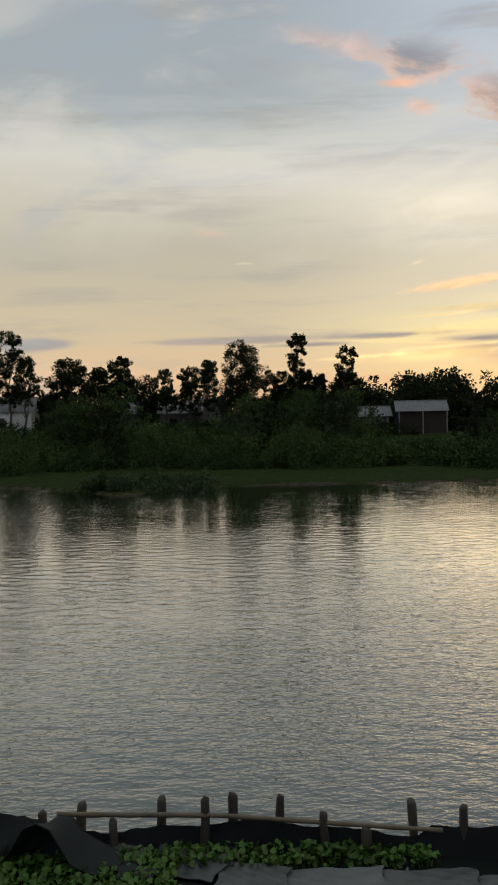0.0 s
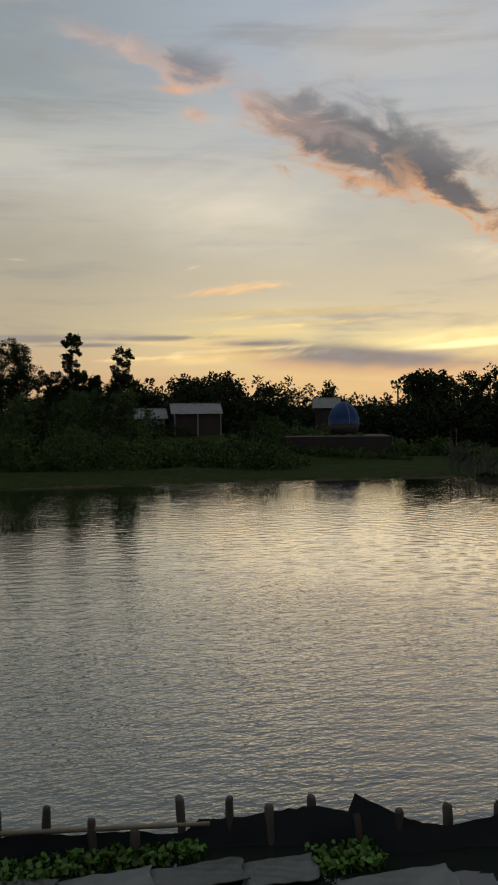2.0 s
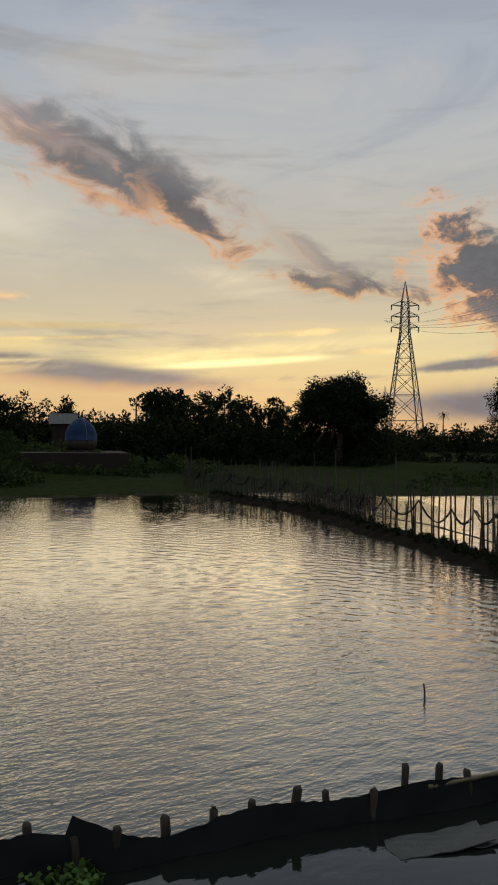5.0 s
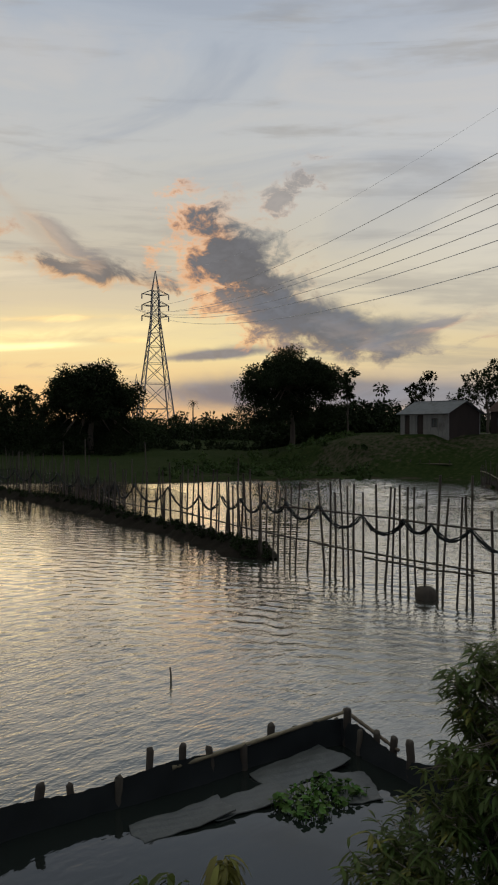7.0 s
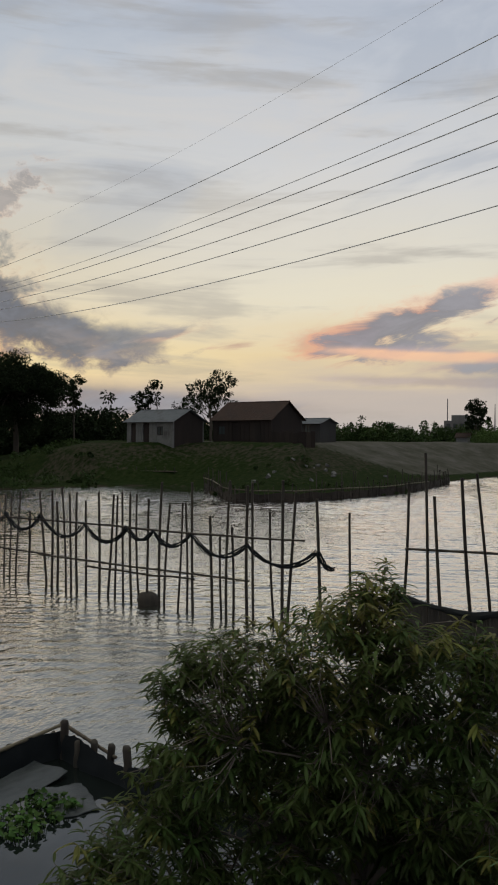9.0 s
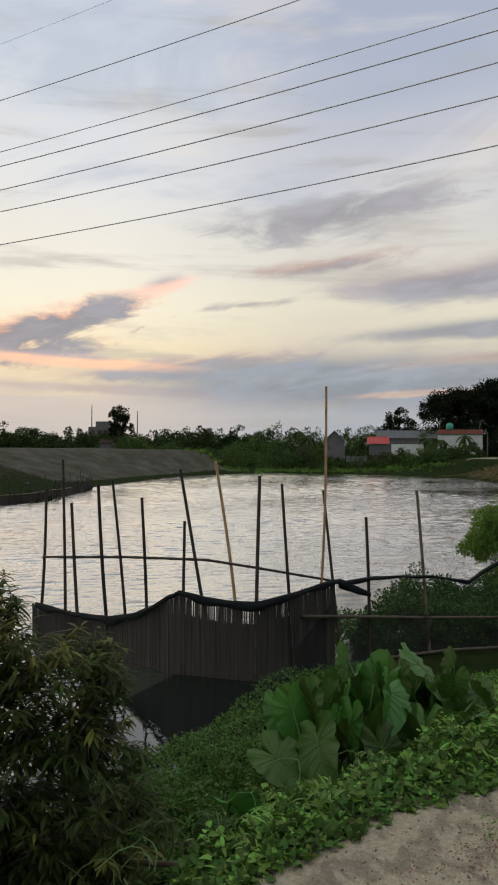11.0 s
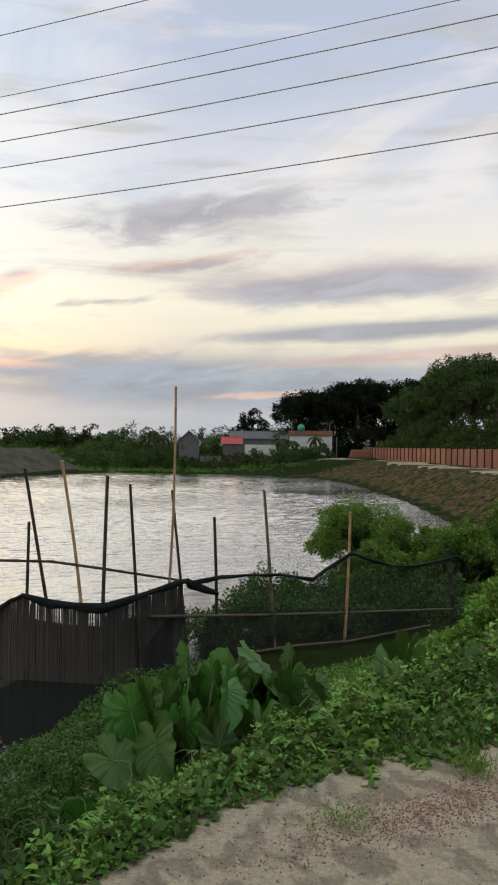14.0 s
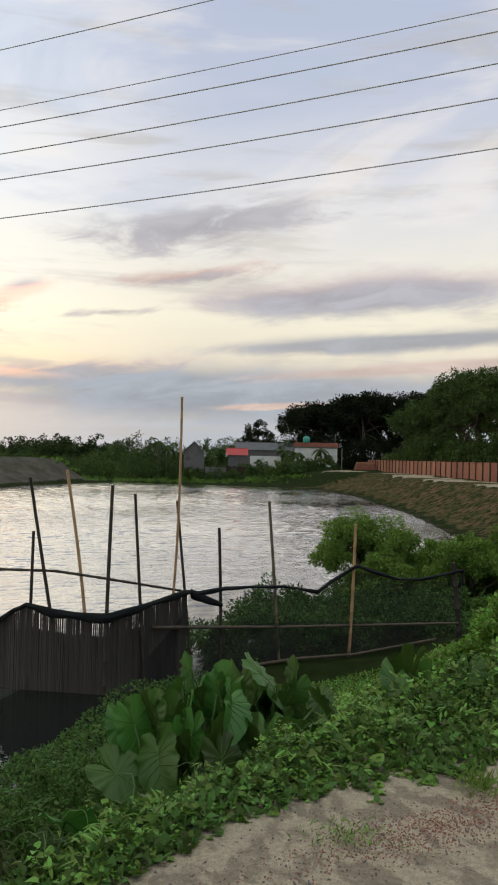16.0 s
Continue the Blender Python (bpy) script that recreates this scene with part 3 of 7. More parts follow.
def tree(name, label, x, y, z, height, crown_w, crown_base=0.35, trunk_r=0.2, seed=1, leaves=5000, leaf=0.32, mat=None,
         clumps=16, flatness=0.75, shape="round", group="", open_=0.55, lean=0.0, clump=1.0):
    """A tapered trunk, limbs that fork to clumps of leaves, and gaps between the clumps."""
    rng = np.random.default_rng(seed)
    ob = thing(name, label, "tree", group, at=(x, y, z))
    tr = Mesh()
    top = height * (crown_base + (1 - crown_base) * 0.55)
    spine = np.array([(lean * height * (s ** 1.5) + rng.normal(0, 0.02) * height * s, rng.normal(0, 0.02) * height * s, top * s) for s in np.linspace(0, 1, 7)])
    spine[0, 2] = -0.4
    tr.tube(spine, trunk_r * np.array([1.25, 1, 0.9, 0.8, 0.66, 0.5, 0.32]), 7)
    cs, ch = [], height * (1 - crown_base)
    zc = height * crown_base
    for i in range(clumps):
        a = 2.4 * i + rng.uniform(-0.5, 0.5)
        s = (i + 0.5) / clumps
        if shape == "spread":
            # a broad lobed dome on bare limbs, flat below
            rho = math.sqrt(s) * rng.uniform(0.85, 1.0)
            cx, cy = crown_w * 0.41 * rho * math.cos(a), crown_w * 0.41 * rho * math.sin(a)
            cz = zc + ch * (0.80 * math.sqrt(1 - 0.72 * rho * rho) - (rng.uniform(0.0, 0.72) if i % 5 < 2 else rng.uniform(-0.02, 0.12)))
            cz = max(cz, zc + ch * 0.14)
            cr = crown_w * rng.uniform(0.07, 0.15) * clump
            cs.append((cx, cy, cz, cr))
            j = spine[int(rng.integers(4, 7))]
            tr.tube([j, (j + np.array([cx, cy, cz])) / 2 + np.array([0, 0, 0.03 * height]), (cx, cy, cz)], [trunk_r * 0.4, trunk_r * 0.25, trunk_r * 0.08], 5)
            continue
        if shape == "round":
            prof = math.sin(math.pi * min(1, 0.12 + 0.82 * s)) ** 0.6
        elif shape == "umbrella":
            prof = 0.55 + 0.45 * math.sin(math.pi * (0.25 + 0.6 * s))
        else:
            prof = 0.75 * math.sin(math.pi * (0.15 + 0.75 * s)) ** 0.7 + 0.1
        r = crown_w / 2 * prof * rng.uniform(0.35, 0.88)
        cx, cy = r * math.cos(a) + lean * height * s, r * math.sin(a)
        cz = zc + ch * (0.08 + 0.80 * s)
        cr = crown_w * (rng.uniform(0.12, 0.30) if shape == "tall" else rng.uniform(0.13, 0.23))
        cr *= clump
        cs.append((cx, cy, cz, cr))
        j = spine[min(6, 2 + int(4.2 * s))]
        mid = (j + np.array([cx, cy, cz])) / 2 + np.array([0, 0, -0.04 * height])
        tr.tube([j, mid, (cx, cy, cz)], [trunk_r * 0.36, trunk_r * 0.24, trunk_r * 0.08], 5)
        for k in range(3):
            d = rng.normal(0, 1, 3)
            d *= cr * 0.55 / np.linalg.norm(d)
            tr.tube([(cx, cy, cz), (cx + d[0], cy + d[1], cz + d[2] * 0.5)], [trunk_r * 0.07, trunk_r * 0.03], 4)
    part("trunk", tr, M_BARK, ob, smooth=True)
    P, D = [], []
    w = np.array([c[3] ** 2 for c in cs])
    for (cx, cy, cz, cr), k in zip(cs, (leaves * w / w.sum()).astype(int)):
        sub = max(5, k // 45)
        sp, sd = in_ball(rng, sub, flatness, open_)
        pick = rng.integers(0, sub, k)
        q, d = in_ball(rng, k, 0.8, 0.1)
        P.append(np.array([cx, cy, cz]) + (sp[pick] + q * rng.uniform(0.25, 0.55, (sub, 1))[pick]) * cr)
        D.append(d * 0.7 + sd[pick] * 0.6)
    part("crown", leaf_mesh("crown", mat or M_LEAF_DARK, np.concatenate(P), np.concatenate(D), leaf, leaf * 0.55, 0.25, seed), None, ob)
    return ob


def foliage_bank(name, label, pts, leaves, leaf, mat, category, seed=0, width=0.5, kind="stuff", droop=0.2, stems=None):
    """A mass of leaves over mounds (x, y, z, radius, height): scrub, hedges and far woods."""
    rng = np.random.default_rng(seed)
    pts = np.asarray(pts, float)
    w = pts[:, 3] * np.maximum(pts[:, 3], pts[:, 4])
    P, D = [], []
    for (x, y, z, r, h), k in zip(pts, (leaves * w / w.sum()).astype(int) + 6):
        sub = max(5, k // 40)
        sp, sd = in_ball(rng, sub, 1.0, 0.5)
        sp[:, 2] = np.abs(sp[:, 2]) * rng.uniform(0.6, 1.0, sub)
        pick = rng.integers(0, sub, k)
        q, d = in_ball(rng, k, 1.0, 0.05)
        p = sp[pick] * np.array([r, r, h]) + q * min(r, h) * 0.22
        p[:, 2] = np.maximum(p[:, 2], 0.02)
        P.append(p + np.array([x, y, z]))
        D.append(d * 0.8 + sd[pick] * 0.5 + np.array([0, 0, 0.25]))
    ob = new(name, leaf_mesh(name, mat, np.concatenate(P), np.concatenate(D), leaf, leaf * width, droop, seed))
    return tagged(ob, label, category, "", kind)

# ---- ground, water ----
# the pond's edge, clockwise from the far left: x, y, level strip, width of the rise, height of the land behind
SHORE = [(-70, 58, 14, 12, 2.2), (-15, 52.2, 14, 12, 2.2), (-10, 49, 14, 12, 2.2), (-6.5, 44.5, 16, 14, 2.2), (-4, 51, 14, 12, 2.2),
         (7, 51.4, 14, 14, 2.3), (16, 52, 12, 14, 2.3), (26, 50.8, 12, 30, 1.6), (33.6, 49, 60, 30, 0.9), (38.5, 43, 60, 30, 0.9),
         (46, 39.4, 50, 30, 0.9), (51, 36.5, 20, 14, 1.6), (55, 33.5, 2.0, 8, 3.1), (57.5, 31, 0.6, 7, 3.25), (56, 27, 0.6, 8, 3.25),
         (50, 23.5, 0.6, 11, 3.25), (45.5, 20.2, 0.6, 15, 3.25), (49, 16, 0.6, 15, 3.25), (57.5, 13.4, 0.6, 13, 3.25), (72, 12.9, 1.0, 11, 3.2),
         (97, 7.5, 2.0, 9, 3.2), (106, 1.8, 1.5, 5.5, 3.15),
         (110.5, -0.6, 1.5, 5.5, 3.05), (114, -3.0, 12, 16, 1.8), (108, -15, 8, 14, 1.8), (101.5, -26, 1.0, 8, 2.15), (83, -25.7, 0.3, 4.4, 2.15),
         (56.5, -21.6, 0.3, 5.0, 2.15), (30, -15.5, 0.4, 6.0, 2.15), (20.5, -8.5, 0.6, 6.5, 2.15), (15.6, -3.2, 0.6, 8.0, 2.15),
         (12.6, -1.4, 0.5, 7.5, 2.15), (9.0, 0.5, 0.4, 4.6, 2.15), (6.2, 2.2, 0.3, 3.2, 2.15), (2.0, 4.2, 0.3, 2.2, 2.15),
         (-6, 5.2, 0.3, 2.4, 2.15), (-70, 9, 0.3, 2.4, 2.15)]
_S = np.array(SHORE, float)


def shore_fields(p):
    """Signed distance to the pond's edge (outside positive) and the three measures of the bank there."""
    a, b = _S, np.roll(_S, -1, 0)
    best = np.full(len(p), 1e9)
    attr = np.zeros((len(p), 3))
    inside = np.zeros(len(p), bool)
    for s, e in zip(a, b):
        d = e[:2] - s[:2]
        t = np.clip(((p - s[:2]) @ d) / (d @ d), 0, 1)
        dist = np.linalg.norm(p - s[:2] - t[:, None] * d, axis=1)
        m = dist < best
        best[m] = dist[m]
        attr[m] = (s[2:] + t[:, None] * (e[2:] - s[2:]))[m]
        c = ((s[1] > p[:, 1]) != (e[1] > p[:, 1])) & (p[:, 0] < (e[0] - s[0]) * (p[:, 1] - s[1]) / (e[1] - s[1] + 1e-12) + s[0])
        inside ^= c
    return np.where(inside, -best, best), attr


def lump(p, s):
    return (np.sin(p[:, 0] * s * 1.3 + 1.7 * np.sin(p[:, 1] * s * 0.9)) * np.cos(p[:, 1] * s * 1.1 + 1.3 * np.sin(p[:, 0] * s * 0.7))) * 0.5 \
        + 0.5 * np.sin(p[:, 0] * s * 2.9 + 2) * np.sin(p[:, 1] * s * 3.1 + 1)


def ground_height(p):
    p = np.asarray(p, float).reshape(-1, 2)
    sd, at_ = shore_fields(p)
    flat_w, rise_w, top = at_.T
    x = np.clip((sd - flat_w) / rise_w, 0, 1)
    lin = np.where((p[:, 0] > 40) & (p[:, 1] > 0), 0.8, np.clip((12 - np.hypot(p[:, 0], p[:, 1])) / 4, 0, 1))
    h = 0.10 + 0.25 * np.clip(sd / np.maximum(flat_w, 0.5), 0, 1) * (flat_w > 4) + (top - 0.15) * (x * x * (3 - 2 * x) * (1 - lin) + x * lin)
    h = np.where(sd < 0, np.maximum(-0.9, sd * 0.45 + 0.10 * np.exp(np.minimum(sd, 0))), h)
    # the land lies low round the great tree, short of the sheds' mound
    a = np.degrees(np.arctan2(p[:, 0], p[:, 1]))
    k = np.clip((a - 48.5) / 8.5, 0, 1)
    k = k * k * (3 - 2 * k)
    h = np.where((p[:, 0] > 36) & (p[:, 1] > 22) & (sd > 0), h * k + np.minimum(h, 0.3 + 0.018 * np.clip(sd, 0, 35)) * (1 - k), h)
    r = np.hypot(p[:, 0], p[:, 1])
    h += lump(p, 0.9) * np.where(((p[:, 0] > 26) & (p[:, 1] < -10)) | (p[:, 0] > 42), 0.012, 0.05) * np.clip(sd, 0, 1) * np.clip((r - 4) / 6, 0.15, 1) + lump(p, 0.17) * 0.14 * np.clip(sd / 10, 0, 1)
    return h


def height_at(x, y):
    return float(ground_height([(x, y)])[0])


def ground_material():
    """Grass, bare sand and wet mud, by the mesh's own share of each, broken up by noise."""
    m = bpy.data.materials.new("ground")
    m.use_nodes = True
    N = Nodes(m.node_tree)
    b = m.node_tree.nodes["Principled BSDF"]
    co = N.node("ShaderNodeTexCoord").outputs["Object"]
    att = N.node("ShaderNodeVertexColor")
    att.layer_name = "cover"
    sp = N.node("ShaderNodeSeparateColor")
    N.put(sp.inputs[0], att.outputs[0])
    big, mid, fine = N.noise(co, 0.35, 4), N.noise(co, 2.4, 5, 0.6), N.noise(co, 38, 5, 0.7)
    grit = N.noise(co, 170, 3, 0.7)
    grass = N.ramp(mid.outputs[0], [(0.3, (0.010, 0.018, 0.005)), (0.5, (0.017, 0.027, 0.008)), (0.7, (0.028, 0.035, 0.012))])
    dry = N.ramp(fine.outputs[0], [(0.3, (0.31, 0.265, 0.20)), (0.7, (0.50, 0.43, 0.325))])
    damp = N.ramp(fine.outputs[0], [(0.3, (0.19, 0.16, 0.125)), (0.7, (0.32, 0.275, 0.21))])
    steps = N.noise(N.scaled(co, (1.0, 1.7, 1.0)), 4.2, 4, 0.55, 0.6)
    patch = N.smooth(N.math("ADD", N.math("MULTIPLY", steps.outputs[0], 0.7), N.math("MULTIPLY", big.outputs[0], 0.3)), 0.44, 0.53)
    sand = N.mix(patch, damp, dry)
    sand = N.mix(N.math("MULTIPLY", N.smooth(grit.outputs[0], 0.52, 0.64), 0.6), sand, (0.10, 0.09, 0.075))
    mud = N.ramp(mid.outputs[0], [(0.3, (0.026, 0.024, 0.016)), (0.7, (0.052, 0.046, 0.032))])
    brick = N.ramp(N.noise(N.scaled(co, (0.5, 1.4, 1)), 0.9, 7, 0.7).outputs[0], [(0.3, (0.040, 0.054, 0.015)), (0.45, (0.066, 0.064, 0.026)), (0.55, (0.118, 0.078, 0.045)), (0.78, (0.17, 0.108, 0.066))])
    edge = N.math("SUBTRACT", mid.outputs[0], 0.5)
    col = N.mix(N.smooth(N.math("ADD", sp.outputs[0], edge), 0.35, 0.65), grass, sand)
    col = N.mix(N.smooth(N.math("ADD", sp.outputs[1], edge), 0.35, 0.65), col, mud)
    col = N.mix(N.smooth(N.math("ADD", sp.outputs[2], N.math("MULTIPLY", edge, 2.2)), 0.35, 0.75), col, brick)
    fill = N.ramp(N.noise(co, 0.5, 6, 0.65).outputs[0], [(0.3, (0.05, 0.05, 0.034)), (0.5, (0.078, 0.074, 0.060)), (0.7, (0.115, 0.107, 0.093))])
    col = N.mix(N.smooth(N.math("ADD", att.outputs[1], edge), 0.3, 0.6), col, fill)
    N.put(b.inputs["Base Color"], col)
    b.inputs["Roughness"].default_value, b.inputs["Specular IOR Level"].default_value = 1.0, 0.02
    bp = N.node("ShaderNodeBump")
    bp.inputs["Distance"].default_value, bp.inputs["Strength"].default_value = 0.03, 0.9
    N.put(bp.inputs["Height"], N.math("ADD", N.math("ADD", N.math("ADD", mid.outputs[0], N.math("MULTIPLY", steps.outputs[0], 0.7)), N.math("MULTIPLY", fine.outputs[0], 0.35)), N.math("MULTIPLY", grit.outputs[0], 0.22)))
    N.put(b.inputs["Normal"], bp.outputs[0])
    return m


def build_ground():
    rings = np.concatenate([np.linspace(0.4, 10, 90), np.geomspace(10.3, 130, 190), np.geomspace(134, 3800, 40)])
    na = 540
    ang = np.linspace(0, 2 * np.pi, na, endpoint=False)
    P = np.concatenate([[[0.0, 0.0]], (rings[:, None, None] * np.stack([np.sin(ang), np.cos(ang)], 1)[None]).reshape(-1, 2)])
    h = ground_height(P)
    sd, at_ = shore_fields(P)
    faces = [(0, 1 + j, 1 + (j + 1) % na) for j in range(na)]
    for i in range(len(rings) - 1):
        o = 1 + i * na
        for j in range(na):
            k = (j + 1) % na
            faces.append((o + j, o + na + j, o + na + k, o + k))
    me = bpy.data.meshes.new("ground")
    me.from_pydata(np.column_stack([P, h]).tolist(), [], faces)
    x, y = P.T
    r = np.hypot(x, y)
    sand = np.zeros(len(P))
    # the road on the bank, the filled plot with its sand slope
    sand += np.clip((h - 1.9) / 0.15, 0, 1) * (r < 7)
    road = np.clip((h - 2.05) / 0.06, 0, 1) * (y < -6) * (x > 5) * (sd < at_[:, 0] + at_[:, 1] + 4)
    sand = np.maximum(sand, road)
    plot = np.clip((sd - 1.6) / 1.5, 0, 1) * np.clip((x - 70) / 6, 0, 1) * (x < 122) * (y > -1) * (y < 40) * np.clip((122 - x) / 5, 0, 1)
    yard = np.clip((h - 3.05) / 0.15, 0, 1) * (x > 44) * (x < 80) * (y > 14) * (y < 42)
    sand = np.maximum(sand, yard * 0.3)
    mud = np.clip(1 - np.abs(sd) / 0.5, 0, 1) * 0.8 + (sd < -0.3)
    slope = np.clip(sd / 6, 0, 1) * (x > 43) * (x < 82) * (y > 8) * (y < 46) * (h < 3.2) * 0.52
    mud = np.maximum(mud, slope)
    brick = (x > 26) * (y < -12) * (x < 104) * (sd > 0.6) * (h < 2.1) * (y > -45) * 0.62
    col = np.column_stack([sand, np.clip(mud, 0, 1), brick, plot]).astype(np.float32)
    ca = me.color_attributes.new("cover", "FLOAT_COLOR", "POINT")
    ca.data.foreach_set("color", col.ravel())
    me.polygons.foreach_set("use_smooth", [True] * len(me.polygons))
    me.materials.append(ground_material())
    me.update()
    ob = new("ground", me)
    return tagged(ob, "grassy and sandy land with bare banks round the pond", "ground", kind="structure")


build_ground()


def water_sheet(name, label, pts, z, mat):
    bm = bmesh.new()
    vs = [bm.verts.new((x, y, z)) for x, y in pts]
    bm.faces.new(vs)
    bmesh.ops.triangulate(bm, faces=bm.faces[:])
    me = bpy.data.meshes.new(name)
    bm.to_mesh(me)
    bm.free()
    for p in me.polygons:
        if p.normal.z < 0:
            p.flip()
    me.materials.append(mat)
    return tagged(new(name, me), label, "water", kind="structure")


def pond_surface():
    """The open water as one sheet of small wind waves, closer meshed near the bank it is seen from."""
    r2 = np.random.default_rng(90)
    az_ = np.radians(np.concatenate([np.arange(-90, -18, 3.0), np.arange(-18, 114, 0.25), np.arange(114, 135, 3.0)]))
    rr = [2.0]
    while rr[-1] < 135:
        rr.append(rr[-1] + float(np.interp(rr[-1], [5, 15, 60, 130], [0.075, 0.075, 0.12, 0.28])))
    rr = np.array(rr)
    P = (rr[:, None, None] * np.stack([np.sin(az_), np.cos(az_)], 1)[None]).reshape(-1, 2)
    X, Y = P.T
    gust = 0.85 + 0.35 * np.sin(X * 0.21 + 1.3 * np.sin(Y * 0.13)) * np.cos(Y * 0.19 + 0.4)
    gust *= 1 - 0.5 * np.clip((Y - 20) / 22, 0, 1) * np.clip((40 - X) / 12, 0, 1)
    # two trains of waves: one across the narrow arm, one along the wide water
    swing = np.clip((X - 0.25 * Y - 1) / 13, 0, 1)
    swing = swing * swing * (3 - 2 * swing)
    z = np.zeros(len(P))
    wide = np.clip((X - 0.8 * Y - 6) / 16, 0, 1)
    for heading, share, spread, short, long_, steep in ((88, np.sqrt(1 - swing), 0.38, 0.26, 0.72, 0.015), (16, np.sqrt(swing), 0.42, 0.26, 0.72, 0.015), (6, wide, 0.5, 0.5, 1.2, 0.009)):
        part_z = np.zeros(len(P))
        for k in range(26):
            lam = math.exp(r2.uniform(math.log(short), math.log(long_)))
            a = radians(heading) + r2.normal(0, spread)
            part_z += steep * lam / 6.283 * np.sin((X * math.cos(a) + Y * math.sin(a)) * 6.283 / lam + r2.uniform(0, 6.28))
        z += part_z * share
    gust *= 1 + 0.55 * np.clip((X - 0.8 * Y - 4) / 12, 0, 1)
    z *= gust * (0.62 + 0.38 * np.clip((np.hypot(X, Y) - 9) / 8, 0, 1))
    n = len(az_)
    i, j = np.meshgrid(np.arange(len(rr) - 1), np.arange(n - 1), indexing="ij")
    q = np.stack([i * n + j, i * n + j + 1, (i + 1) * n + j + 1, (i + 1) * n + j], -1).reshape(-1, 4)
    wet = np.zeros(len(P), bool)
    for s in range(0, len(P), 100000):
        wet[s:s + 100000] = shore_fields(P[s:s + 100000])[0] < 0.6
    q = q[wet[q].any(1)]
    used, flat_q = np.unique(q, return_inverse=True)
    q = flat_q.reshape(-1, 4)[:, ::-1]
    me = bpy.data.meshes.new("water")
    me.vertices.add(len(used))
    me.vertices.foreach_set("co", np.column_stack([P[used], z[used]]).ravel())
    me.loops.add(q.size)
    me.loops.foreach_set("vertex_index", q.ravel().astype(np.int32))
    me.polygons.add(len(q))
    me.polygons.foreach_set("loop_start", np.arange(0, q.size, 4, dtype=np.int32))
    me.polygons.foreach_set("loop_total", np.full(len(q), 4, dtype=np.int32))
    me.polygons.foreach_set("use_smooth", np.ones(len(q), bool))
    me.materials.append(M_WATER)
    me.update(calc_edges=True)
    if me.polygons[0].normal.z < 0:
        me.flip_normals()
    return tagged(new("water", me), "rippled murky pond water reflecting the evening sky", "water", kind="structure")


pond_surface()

STILL = [(14.0, 1.0), (13.55, -0.3), (14.3, -1.6), (11, -1.8), (8, 0), (7, 1.5), (8.5, 2.2), (11, 2.4)]
water_sheet("water_2", "still dark water in front of the reed wall", STILL[::-1], 0.03, M_POOL)
# stake line of the near pen: x, y along it
PEN = [(-3.6, 7.9), (-1.83, 7.8), (-0.16, 7.84), (1.4, 7.62), (2.55, 7.4), (3.17, 7.03), (4.86, 6.83), (6.35, 6.44), (7.6, 6.25), (8.5, 5.95)]
PEN_SIDE = [(8.5, 5.95), (8.27, 5.37), (8.04, 4.74), (8.0, 4.3), (7.9, 3.5), (7.6, 2.6)]
water_sheet("water_1", "still dark water inside the staked pen", PEN + PEN_SIDE[1:] + [(6.4, 0.5), (2, 3.0), (-3.6, 4.0)], 0.03, M_POOL)


# ---- near pen: stakes, rail, cloth ----
def along(path, s):
    """Place and heading at length s along a line of points."""
    p = np.array(path, float)
    seg = np.linalg.norm(np.diff(p, axis=0), axis=1)
    cum = np.concatenate([[0], np.cumsum(seg)])
    s = min(max(s, 0), cum[-1] - 1e-6)
    i = int(np.searchsorted(cum, s, side="right") - 1)
    d = (p[i + 1] - p[i]) / seg[i]
    return p[i] + d * (s - cum[i]), d


def length(path):
    return float(np.linalg.norm(np.diff(np.array(path, float), axis=0), axis=1).sum())


def stake(rng, h, r):
    """A stubby sawn post with knots and a worn, slanting head."""
    m = Mesh()
    zs = [-0.7, -0.2, 0.0, h * 0.35, h * 0.6, h * 0.93, h]
    rr = [r * f * rng.uniform(0.93, 1.07) for f in (0.9, 1, 1.02, 1.0, 1.05, 1.0, 0.8)]
    m.tube([(rng.normal(0, 0.004), rng.normal(0, 0.004), z) for z in zs], rr, 8)
    v = m.v[-1]
    v[-8:, 2] += v[-8:, 0] * rng.uniform(-0.4, 0.4)
    return m


def stake_row(rng, fence, rows):
    for x, y, h, lean in rows:
        ob = part("stake", stake(rng, h, rng.uniform(0.036, 0.047)), M_STAKE, fence, smooth=True)
        ob.matrix_basis = pose(x, y, 0, rng.normal(0, 2.5), lean, rng.uniform(0, 360))


def cloth(path, top, foot, n, rng, wave=0.04, thick=0.006, out=0.0):
    """Netting hung along a line: its upper edge sags and folds, its foot trails in the water."""
    g = []
    L = length(path)
    for i in range(n + 1):
        s = L * i / n
        p, d = along(path, s)
        nrm = np.array([d[1], -d[0]])
        tp = top(s)
        row = []
        for k in range(6):
            f = k / 5
            off = out * f + wave * math.sin(s * 7 + k * 1.3) * f + rng.normal(0, 0.008)
            row.append((*(p + nrm * off), tp + (foot - tp) * f + rng.normal(0, 0.005)))
        g.append(row)
    g = np.array(g)
    m = Mesh()
    m.sheet(g)
    m.sheet(g[:, ::-1] + np.array([0, 0, thick]))
    return m


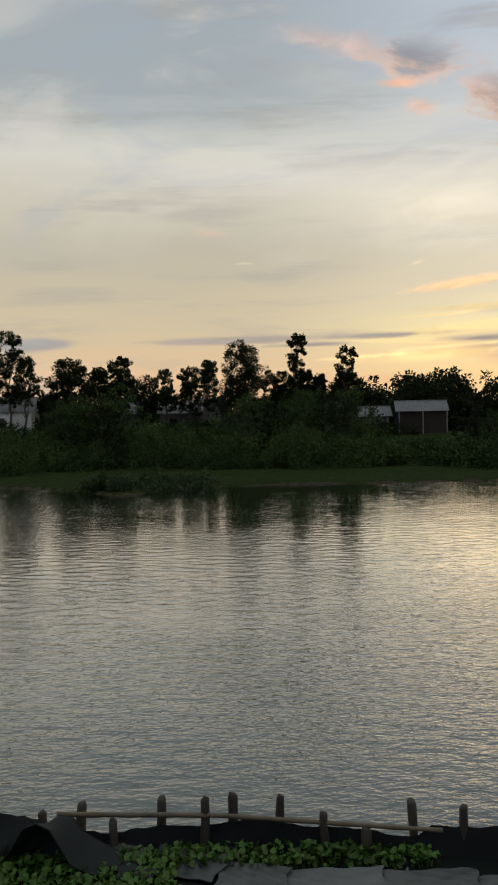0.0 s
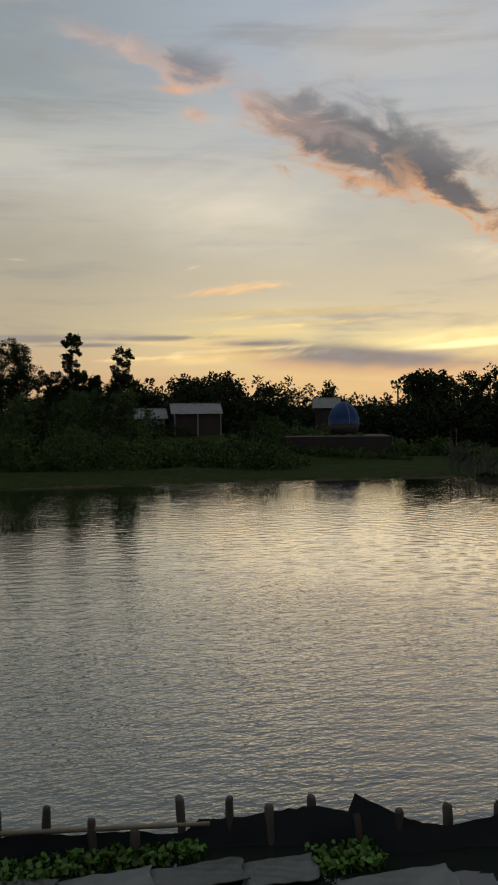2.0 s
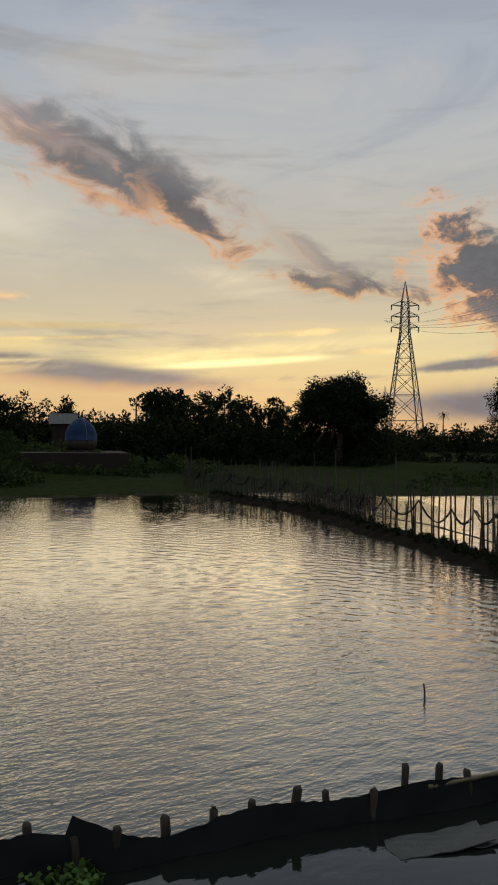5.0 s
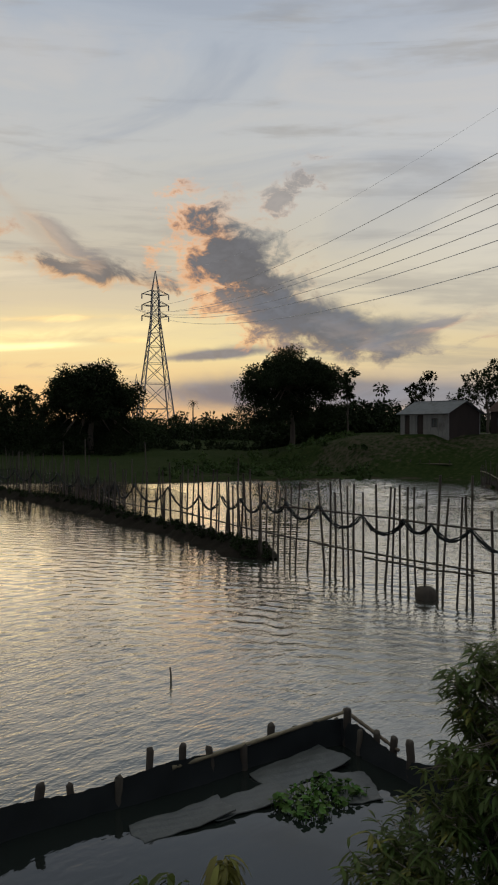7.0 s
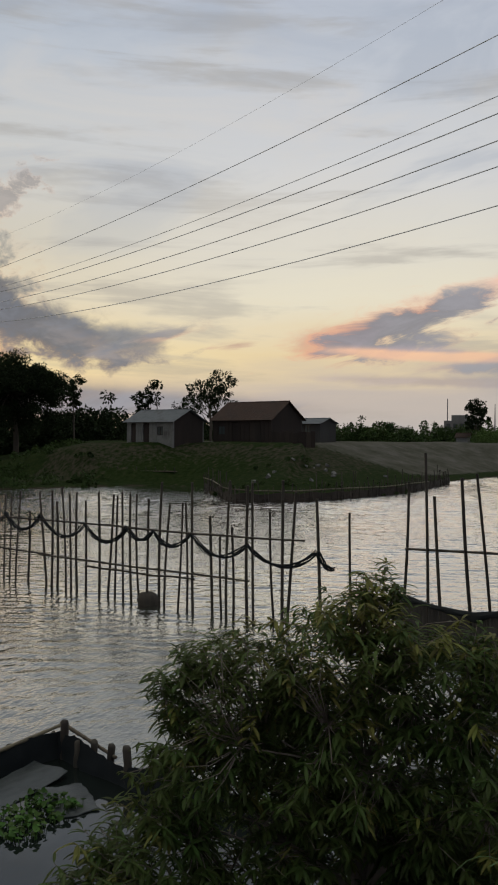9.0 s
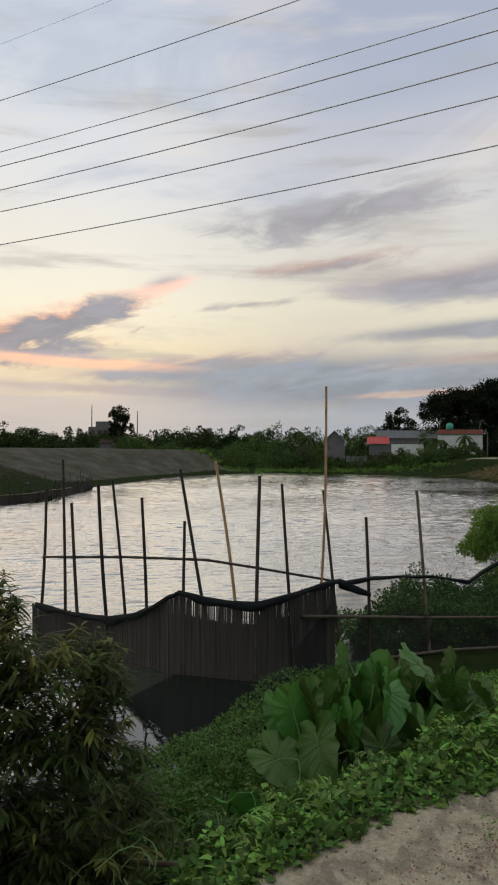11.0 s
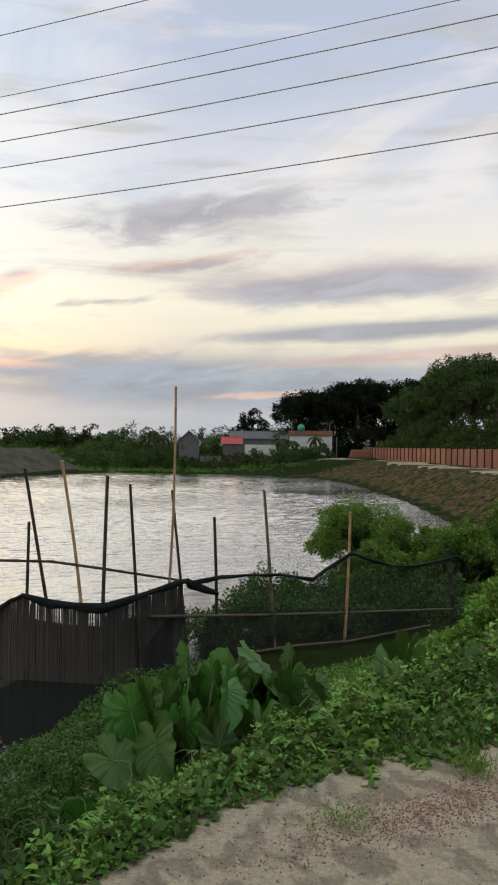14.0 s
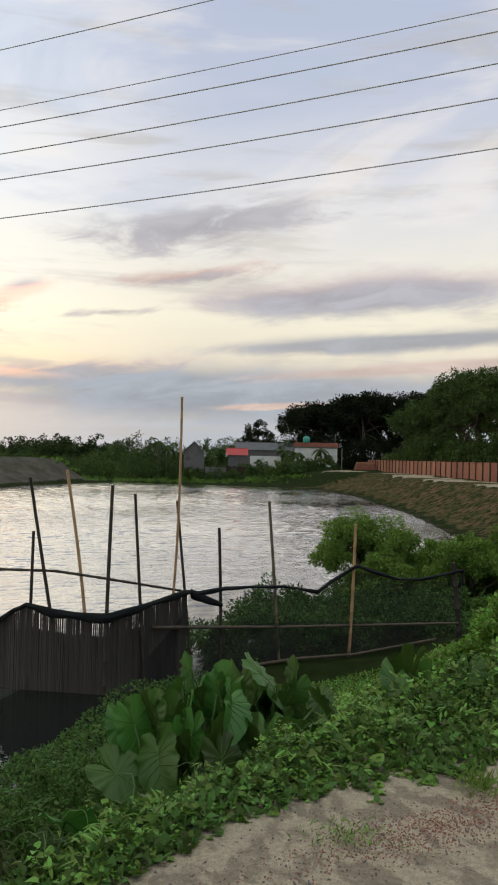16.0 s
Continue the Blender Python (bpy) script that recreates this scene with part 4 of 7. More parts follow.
rng = np.random.default_rng(5)
pen = thing("fence", "short wooden stakes with bamboo rail and black netting in water", "fence")
ROW_A = [(-2.9, 7.85), (-2.4, 7.82), (-1.83, 7.80), (-1.53, 7.87), (-1.21, 7.71), (-0.81, 7.86), (-0.42, 7.72), (-0.16, 7.84), (0.23, 7.76),
         (0.62, 7.61), (0.96, 7.52), (1.40, 7.68), (1.79, 7.52), (2.14, 7.42), (2.55, 7.50), (2.86, 7.16), (3.17, 7.02), (3.64, 7.05),
         (4.07, 6.97), (4.43, 6.87), (4.86, 6.83), (5.29, 6.87), (5.63, 6.58), (6.01, 6.55), (6.35, 6.44), (6.70, 6.34), (7.11, 6.25),
         (7.60, 6.29), (7.92, 6.18), (8.23, 6.05), (8.50, 5.99)]
ROW_B = [(8.42, 5.82), (8.27, 5.55), (8.27, 5.33), (8.21, 5.08), (8.04, 4.74), (7.98, 4.39), (8.0, 4.05), (7.9, 3.6)]
stake_row(rng, pen, [(x, y, rng.choice([0.30, 0.34, 0.38, 0.45]) + rng.normal(0, 0.02), rng.normal(0, 3)) for x, y in ROW_A + ROW_B])


def rail(pts, r, rng, joints=9):
    """A bamboo cane with its rings."""
    P = np.array(pts, float)
    n = joints * 3
    t = np.linspace(0, len(P) - 1, n + 1)
    Q = np.column_stack([np.interp(t, np.arange(len(P)), P[:, k]) for k in range(3)])
    R = np.array([r * (1.16 if i % 3 == 0 else 0.97) for i in range(n + 1)])
    return Mesh().tube(Q, R * np.linspace(1.08, 0.85, n + 1), 7)


for pts in ([(-1.7, 7.72, 0.33), (-0.3, 7.72, 0.30), (1.6, 7.46, 0.26)], [(6.2, 6.42, 0.28), (7.4, 6.2, 0.30), (8.52, 5.94, 0.36)],
            [(8.6, 5.98, 0.36), (8.2, 5.0, 0.24)]):
    part("rail", rail(pts, 0.022, rng), M_BAMBOO, pen, "pale bamboo rail", True)


def pen_top(s):
    """The cloth hangs low where the pen begins and is hitched up further on."""
    lo = 0.19 + 0.035 * math.sin(s * 2.1) + 0.015 * math.sin(s * 7.3)
    hi = 0.30 + 0.035 * math.sin(s * 3.3)
    k = min(1, max(0, (s - 5.05) / 0.06)) if s < 9 else 1
    return lo + (hi - lo) * k + (0.17 * max(0, 1 - (s - 6.5) / 0.75) if s > 6.5 else 0) - 0.05 * math.exp(-((s - 7.4) / 0.5) ** 2)


part("netting", cloth([(x, y - 0.06) for x, y in PEN], pen_top, -0.25, 190, rng, 0.03, out=0.06), M_NET, pen, "black woven netting", True)
part("netting", cloth([(x - 0.05, y) for x, y in PEN_SIDE], lambda s: 0.28 + 0.05 * math.sin(s * 4), -0.2, 50, rng, 0.03, out=0.05), M_NET, pen, "black woven netting", True)

# ---- bamboo fence across the pond, with its mud dike ----
def cane(h, r, rng, lean_x=0.0, lean_y=0.0, bow=0.03):
    """A bamboo pole with rings at its joints, a slight bow and a cut end."""
    n = max(4, int(h / 0.30))
    P, R = [], []
    bx, by = rng.normal(0, bow), rng.normal(0, bow)
    for i in range(n + 1):
        s = i / n
        for dz, f in ((-0.012, 1.0), (0.0, 1.17), (0.012, 1.0)):
            z = -0.6 + (h + 0.6) * s + dz
            k = math.sin(math.pi * s)
            P.append((lean_x * max(0, z) / h + bx * k, lean_y * max(0, z) / h + by * k, z))
            R.append(r * f * (1.06 - 0.22 * s))
    return Mesh().tube(P, R, 6)


FENCE_LINE = [(28.8, 54), (27.8, 47.5), (26.9, 40.5), (25.6, 33.5), (24.2, 29.5), (22.46, 25.76), (21.39, 21.53), (19.04, 16.2), (18.1, 13.7),
              (17.5, 11.7), (16.6, 9.2), (16.1, 7.5), (15.9, 6.3), (15.9, 5.2), (16.3, 4.2)]
# base x, y, height of the head, lean
POLES_A = [(18.52, 14.81, 2.15, -0.05), (18.42, 14.56, 2.12, -0.07), (18.31, 14.26, 2.27, -0.15), (18.12, 13.76, 1.78, -0.08), (17.89, 13.00, 2.29, 0.21),
           (17.84, 12.82, 2.34, -0.03), (17.78, 12.62, 2.08, -0.01), (17.67, 12.28, 2.44, 0.10), (17.61, 12.07, 2.29, 0.05), (17.55, 11.85, 2.34, 0.03),
           (17.45, 11.56, 2.16, 0.0), (17.27, 11.07, 2.38, 0.01), (17.17, 10.78, 2.35, -0.17), (17.08, 10.52, 2.33, -0.07), (16.97, 10.23, 2.42, 0.03),
           (16.87, 9.94, 2.40, 0.05), (16.77, 9.67, 2.41, 0.10)]
POLES_B = [(16.69, 9.46, 2.31, -0.04), (16.56, 9.06, 2.70, -0.04), (16.51, 8.91, 2.22, -0.11), (16.40, 8.56, 2.29, -0.13), (16.34, 8.31, 2.30, 0.02),
           (16.28, 8.12, 2.73, 0.03), (16.13, 7.60, 2.06, 0.06), (16.07, 7.35, 1.68, 0.06), (16.05, 7.23, 2.80, -0.05), (16.04, 7.11, 1.86, 0.02),
           (15.98, 6.75, 2.71, 0.01), (15.96, 6.62, 2.78, 0.03), (15.92, 6.14, 2.21, 0.12), (15.90, 5.99, 2.84, -0.01), (15.87, 5.88, 2.62, -0.18),
           (15.91, 5.20, 2.50, 0.09), (16.12, 4.64, 2.24, 0.06)]
rng = np.random.default_rng(11)
mid_fence = thing("fence", "tall bamboo pole fence with draped black net in the pond", "fence")
for i, (x, y, h, lean) in enumerate(POLES_A + POLES_B):
    ob = part("pole", cane(h, rng.uniform(0.026, 0.036), rng, 0, lean), M_BAMBOO_DARK, mid_fence, smooth=True)
    ob.location = (x, y, 0)
L_ALL = length(FENCE_LINE)
L_NEAR = length(FENCE_LINE[7:])
s = 0.3
while s < L_ALL - L_NEAR + 1.2:
    p, d = along(FENCE_LINE, s)
    h = rng.uniform(1.9, 2.5) if rng.random() > 0.15 else rng.uniform(1.2, 1.7)
    if rng.random() < 0.08:
        h += 0.7
    z0 = max(0.0, height_at(*p))
    ob = part("pole", cane(h, rng.uniform(0.026, 0.036), rng, rng.normal(0, 0.05), rng.normal(0, 0.11)), M_BAMBOO_DARK, mid_fence, smooth=True)
    ob.location = (p[0] + rng.normal(0, 0.08), p[1], z0)
    s += rng.uniform(0.16, 0.62) if rng.random() > 0.2 else 0.12


def on_line(path, ss, zs, dx=0.0):
    out = []
    for q, z in zip(ss, zs):
        p, d = along(path, q)
        out.append((p[0] + dx, p[1], z))
    return out


s0 = L_ALL - L_NEAR            # where the near stretch of the fence begins
for a, b, za, zb in ((s0 + 1.2, s0 + 6.2, 1.55, 1.68), (s0 + 5.9, s0 + 11.2, 1.66, 1.70), (s0 - 6, s0 + 3.6, 0.72, 0.76), (s0 + 3.2, s0 + 10.0, 0.74, 0.84),
                     (s0 + 5.0, s0 + 8.6, 0.62, 0.72), (s0 - 14, s0 - 5, 0.7, 0.74)):
    q = np.linspace(a, b, 7)
    part("rail", rail(on_line(FENCE_LINE, q, np.linspace(za, zb, 7) + rng.normal(0, 0.012, 7), -0.05), 0.024, rng, 14), M_BAMBOO_DARK, mid_fence, smooth=True)


def swag(path, s_list, z_list, r, rng, strands=5, spread=0.035):
    """A gathered net looped from pole to pole: several strands twisted along one sagging line."""
    m = Mesh()
    P = []
    for (sa, za), (sb, zb) in zip(zip(s_list[:-1], z_list[:-1]), zip(s_list[1:], z_list[1:])):
        sag = 0.16 * (sb - sa) + 0.05
        for k in range(8):
            t = k / 8
            p, d = along(path, sa + (sb - sa) * t)
            P.append((p[0] - 0.05, p[1], za + (zb - za) * t - sag * 4 * t * (1 - t) * 1.25))
    P = np.array(P)
    for j in range(strands):
        ph = rng.uniform(0, 6.28)
        w = np.arange(len(P)) * rng.uniform(0.5, 1.1) + ph
        off = np.column_stack([np.cos(w) * spread, np.sin(w * 0.7) * spread, np.sin(w) * spread])
        m.tube(P + off, r * rng.uniform(0.7, 1.2), 5)
    return m


hang = [s0 - 2.6, s0 - 1.2, s0 + 0.4, s0 + 1.6, s0 + 3.2, s0 + 4.9, s0 + 6.5, s0 + 7.35, s0 + 8.5, s0 + 9.95, s0 + 11.45, s0 + 11.8]
part("net", swag(FENCE_LINE, hang, [1.55, 1.58, 1.66, 1.68, 1.71, 1.62, 1.66, 1.64, 1.66, 1.56, 1.50, 1.2], 0.014, rng, 7), M_NET, mid_fence, "gathered black fishing net", True)
far_s = list(np.arange(1.0, s0 - 2.4, 2.6)) + [s0 - 2.6]
part("net", swag(FENCE_LINE, far_s, [1.5 + 0.07 * math.sin(i * 2.3) for i in range(len(far_s))], 0.016, rng, 5, 0.03), M_NET, mid_fence, "gathered black fishing net", True)


def dike():
    """The low mud bank along the fence, lumpy, sinking into the water at its near end."""
    line = FENCE_LINE[1:8] + [(18.75, 15.4)]
    L = length(line)
    rows = []
    r2 = np.random.default_rng(4)
    for i in range(150):
        q = L * i / 149
        p, d = along(line, q)
        nrm = np.array([d[1], -d[0]])
        taper = min(1, (L - q) / 1.2 + 0.25)
        rows.append([(*(p + nrm * o * taper * (1 + 0.15 * math.sin(q * 3)) + r2.normal(0, 0.03, 2)), z * taper + (r2.normal(0, 0.035) if z > 0 else 0))
                     for o, z in ((-1.0, -0.4), (-0.7, 0.02), (-0.45, 0.2), (-0.1, 0.30), (0.25, 0.27), (0.55, 0.15), (0.8, 0.0), (1.1, -0.4))])
    m = Mesh().sheet(rows)
    return m


M_MUD = material("dark_wet_mud", [(0.010, 0.009, 0.007), (0.022, 0.019, 0.015)], 0.95, 3, 0.03, 9, spec=0.03)
tagged(part("mud_bank", dike(), M_MUD, smooth=True), "low dark wet mud dike along the bamboo fence", "mud bank", kind="structure")
foliage_bank("weeds", "low dark weeds growing along the mud dike", [(*(along(FENCE_LINE[1:8], q)[0] + np.array([-0.2, 0])), 0.2, 0.4, 0.34) for q in np.linspace(0, 32.5, 46)]
             + [(18.9, 15.9, 0.1, 0.5, 0.4), (19.1, 16.6, 0.15, 0.5, 0.45), (18.95, 16.2, 0.1, 0.5, 0.35)], 9000, 0.10, M_LEAF_DARK, "plant", 3)
tagged(part("wicker_basket", Mesh().tube([(0, 0, -0.25), (0.02, 0, 0.0), (0, 0.02, 0.12), (0, 0, 0.22), (0, 0, 0.27)], [0.2, 0.24, 0.24, 0.2, 0.1], 12), M_BAMBOO_DARK, smooth=True),
       "dark rounded fish basket tied to the bamboo poles", "basket").location = (16.75, 9.45, 0)
tagged(part("stick", Mesh().tube([(0, 0, -0.5), (0.01, 0.01, 0.1), (0.0, 0.02, 0.22)], [0.016, 0.014, 0.012], 6), M_BAMBOO_DARK), "lone thin stick standing in open water", "stick").location = (8.84, 9.19, 0)


# ---- fish pen with the reed wall ----
PEN2 = [(17.6, 5.2), (17.0, 3.86), (15.2, 2.13), (14.1, 1.06), (13.6, -0.3), (14.3, -1.6)]
PEN2_RIGHT = [(14.3, -1.6), (14.9, -2.7), (15.3, -4.2), (15.2, -6.0), (15.0, -6.7)]
rng = np.random.default_rng(21)
pen2 = thing("fence", "bamboo posts holding a reed mat wall topped with black net", "fence")
POSTS = [(16.99, 3.89, 2.82, 0.03, -0.14), (16.37, 3.24, 3.40, 0.0, 0.06), (16.07, 2.92, 2.61, -0.03, 0.15), (15.40, 2.24, 2.99, -0.04, 0.23),
         (15.05, 1.90, 3.08, -0.03, 0.27), (14.61, 1.51, 2.80, 0.0, 0.11), (14.04, 0.90, 2.46, 0.0, -0.03), (13.92, 0.35, 3.30, -0.03, 0.58),
         (13.59, -0.27, 3.21, 0.0, -0.05), (13.86, -0.90, 3.07, 0.02, 0.22), (14.25, -1.69, 2.95, 0.04, 0.31), (14.60, -2.18, 2.49, 0.0, 0.05),
         (15.03, -3.31, 2.92, 0.05, 0.23)]
for x, y, h, lx, ly in POSTS:
    ob = part("post", cane(h, rng.uniform(0.025, 0.033), rng, lx, ly, 0.02), M_BAMBOO_DARK if rng.random() < 0.8 else M_BAMBOO, pen2, smooth=True)
    ob.location = (x, y, 0)
for x, y, h, lx, ly, r, lab in ((13.76, -0.03, 3.43, 0.0, 0.40, 0.027, "pale bent bamboo pole"), (14.13, -1.20, 4.64, -0.03, -0.20, 0.023, "tall pale bamboo pole"),
                                (15.28, -4.63, 2.52, -0.03, -0.09, 0.032, "pale bamboo post"), (14.98, -6.61, 1.85, 0.04, 0.1, 0.05, "post wrapped in black net")):
    ob = part("post", cane(h, r, rng, lx, ly, 0.05), M_BAMBOO_NEW if h > 2 else M_STAKE, pen2, lab, True)
    ob.location = (x, y, 0)


def top_profile(marks):
    xs, zs = zip(*marks)
    return lambda q: float(np.interp(q, xs, zs))


NET_TOP = top_profile([(0, 0.60), (1.47, 0.60), (2.7, 0.6), (3.9, 0.68), (4.6, 0.85), (5.1, 1.05), (5.65, 1.36), (6.1, 1.27), (6.5, 1.24), (6.9, 1.24), (7.6, 1.36), (8.3, 1.50)])


def reed_mat():
    """Split reeds side by side, each one its own strip, standing in the water."""
    m = Mesh()
    r2 = np.random.default_rng(8)
    L = length(PEN2)
    q = 1.3
    while q < L - 0.02:
        p, d = along(PEN2, q)
        w = r2.uniform(0.006, 0.010)
        top = NET_TOP(q) - 0.015 + r2.normal(0, 0.012)
        if r2.random() < 0.05:
            top -= r2.uniform(0.03, 0.22) * NET_TOP(q)
        o = np.array([d[1], -d[0]]) * r2.normal(0, 0.003)
        tilt = r2.normal(0, 0.005)
        a, b = p + o - d * w / 2, p + o + d * w / 2
        th = np.array([d[1], -d[0]]) * 0.006
        v = [(*(a - th), -0.3), (*(b - th), -0.3), (*(b + th), -0.3), (*(a + th), -0.3)] + [(*(c + d * tilt), top) for c in (a - th, b - th, b + th, a + th)]
        m.add(v, [(0, 1, 5, 4), (1, 2, 6, 5), (2, 3, 7, 6), (3, 0, 4, 7), (4, 5, 6, 7)])
        q += w
    return m


tagged(part("reed_wall", reed_mat(), M_REED, pen2, "dark wall of upright split reeds"), kind="stuff")


def net_band(path, top, wide, n, rng, bulge=0.07, off=0.08):
    """Net folded over the top of a wall: one flattened roll with creases, drooping more in places."""
    L = length(path)
    rows = []
    ph = rng.uniform(0, 6, 10)
    for i in range(n + 1):
        q = L * i / n
        p, d = along(path, q)
        nrm = np.array([d[1], -d[0]])
        w = wide * (1 + 0.28 * math.sin(q * 2.3 + ph[0]) + 0.14 * math.sin(q * 6.1 + ph[1]))
        row = []
        for k in range(11):
            a = 2 * math.pi * (k % 10) / 10
            f = 1 + 0.22 * math.sin(q * 9 + ph[k % 10])
            row.append((*(p + nrm * (off + 0.035 * math.cos(a) * f)), top(q) - w * 0.35 + w * math.sin(a) * (0.8 if a < math.pi else 1.0 * f)))
        rows.append(row)
    return Mesh().sheet(rows)


part("net_roll", net_band(PEN2[1:], lambda q: NET_TOP(q + 1.47), 0.065, 130, rng), M_NET, pen2, "black net folded over the wall", True)
part("net_roll", net_band([(14.3, -1.6), (14.6, -2.15)], lambda q: 1.5 - 0.42 * q, 0.06, 14, rng), M_NET, pen2, "black net folded over the wall", True)
for pts in ([(17.0, 3.8, 1.50), (14.97, 1.91, 1.77), (13.9, 0.52, 1.87), (13.64, -0.18, 1.80), (14.06, -1.15, 1.58), (14.3, -1.55, 1.48)],):
    part("rail", rail(pts, 0.022, rng, 22), M_BAMBOO_DARK, pen2, smooth=True)
for pts in ([(13.9, -1.0, 0.98), (15.0, -3.2, 0.74), (15.24, -4.7, 0.70), (14.95, -6.6, 0.78)], [(x, y, max(0.02, height_at(x, y)) + 0.06) for x, y in ((14.75, -2.6), (15.0, -3.6), (15.08, -4.7), (15.02, -6.2))]):
    part("rail", rail(pts, 0.026, rng, 16), M_BAMBOO, pen2, "brown bamboo rail", True)
RIGHT_TOP = top_profile([(0, 1.46), (0.7, 1.50), (1.9, 1.46), (2.6, 1.34), (3.35, 1.80), (4.1, 1.56), (4.6, 1.56), (5.3, 1.75)])
part("net_roll", net_band(PEN2_RIGHT, RIGHT_TOP, 0.034, 90, rng), M_NET, pen2, "black net folded over the wall", True)


def hung_net(path, top, foot, wave):
    """A slack net hung from a line, with soft upright folds."""
    L = length(path)
    rows = []
    for i in range(91):
        q = L * i / 90
        p, d = along(path, q)
        nrm = np.array([d[1], -d[0]])
        rows.append([(*(p + nrm * wave * f * math.sin(q * 5 + 2 * f + math.sin(q * 2.2))), top(q) + (foot(q) - top(q)) * f) for f in np.linspace(0, 1, 9)])
    return rows


part("net", Mesh().sheet(hung_net(FENCE_LINE[:7], lambda q: 1.48 + 0.05 * math.sin(q * 2.4), lambda q: 0.25, 0.05)), M_VEIL, mid_fence, "fine black see-through net", True)
part("net", Mesh().sheet(hung_net(PEN2_RIGHT, RIGHT_TOP, lambda q: 0.02 + 0.05 * q, 0.05)), M_VEIL, pen2, "fine black see-through net", True)
part("net", Mesh().sheet(hung_net([(x - 0.06, y) for x, y in PEN2_RIGHT[:4]], lambda q: min(0.85, 0.05 + 1.6 * q) - 0.02 * q, lambda q: 0.0 + 0.04 * q, 0.03)), M_VEIL_DENSE, pen2, "dense black net along the foot", True)
part("net", Mesh().sheet(hung_net([(14.3, -1.6), (14.05, -1.2), (13.9, -0.95)], lambda q: 1.2 - 0.9 * q, lambda q: -0.05, 0.04)), M_VEIL_DENSE, pen2, "black net gathered at the post", True)

# the low inner stakes by the bank
inner = thing("fence", "two stubby stakes with a pale bamboo rail at the water's edge", "fence")
for x, y in ((5.17, 0.30), (5.19, 0.07)):
    ob = part("stake", stake(rng, 0.36, 0.037), M_STAKE, inner, smooth=True)
    ob.matrix_basis = pose(x, y, 1.12, 3, -4, 40)
part("rail", rail([(5.2, 0.85, 1.36), (5.13, 0.34, 1.36), (5.14, 0.02, 1.36)], 0.019, rng, 6), M_BAMBOO, inner, "pale bamboo rail", True)

# added sheet that keeps daylight from showing through slits between the reeds
part("backing", cloth([(x + 0.06, y + 0.03) for x, y in PEN2[1:]], lambda q: NET_TOP(q + 1.47) * 0.8 - 0.10, -0.2, 90, rng, 0.0, out=0.0), M_WOODWALL, pen2, "dark backing sheet added behind the reeds", True)

# ---- sheets and floating plants in the pen ----
def limp_sheet(w, l, seed, z=0.05, lift=0.05):
    r2 = np.random.default_rng(seed)
    a, b, c = r2.uniform(0, 6, 3)
    g = []
    for i in range(15):
        row = []
        for j in range(19):
            u, v = i / 14 - 0.5, j / 18 - 0.5
            edge = (0.012 * math.sin(v * 7 + a) + 0.005 * math.sin(v * 23 + b)) * (1 if abs(u) > 0.4 else 0.4)
            row.append((v * l + 0.02 * math.sin(u * 7 + b), u * w + edge, z + lift * (0.5 + 0.5 * math.sin(u * 2 + v * 3 + c)) * (0.15 + abs(v)) * 0.7 + 0.006 * math.sin(v * 17 + u * 9 + a) * math.sin(u * 13 + b)))
        g.append(row)
    g = np.array(g)
    m = Mesh().sheet(g)
    m.sheet(g[:, ::-1] - np.array([0, 0, 0.012]))
    rim = np.concatenate([g[0], g[1:, -1], g[-1, ::-1][1:], g[::-1, 0][1:]])
    m.tube(rim - np.array([0, 0, 0.006]), 0.009, 5)
    return m


SHEETS = [(-1.06, 7.55, 0.22, 0.46, -25), (-0.56, 7.38, 0.40, 0.66, -22), (0.0, 7.16, 0.34, 0.56, -14), (0.66, 7.06, 0.36, 0.76, -5), (1.4, 7.02, 0.34, 0.76, -3),
          (2.05, 6.92, 0.34, 0.62, -8), (2.9, 6.45, 0.36, 0.9, -8), (5.81, 5.87, 0.34, 0.95, -16), (6.5, 5.68, 0.36, 0.85, -16), (7.5, 5.78, 0.5, 1.05, -8), (7.45, 5.08, 0.45, 0.6, 50)]
for i, (x, y, w, l, a) in enumerate(SHEETS):
    ob = tagged(part("plastic_sheet", limp_sheet(w, l, i + 30), M_SHEET, smooth=True), "limp grey plastic sheet lying on the water in the pen", "plastic sheet", "sheets in the pen")
    ob.matrix_basis = pose(x, y, 0.01, 2, -3, a)
tagged(part("netting", cloth([(-3.6, 7.75), (-2.6, 7.75), (-2.05, 7.7), (-1.75, 7.6), (-1.6, 7.45)], lambda q: 0.46 - 0.08 * q, -0.05, 60, rng, 0.10, out=0.25), M_NET, smooth=True),
       "crumpled black netting heaped in the pen's corner", "netting")


def curled_mat():
    """A stiff strip of matting, rolled up at one end and trailing down to the water."""
    rows = []
    prof = [(-0.62, 0.06), (-0.52, 0.20), (-0.42, 0.33), (-0.30, 0.40), (-0.18, 0.37), (-0.10, 0.26), (0.0, 0.16), (0.16, 0.10), (0.34, 0.065), (0.52, 0.06), (0.7, 0.075)]
    for x, z in prof:
        rows.append([(x + 0.05 * v, v * 0.34, z + 0.03 * math.sin(3 * v + 4 * x) - 0.10 * v * (z > 0.2)) for v in np.linspace(-0.5, 0.5, 9)])
    g = np.array(rows)
    m = Mesh().sheet(g)
    m.sheet(g[:, ::-1] - np.array([0, 0, 0.012]))
    rim = np.concatenate([g[0], g[1:, -1], g[-1, ::-1][1:], g[::-1, 0][1:]])
    m.tube(rim - np.array([0, 0, 0.006]), 0.009, 5)
    return m


tagged(part("plastic_mat", curled_mat(), M_NET, smooth=True), "stiff dark grey plastic mat curled up over the black netting", "plastic sheet").matrix_basis = pose(-1.42, 7.38, 0.02, 0, 0, -14)


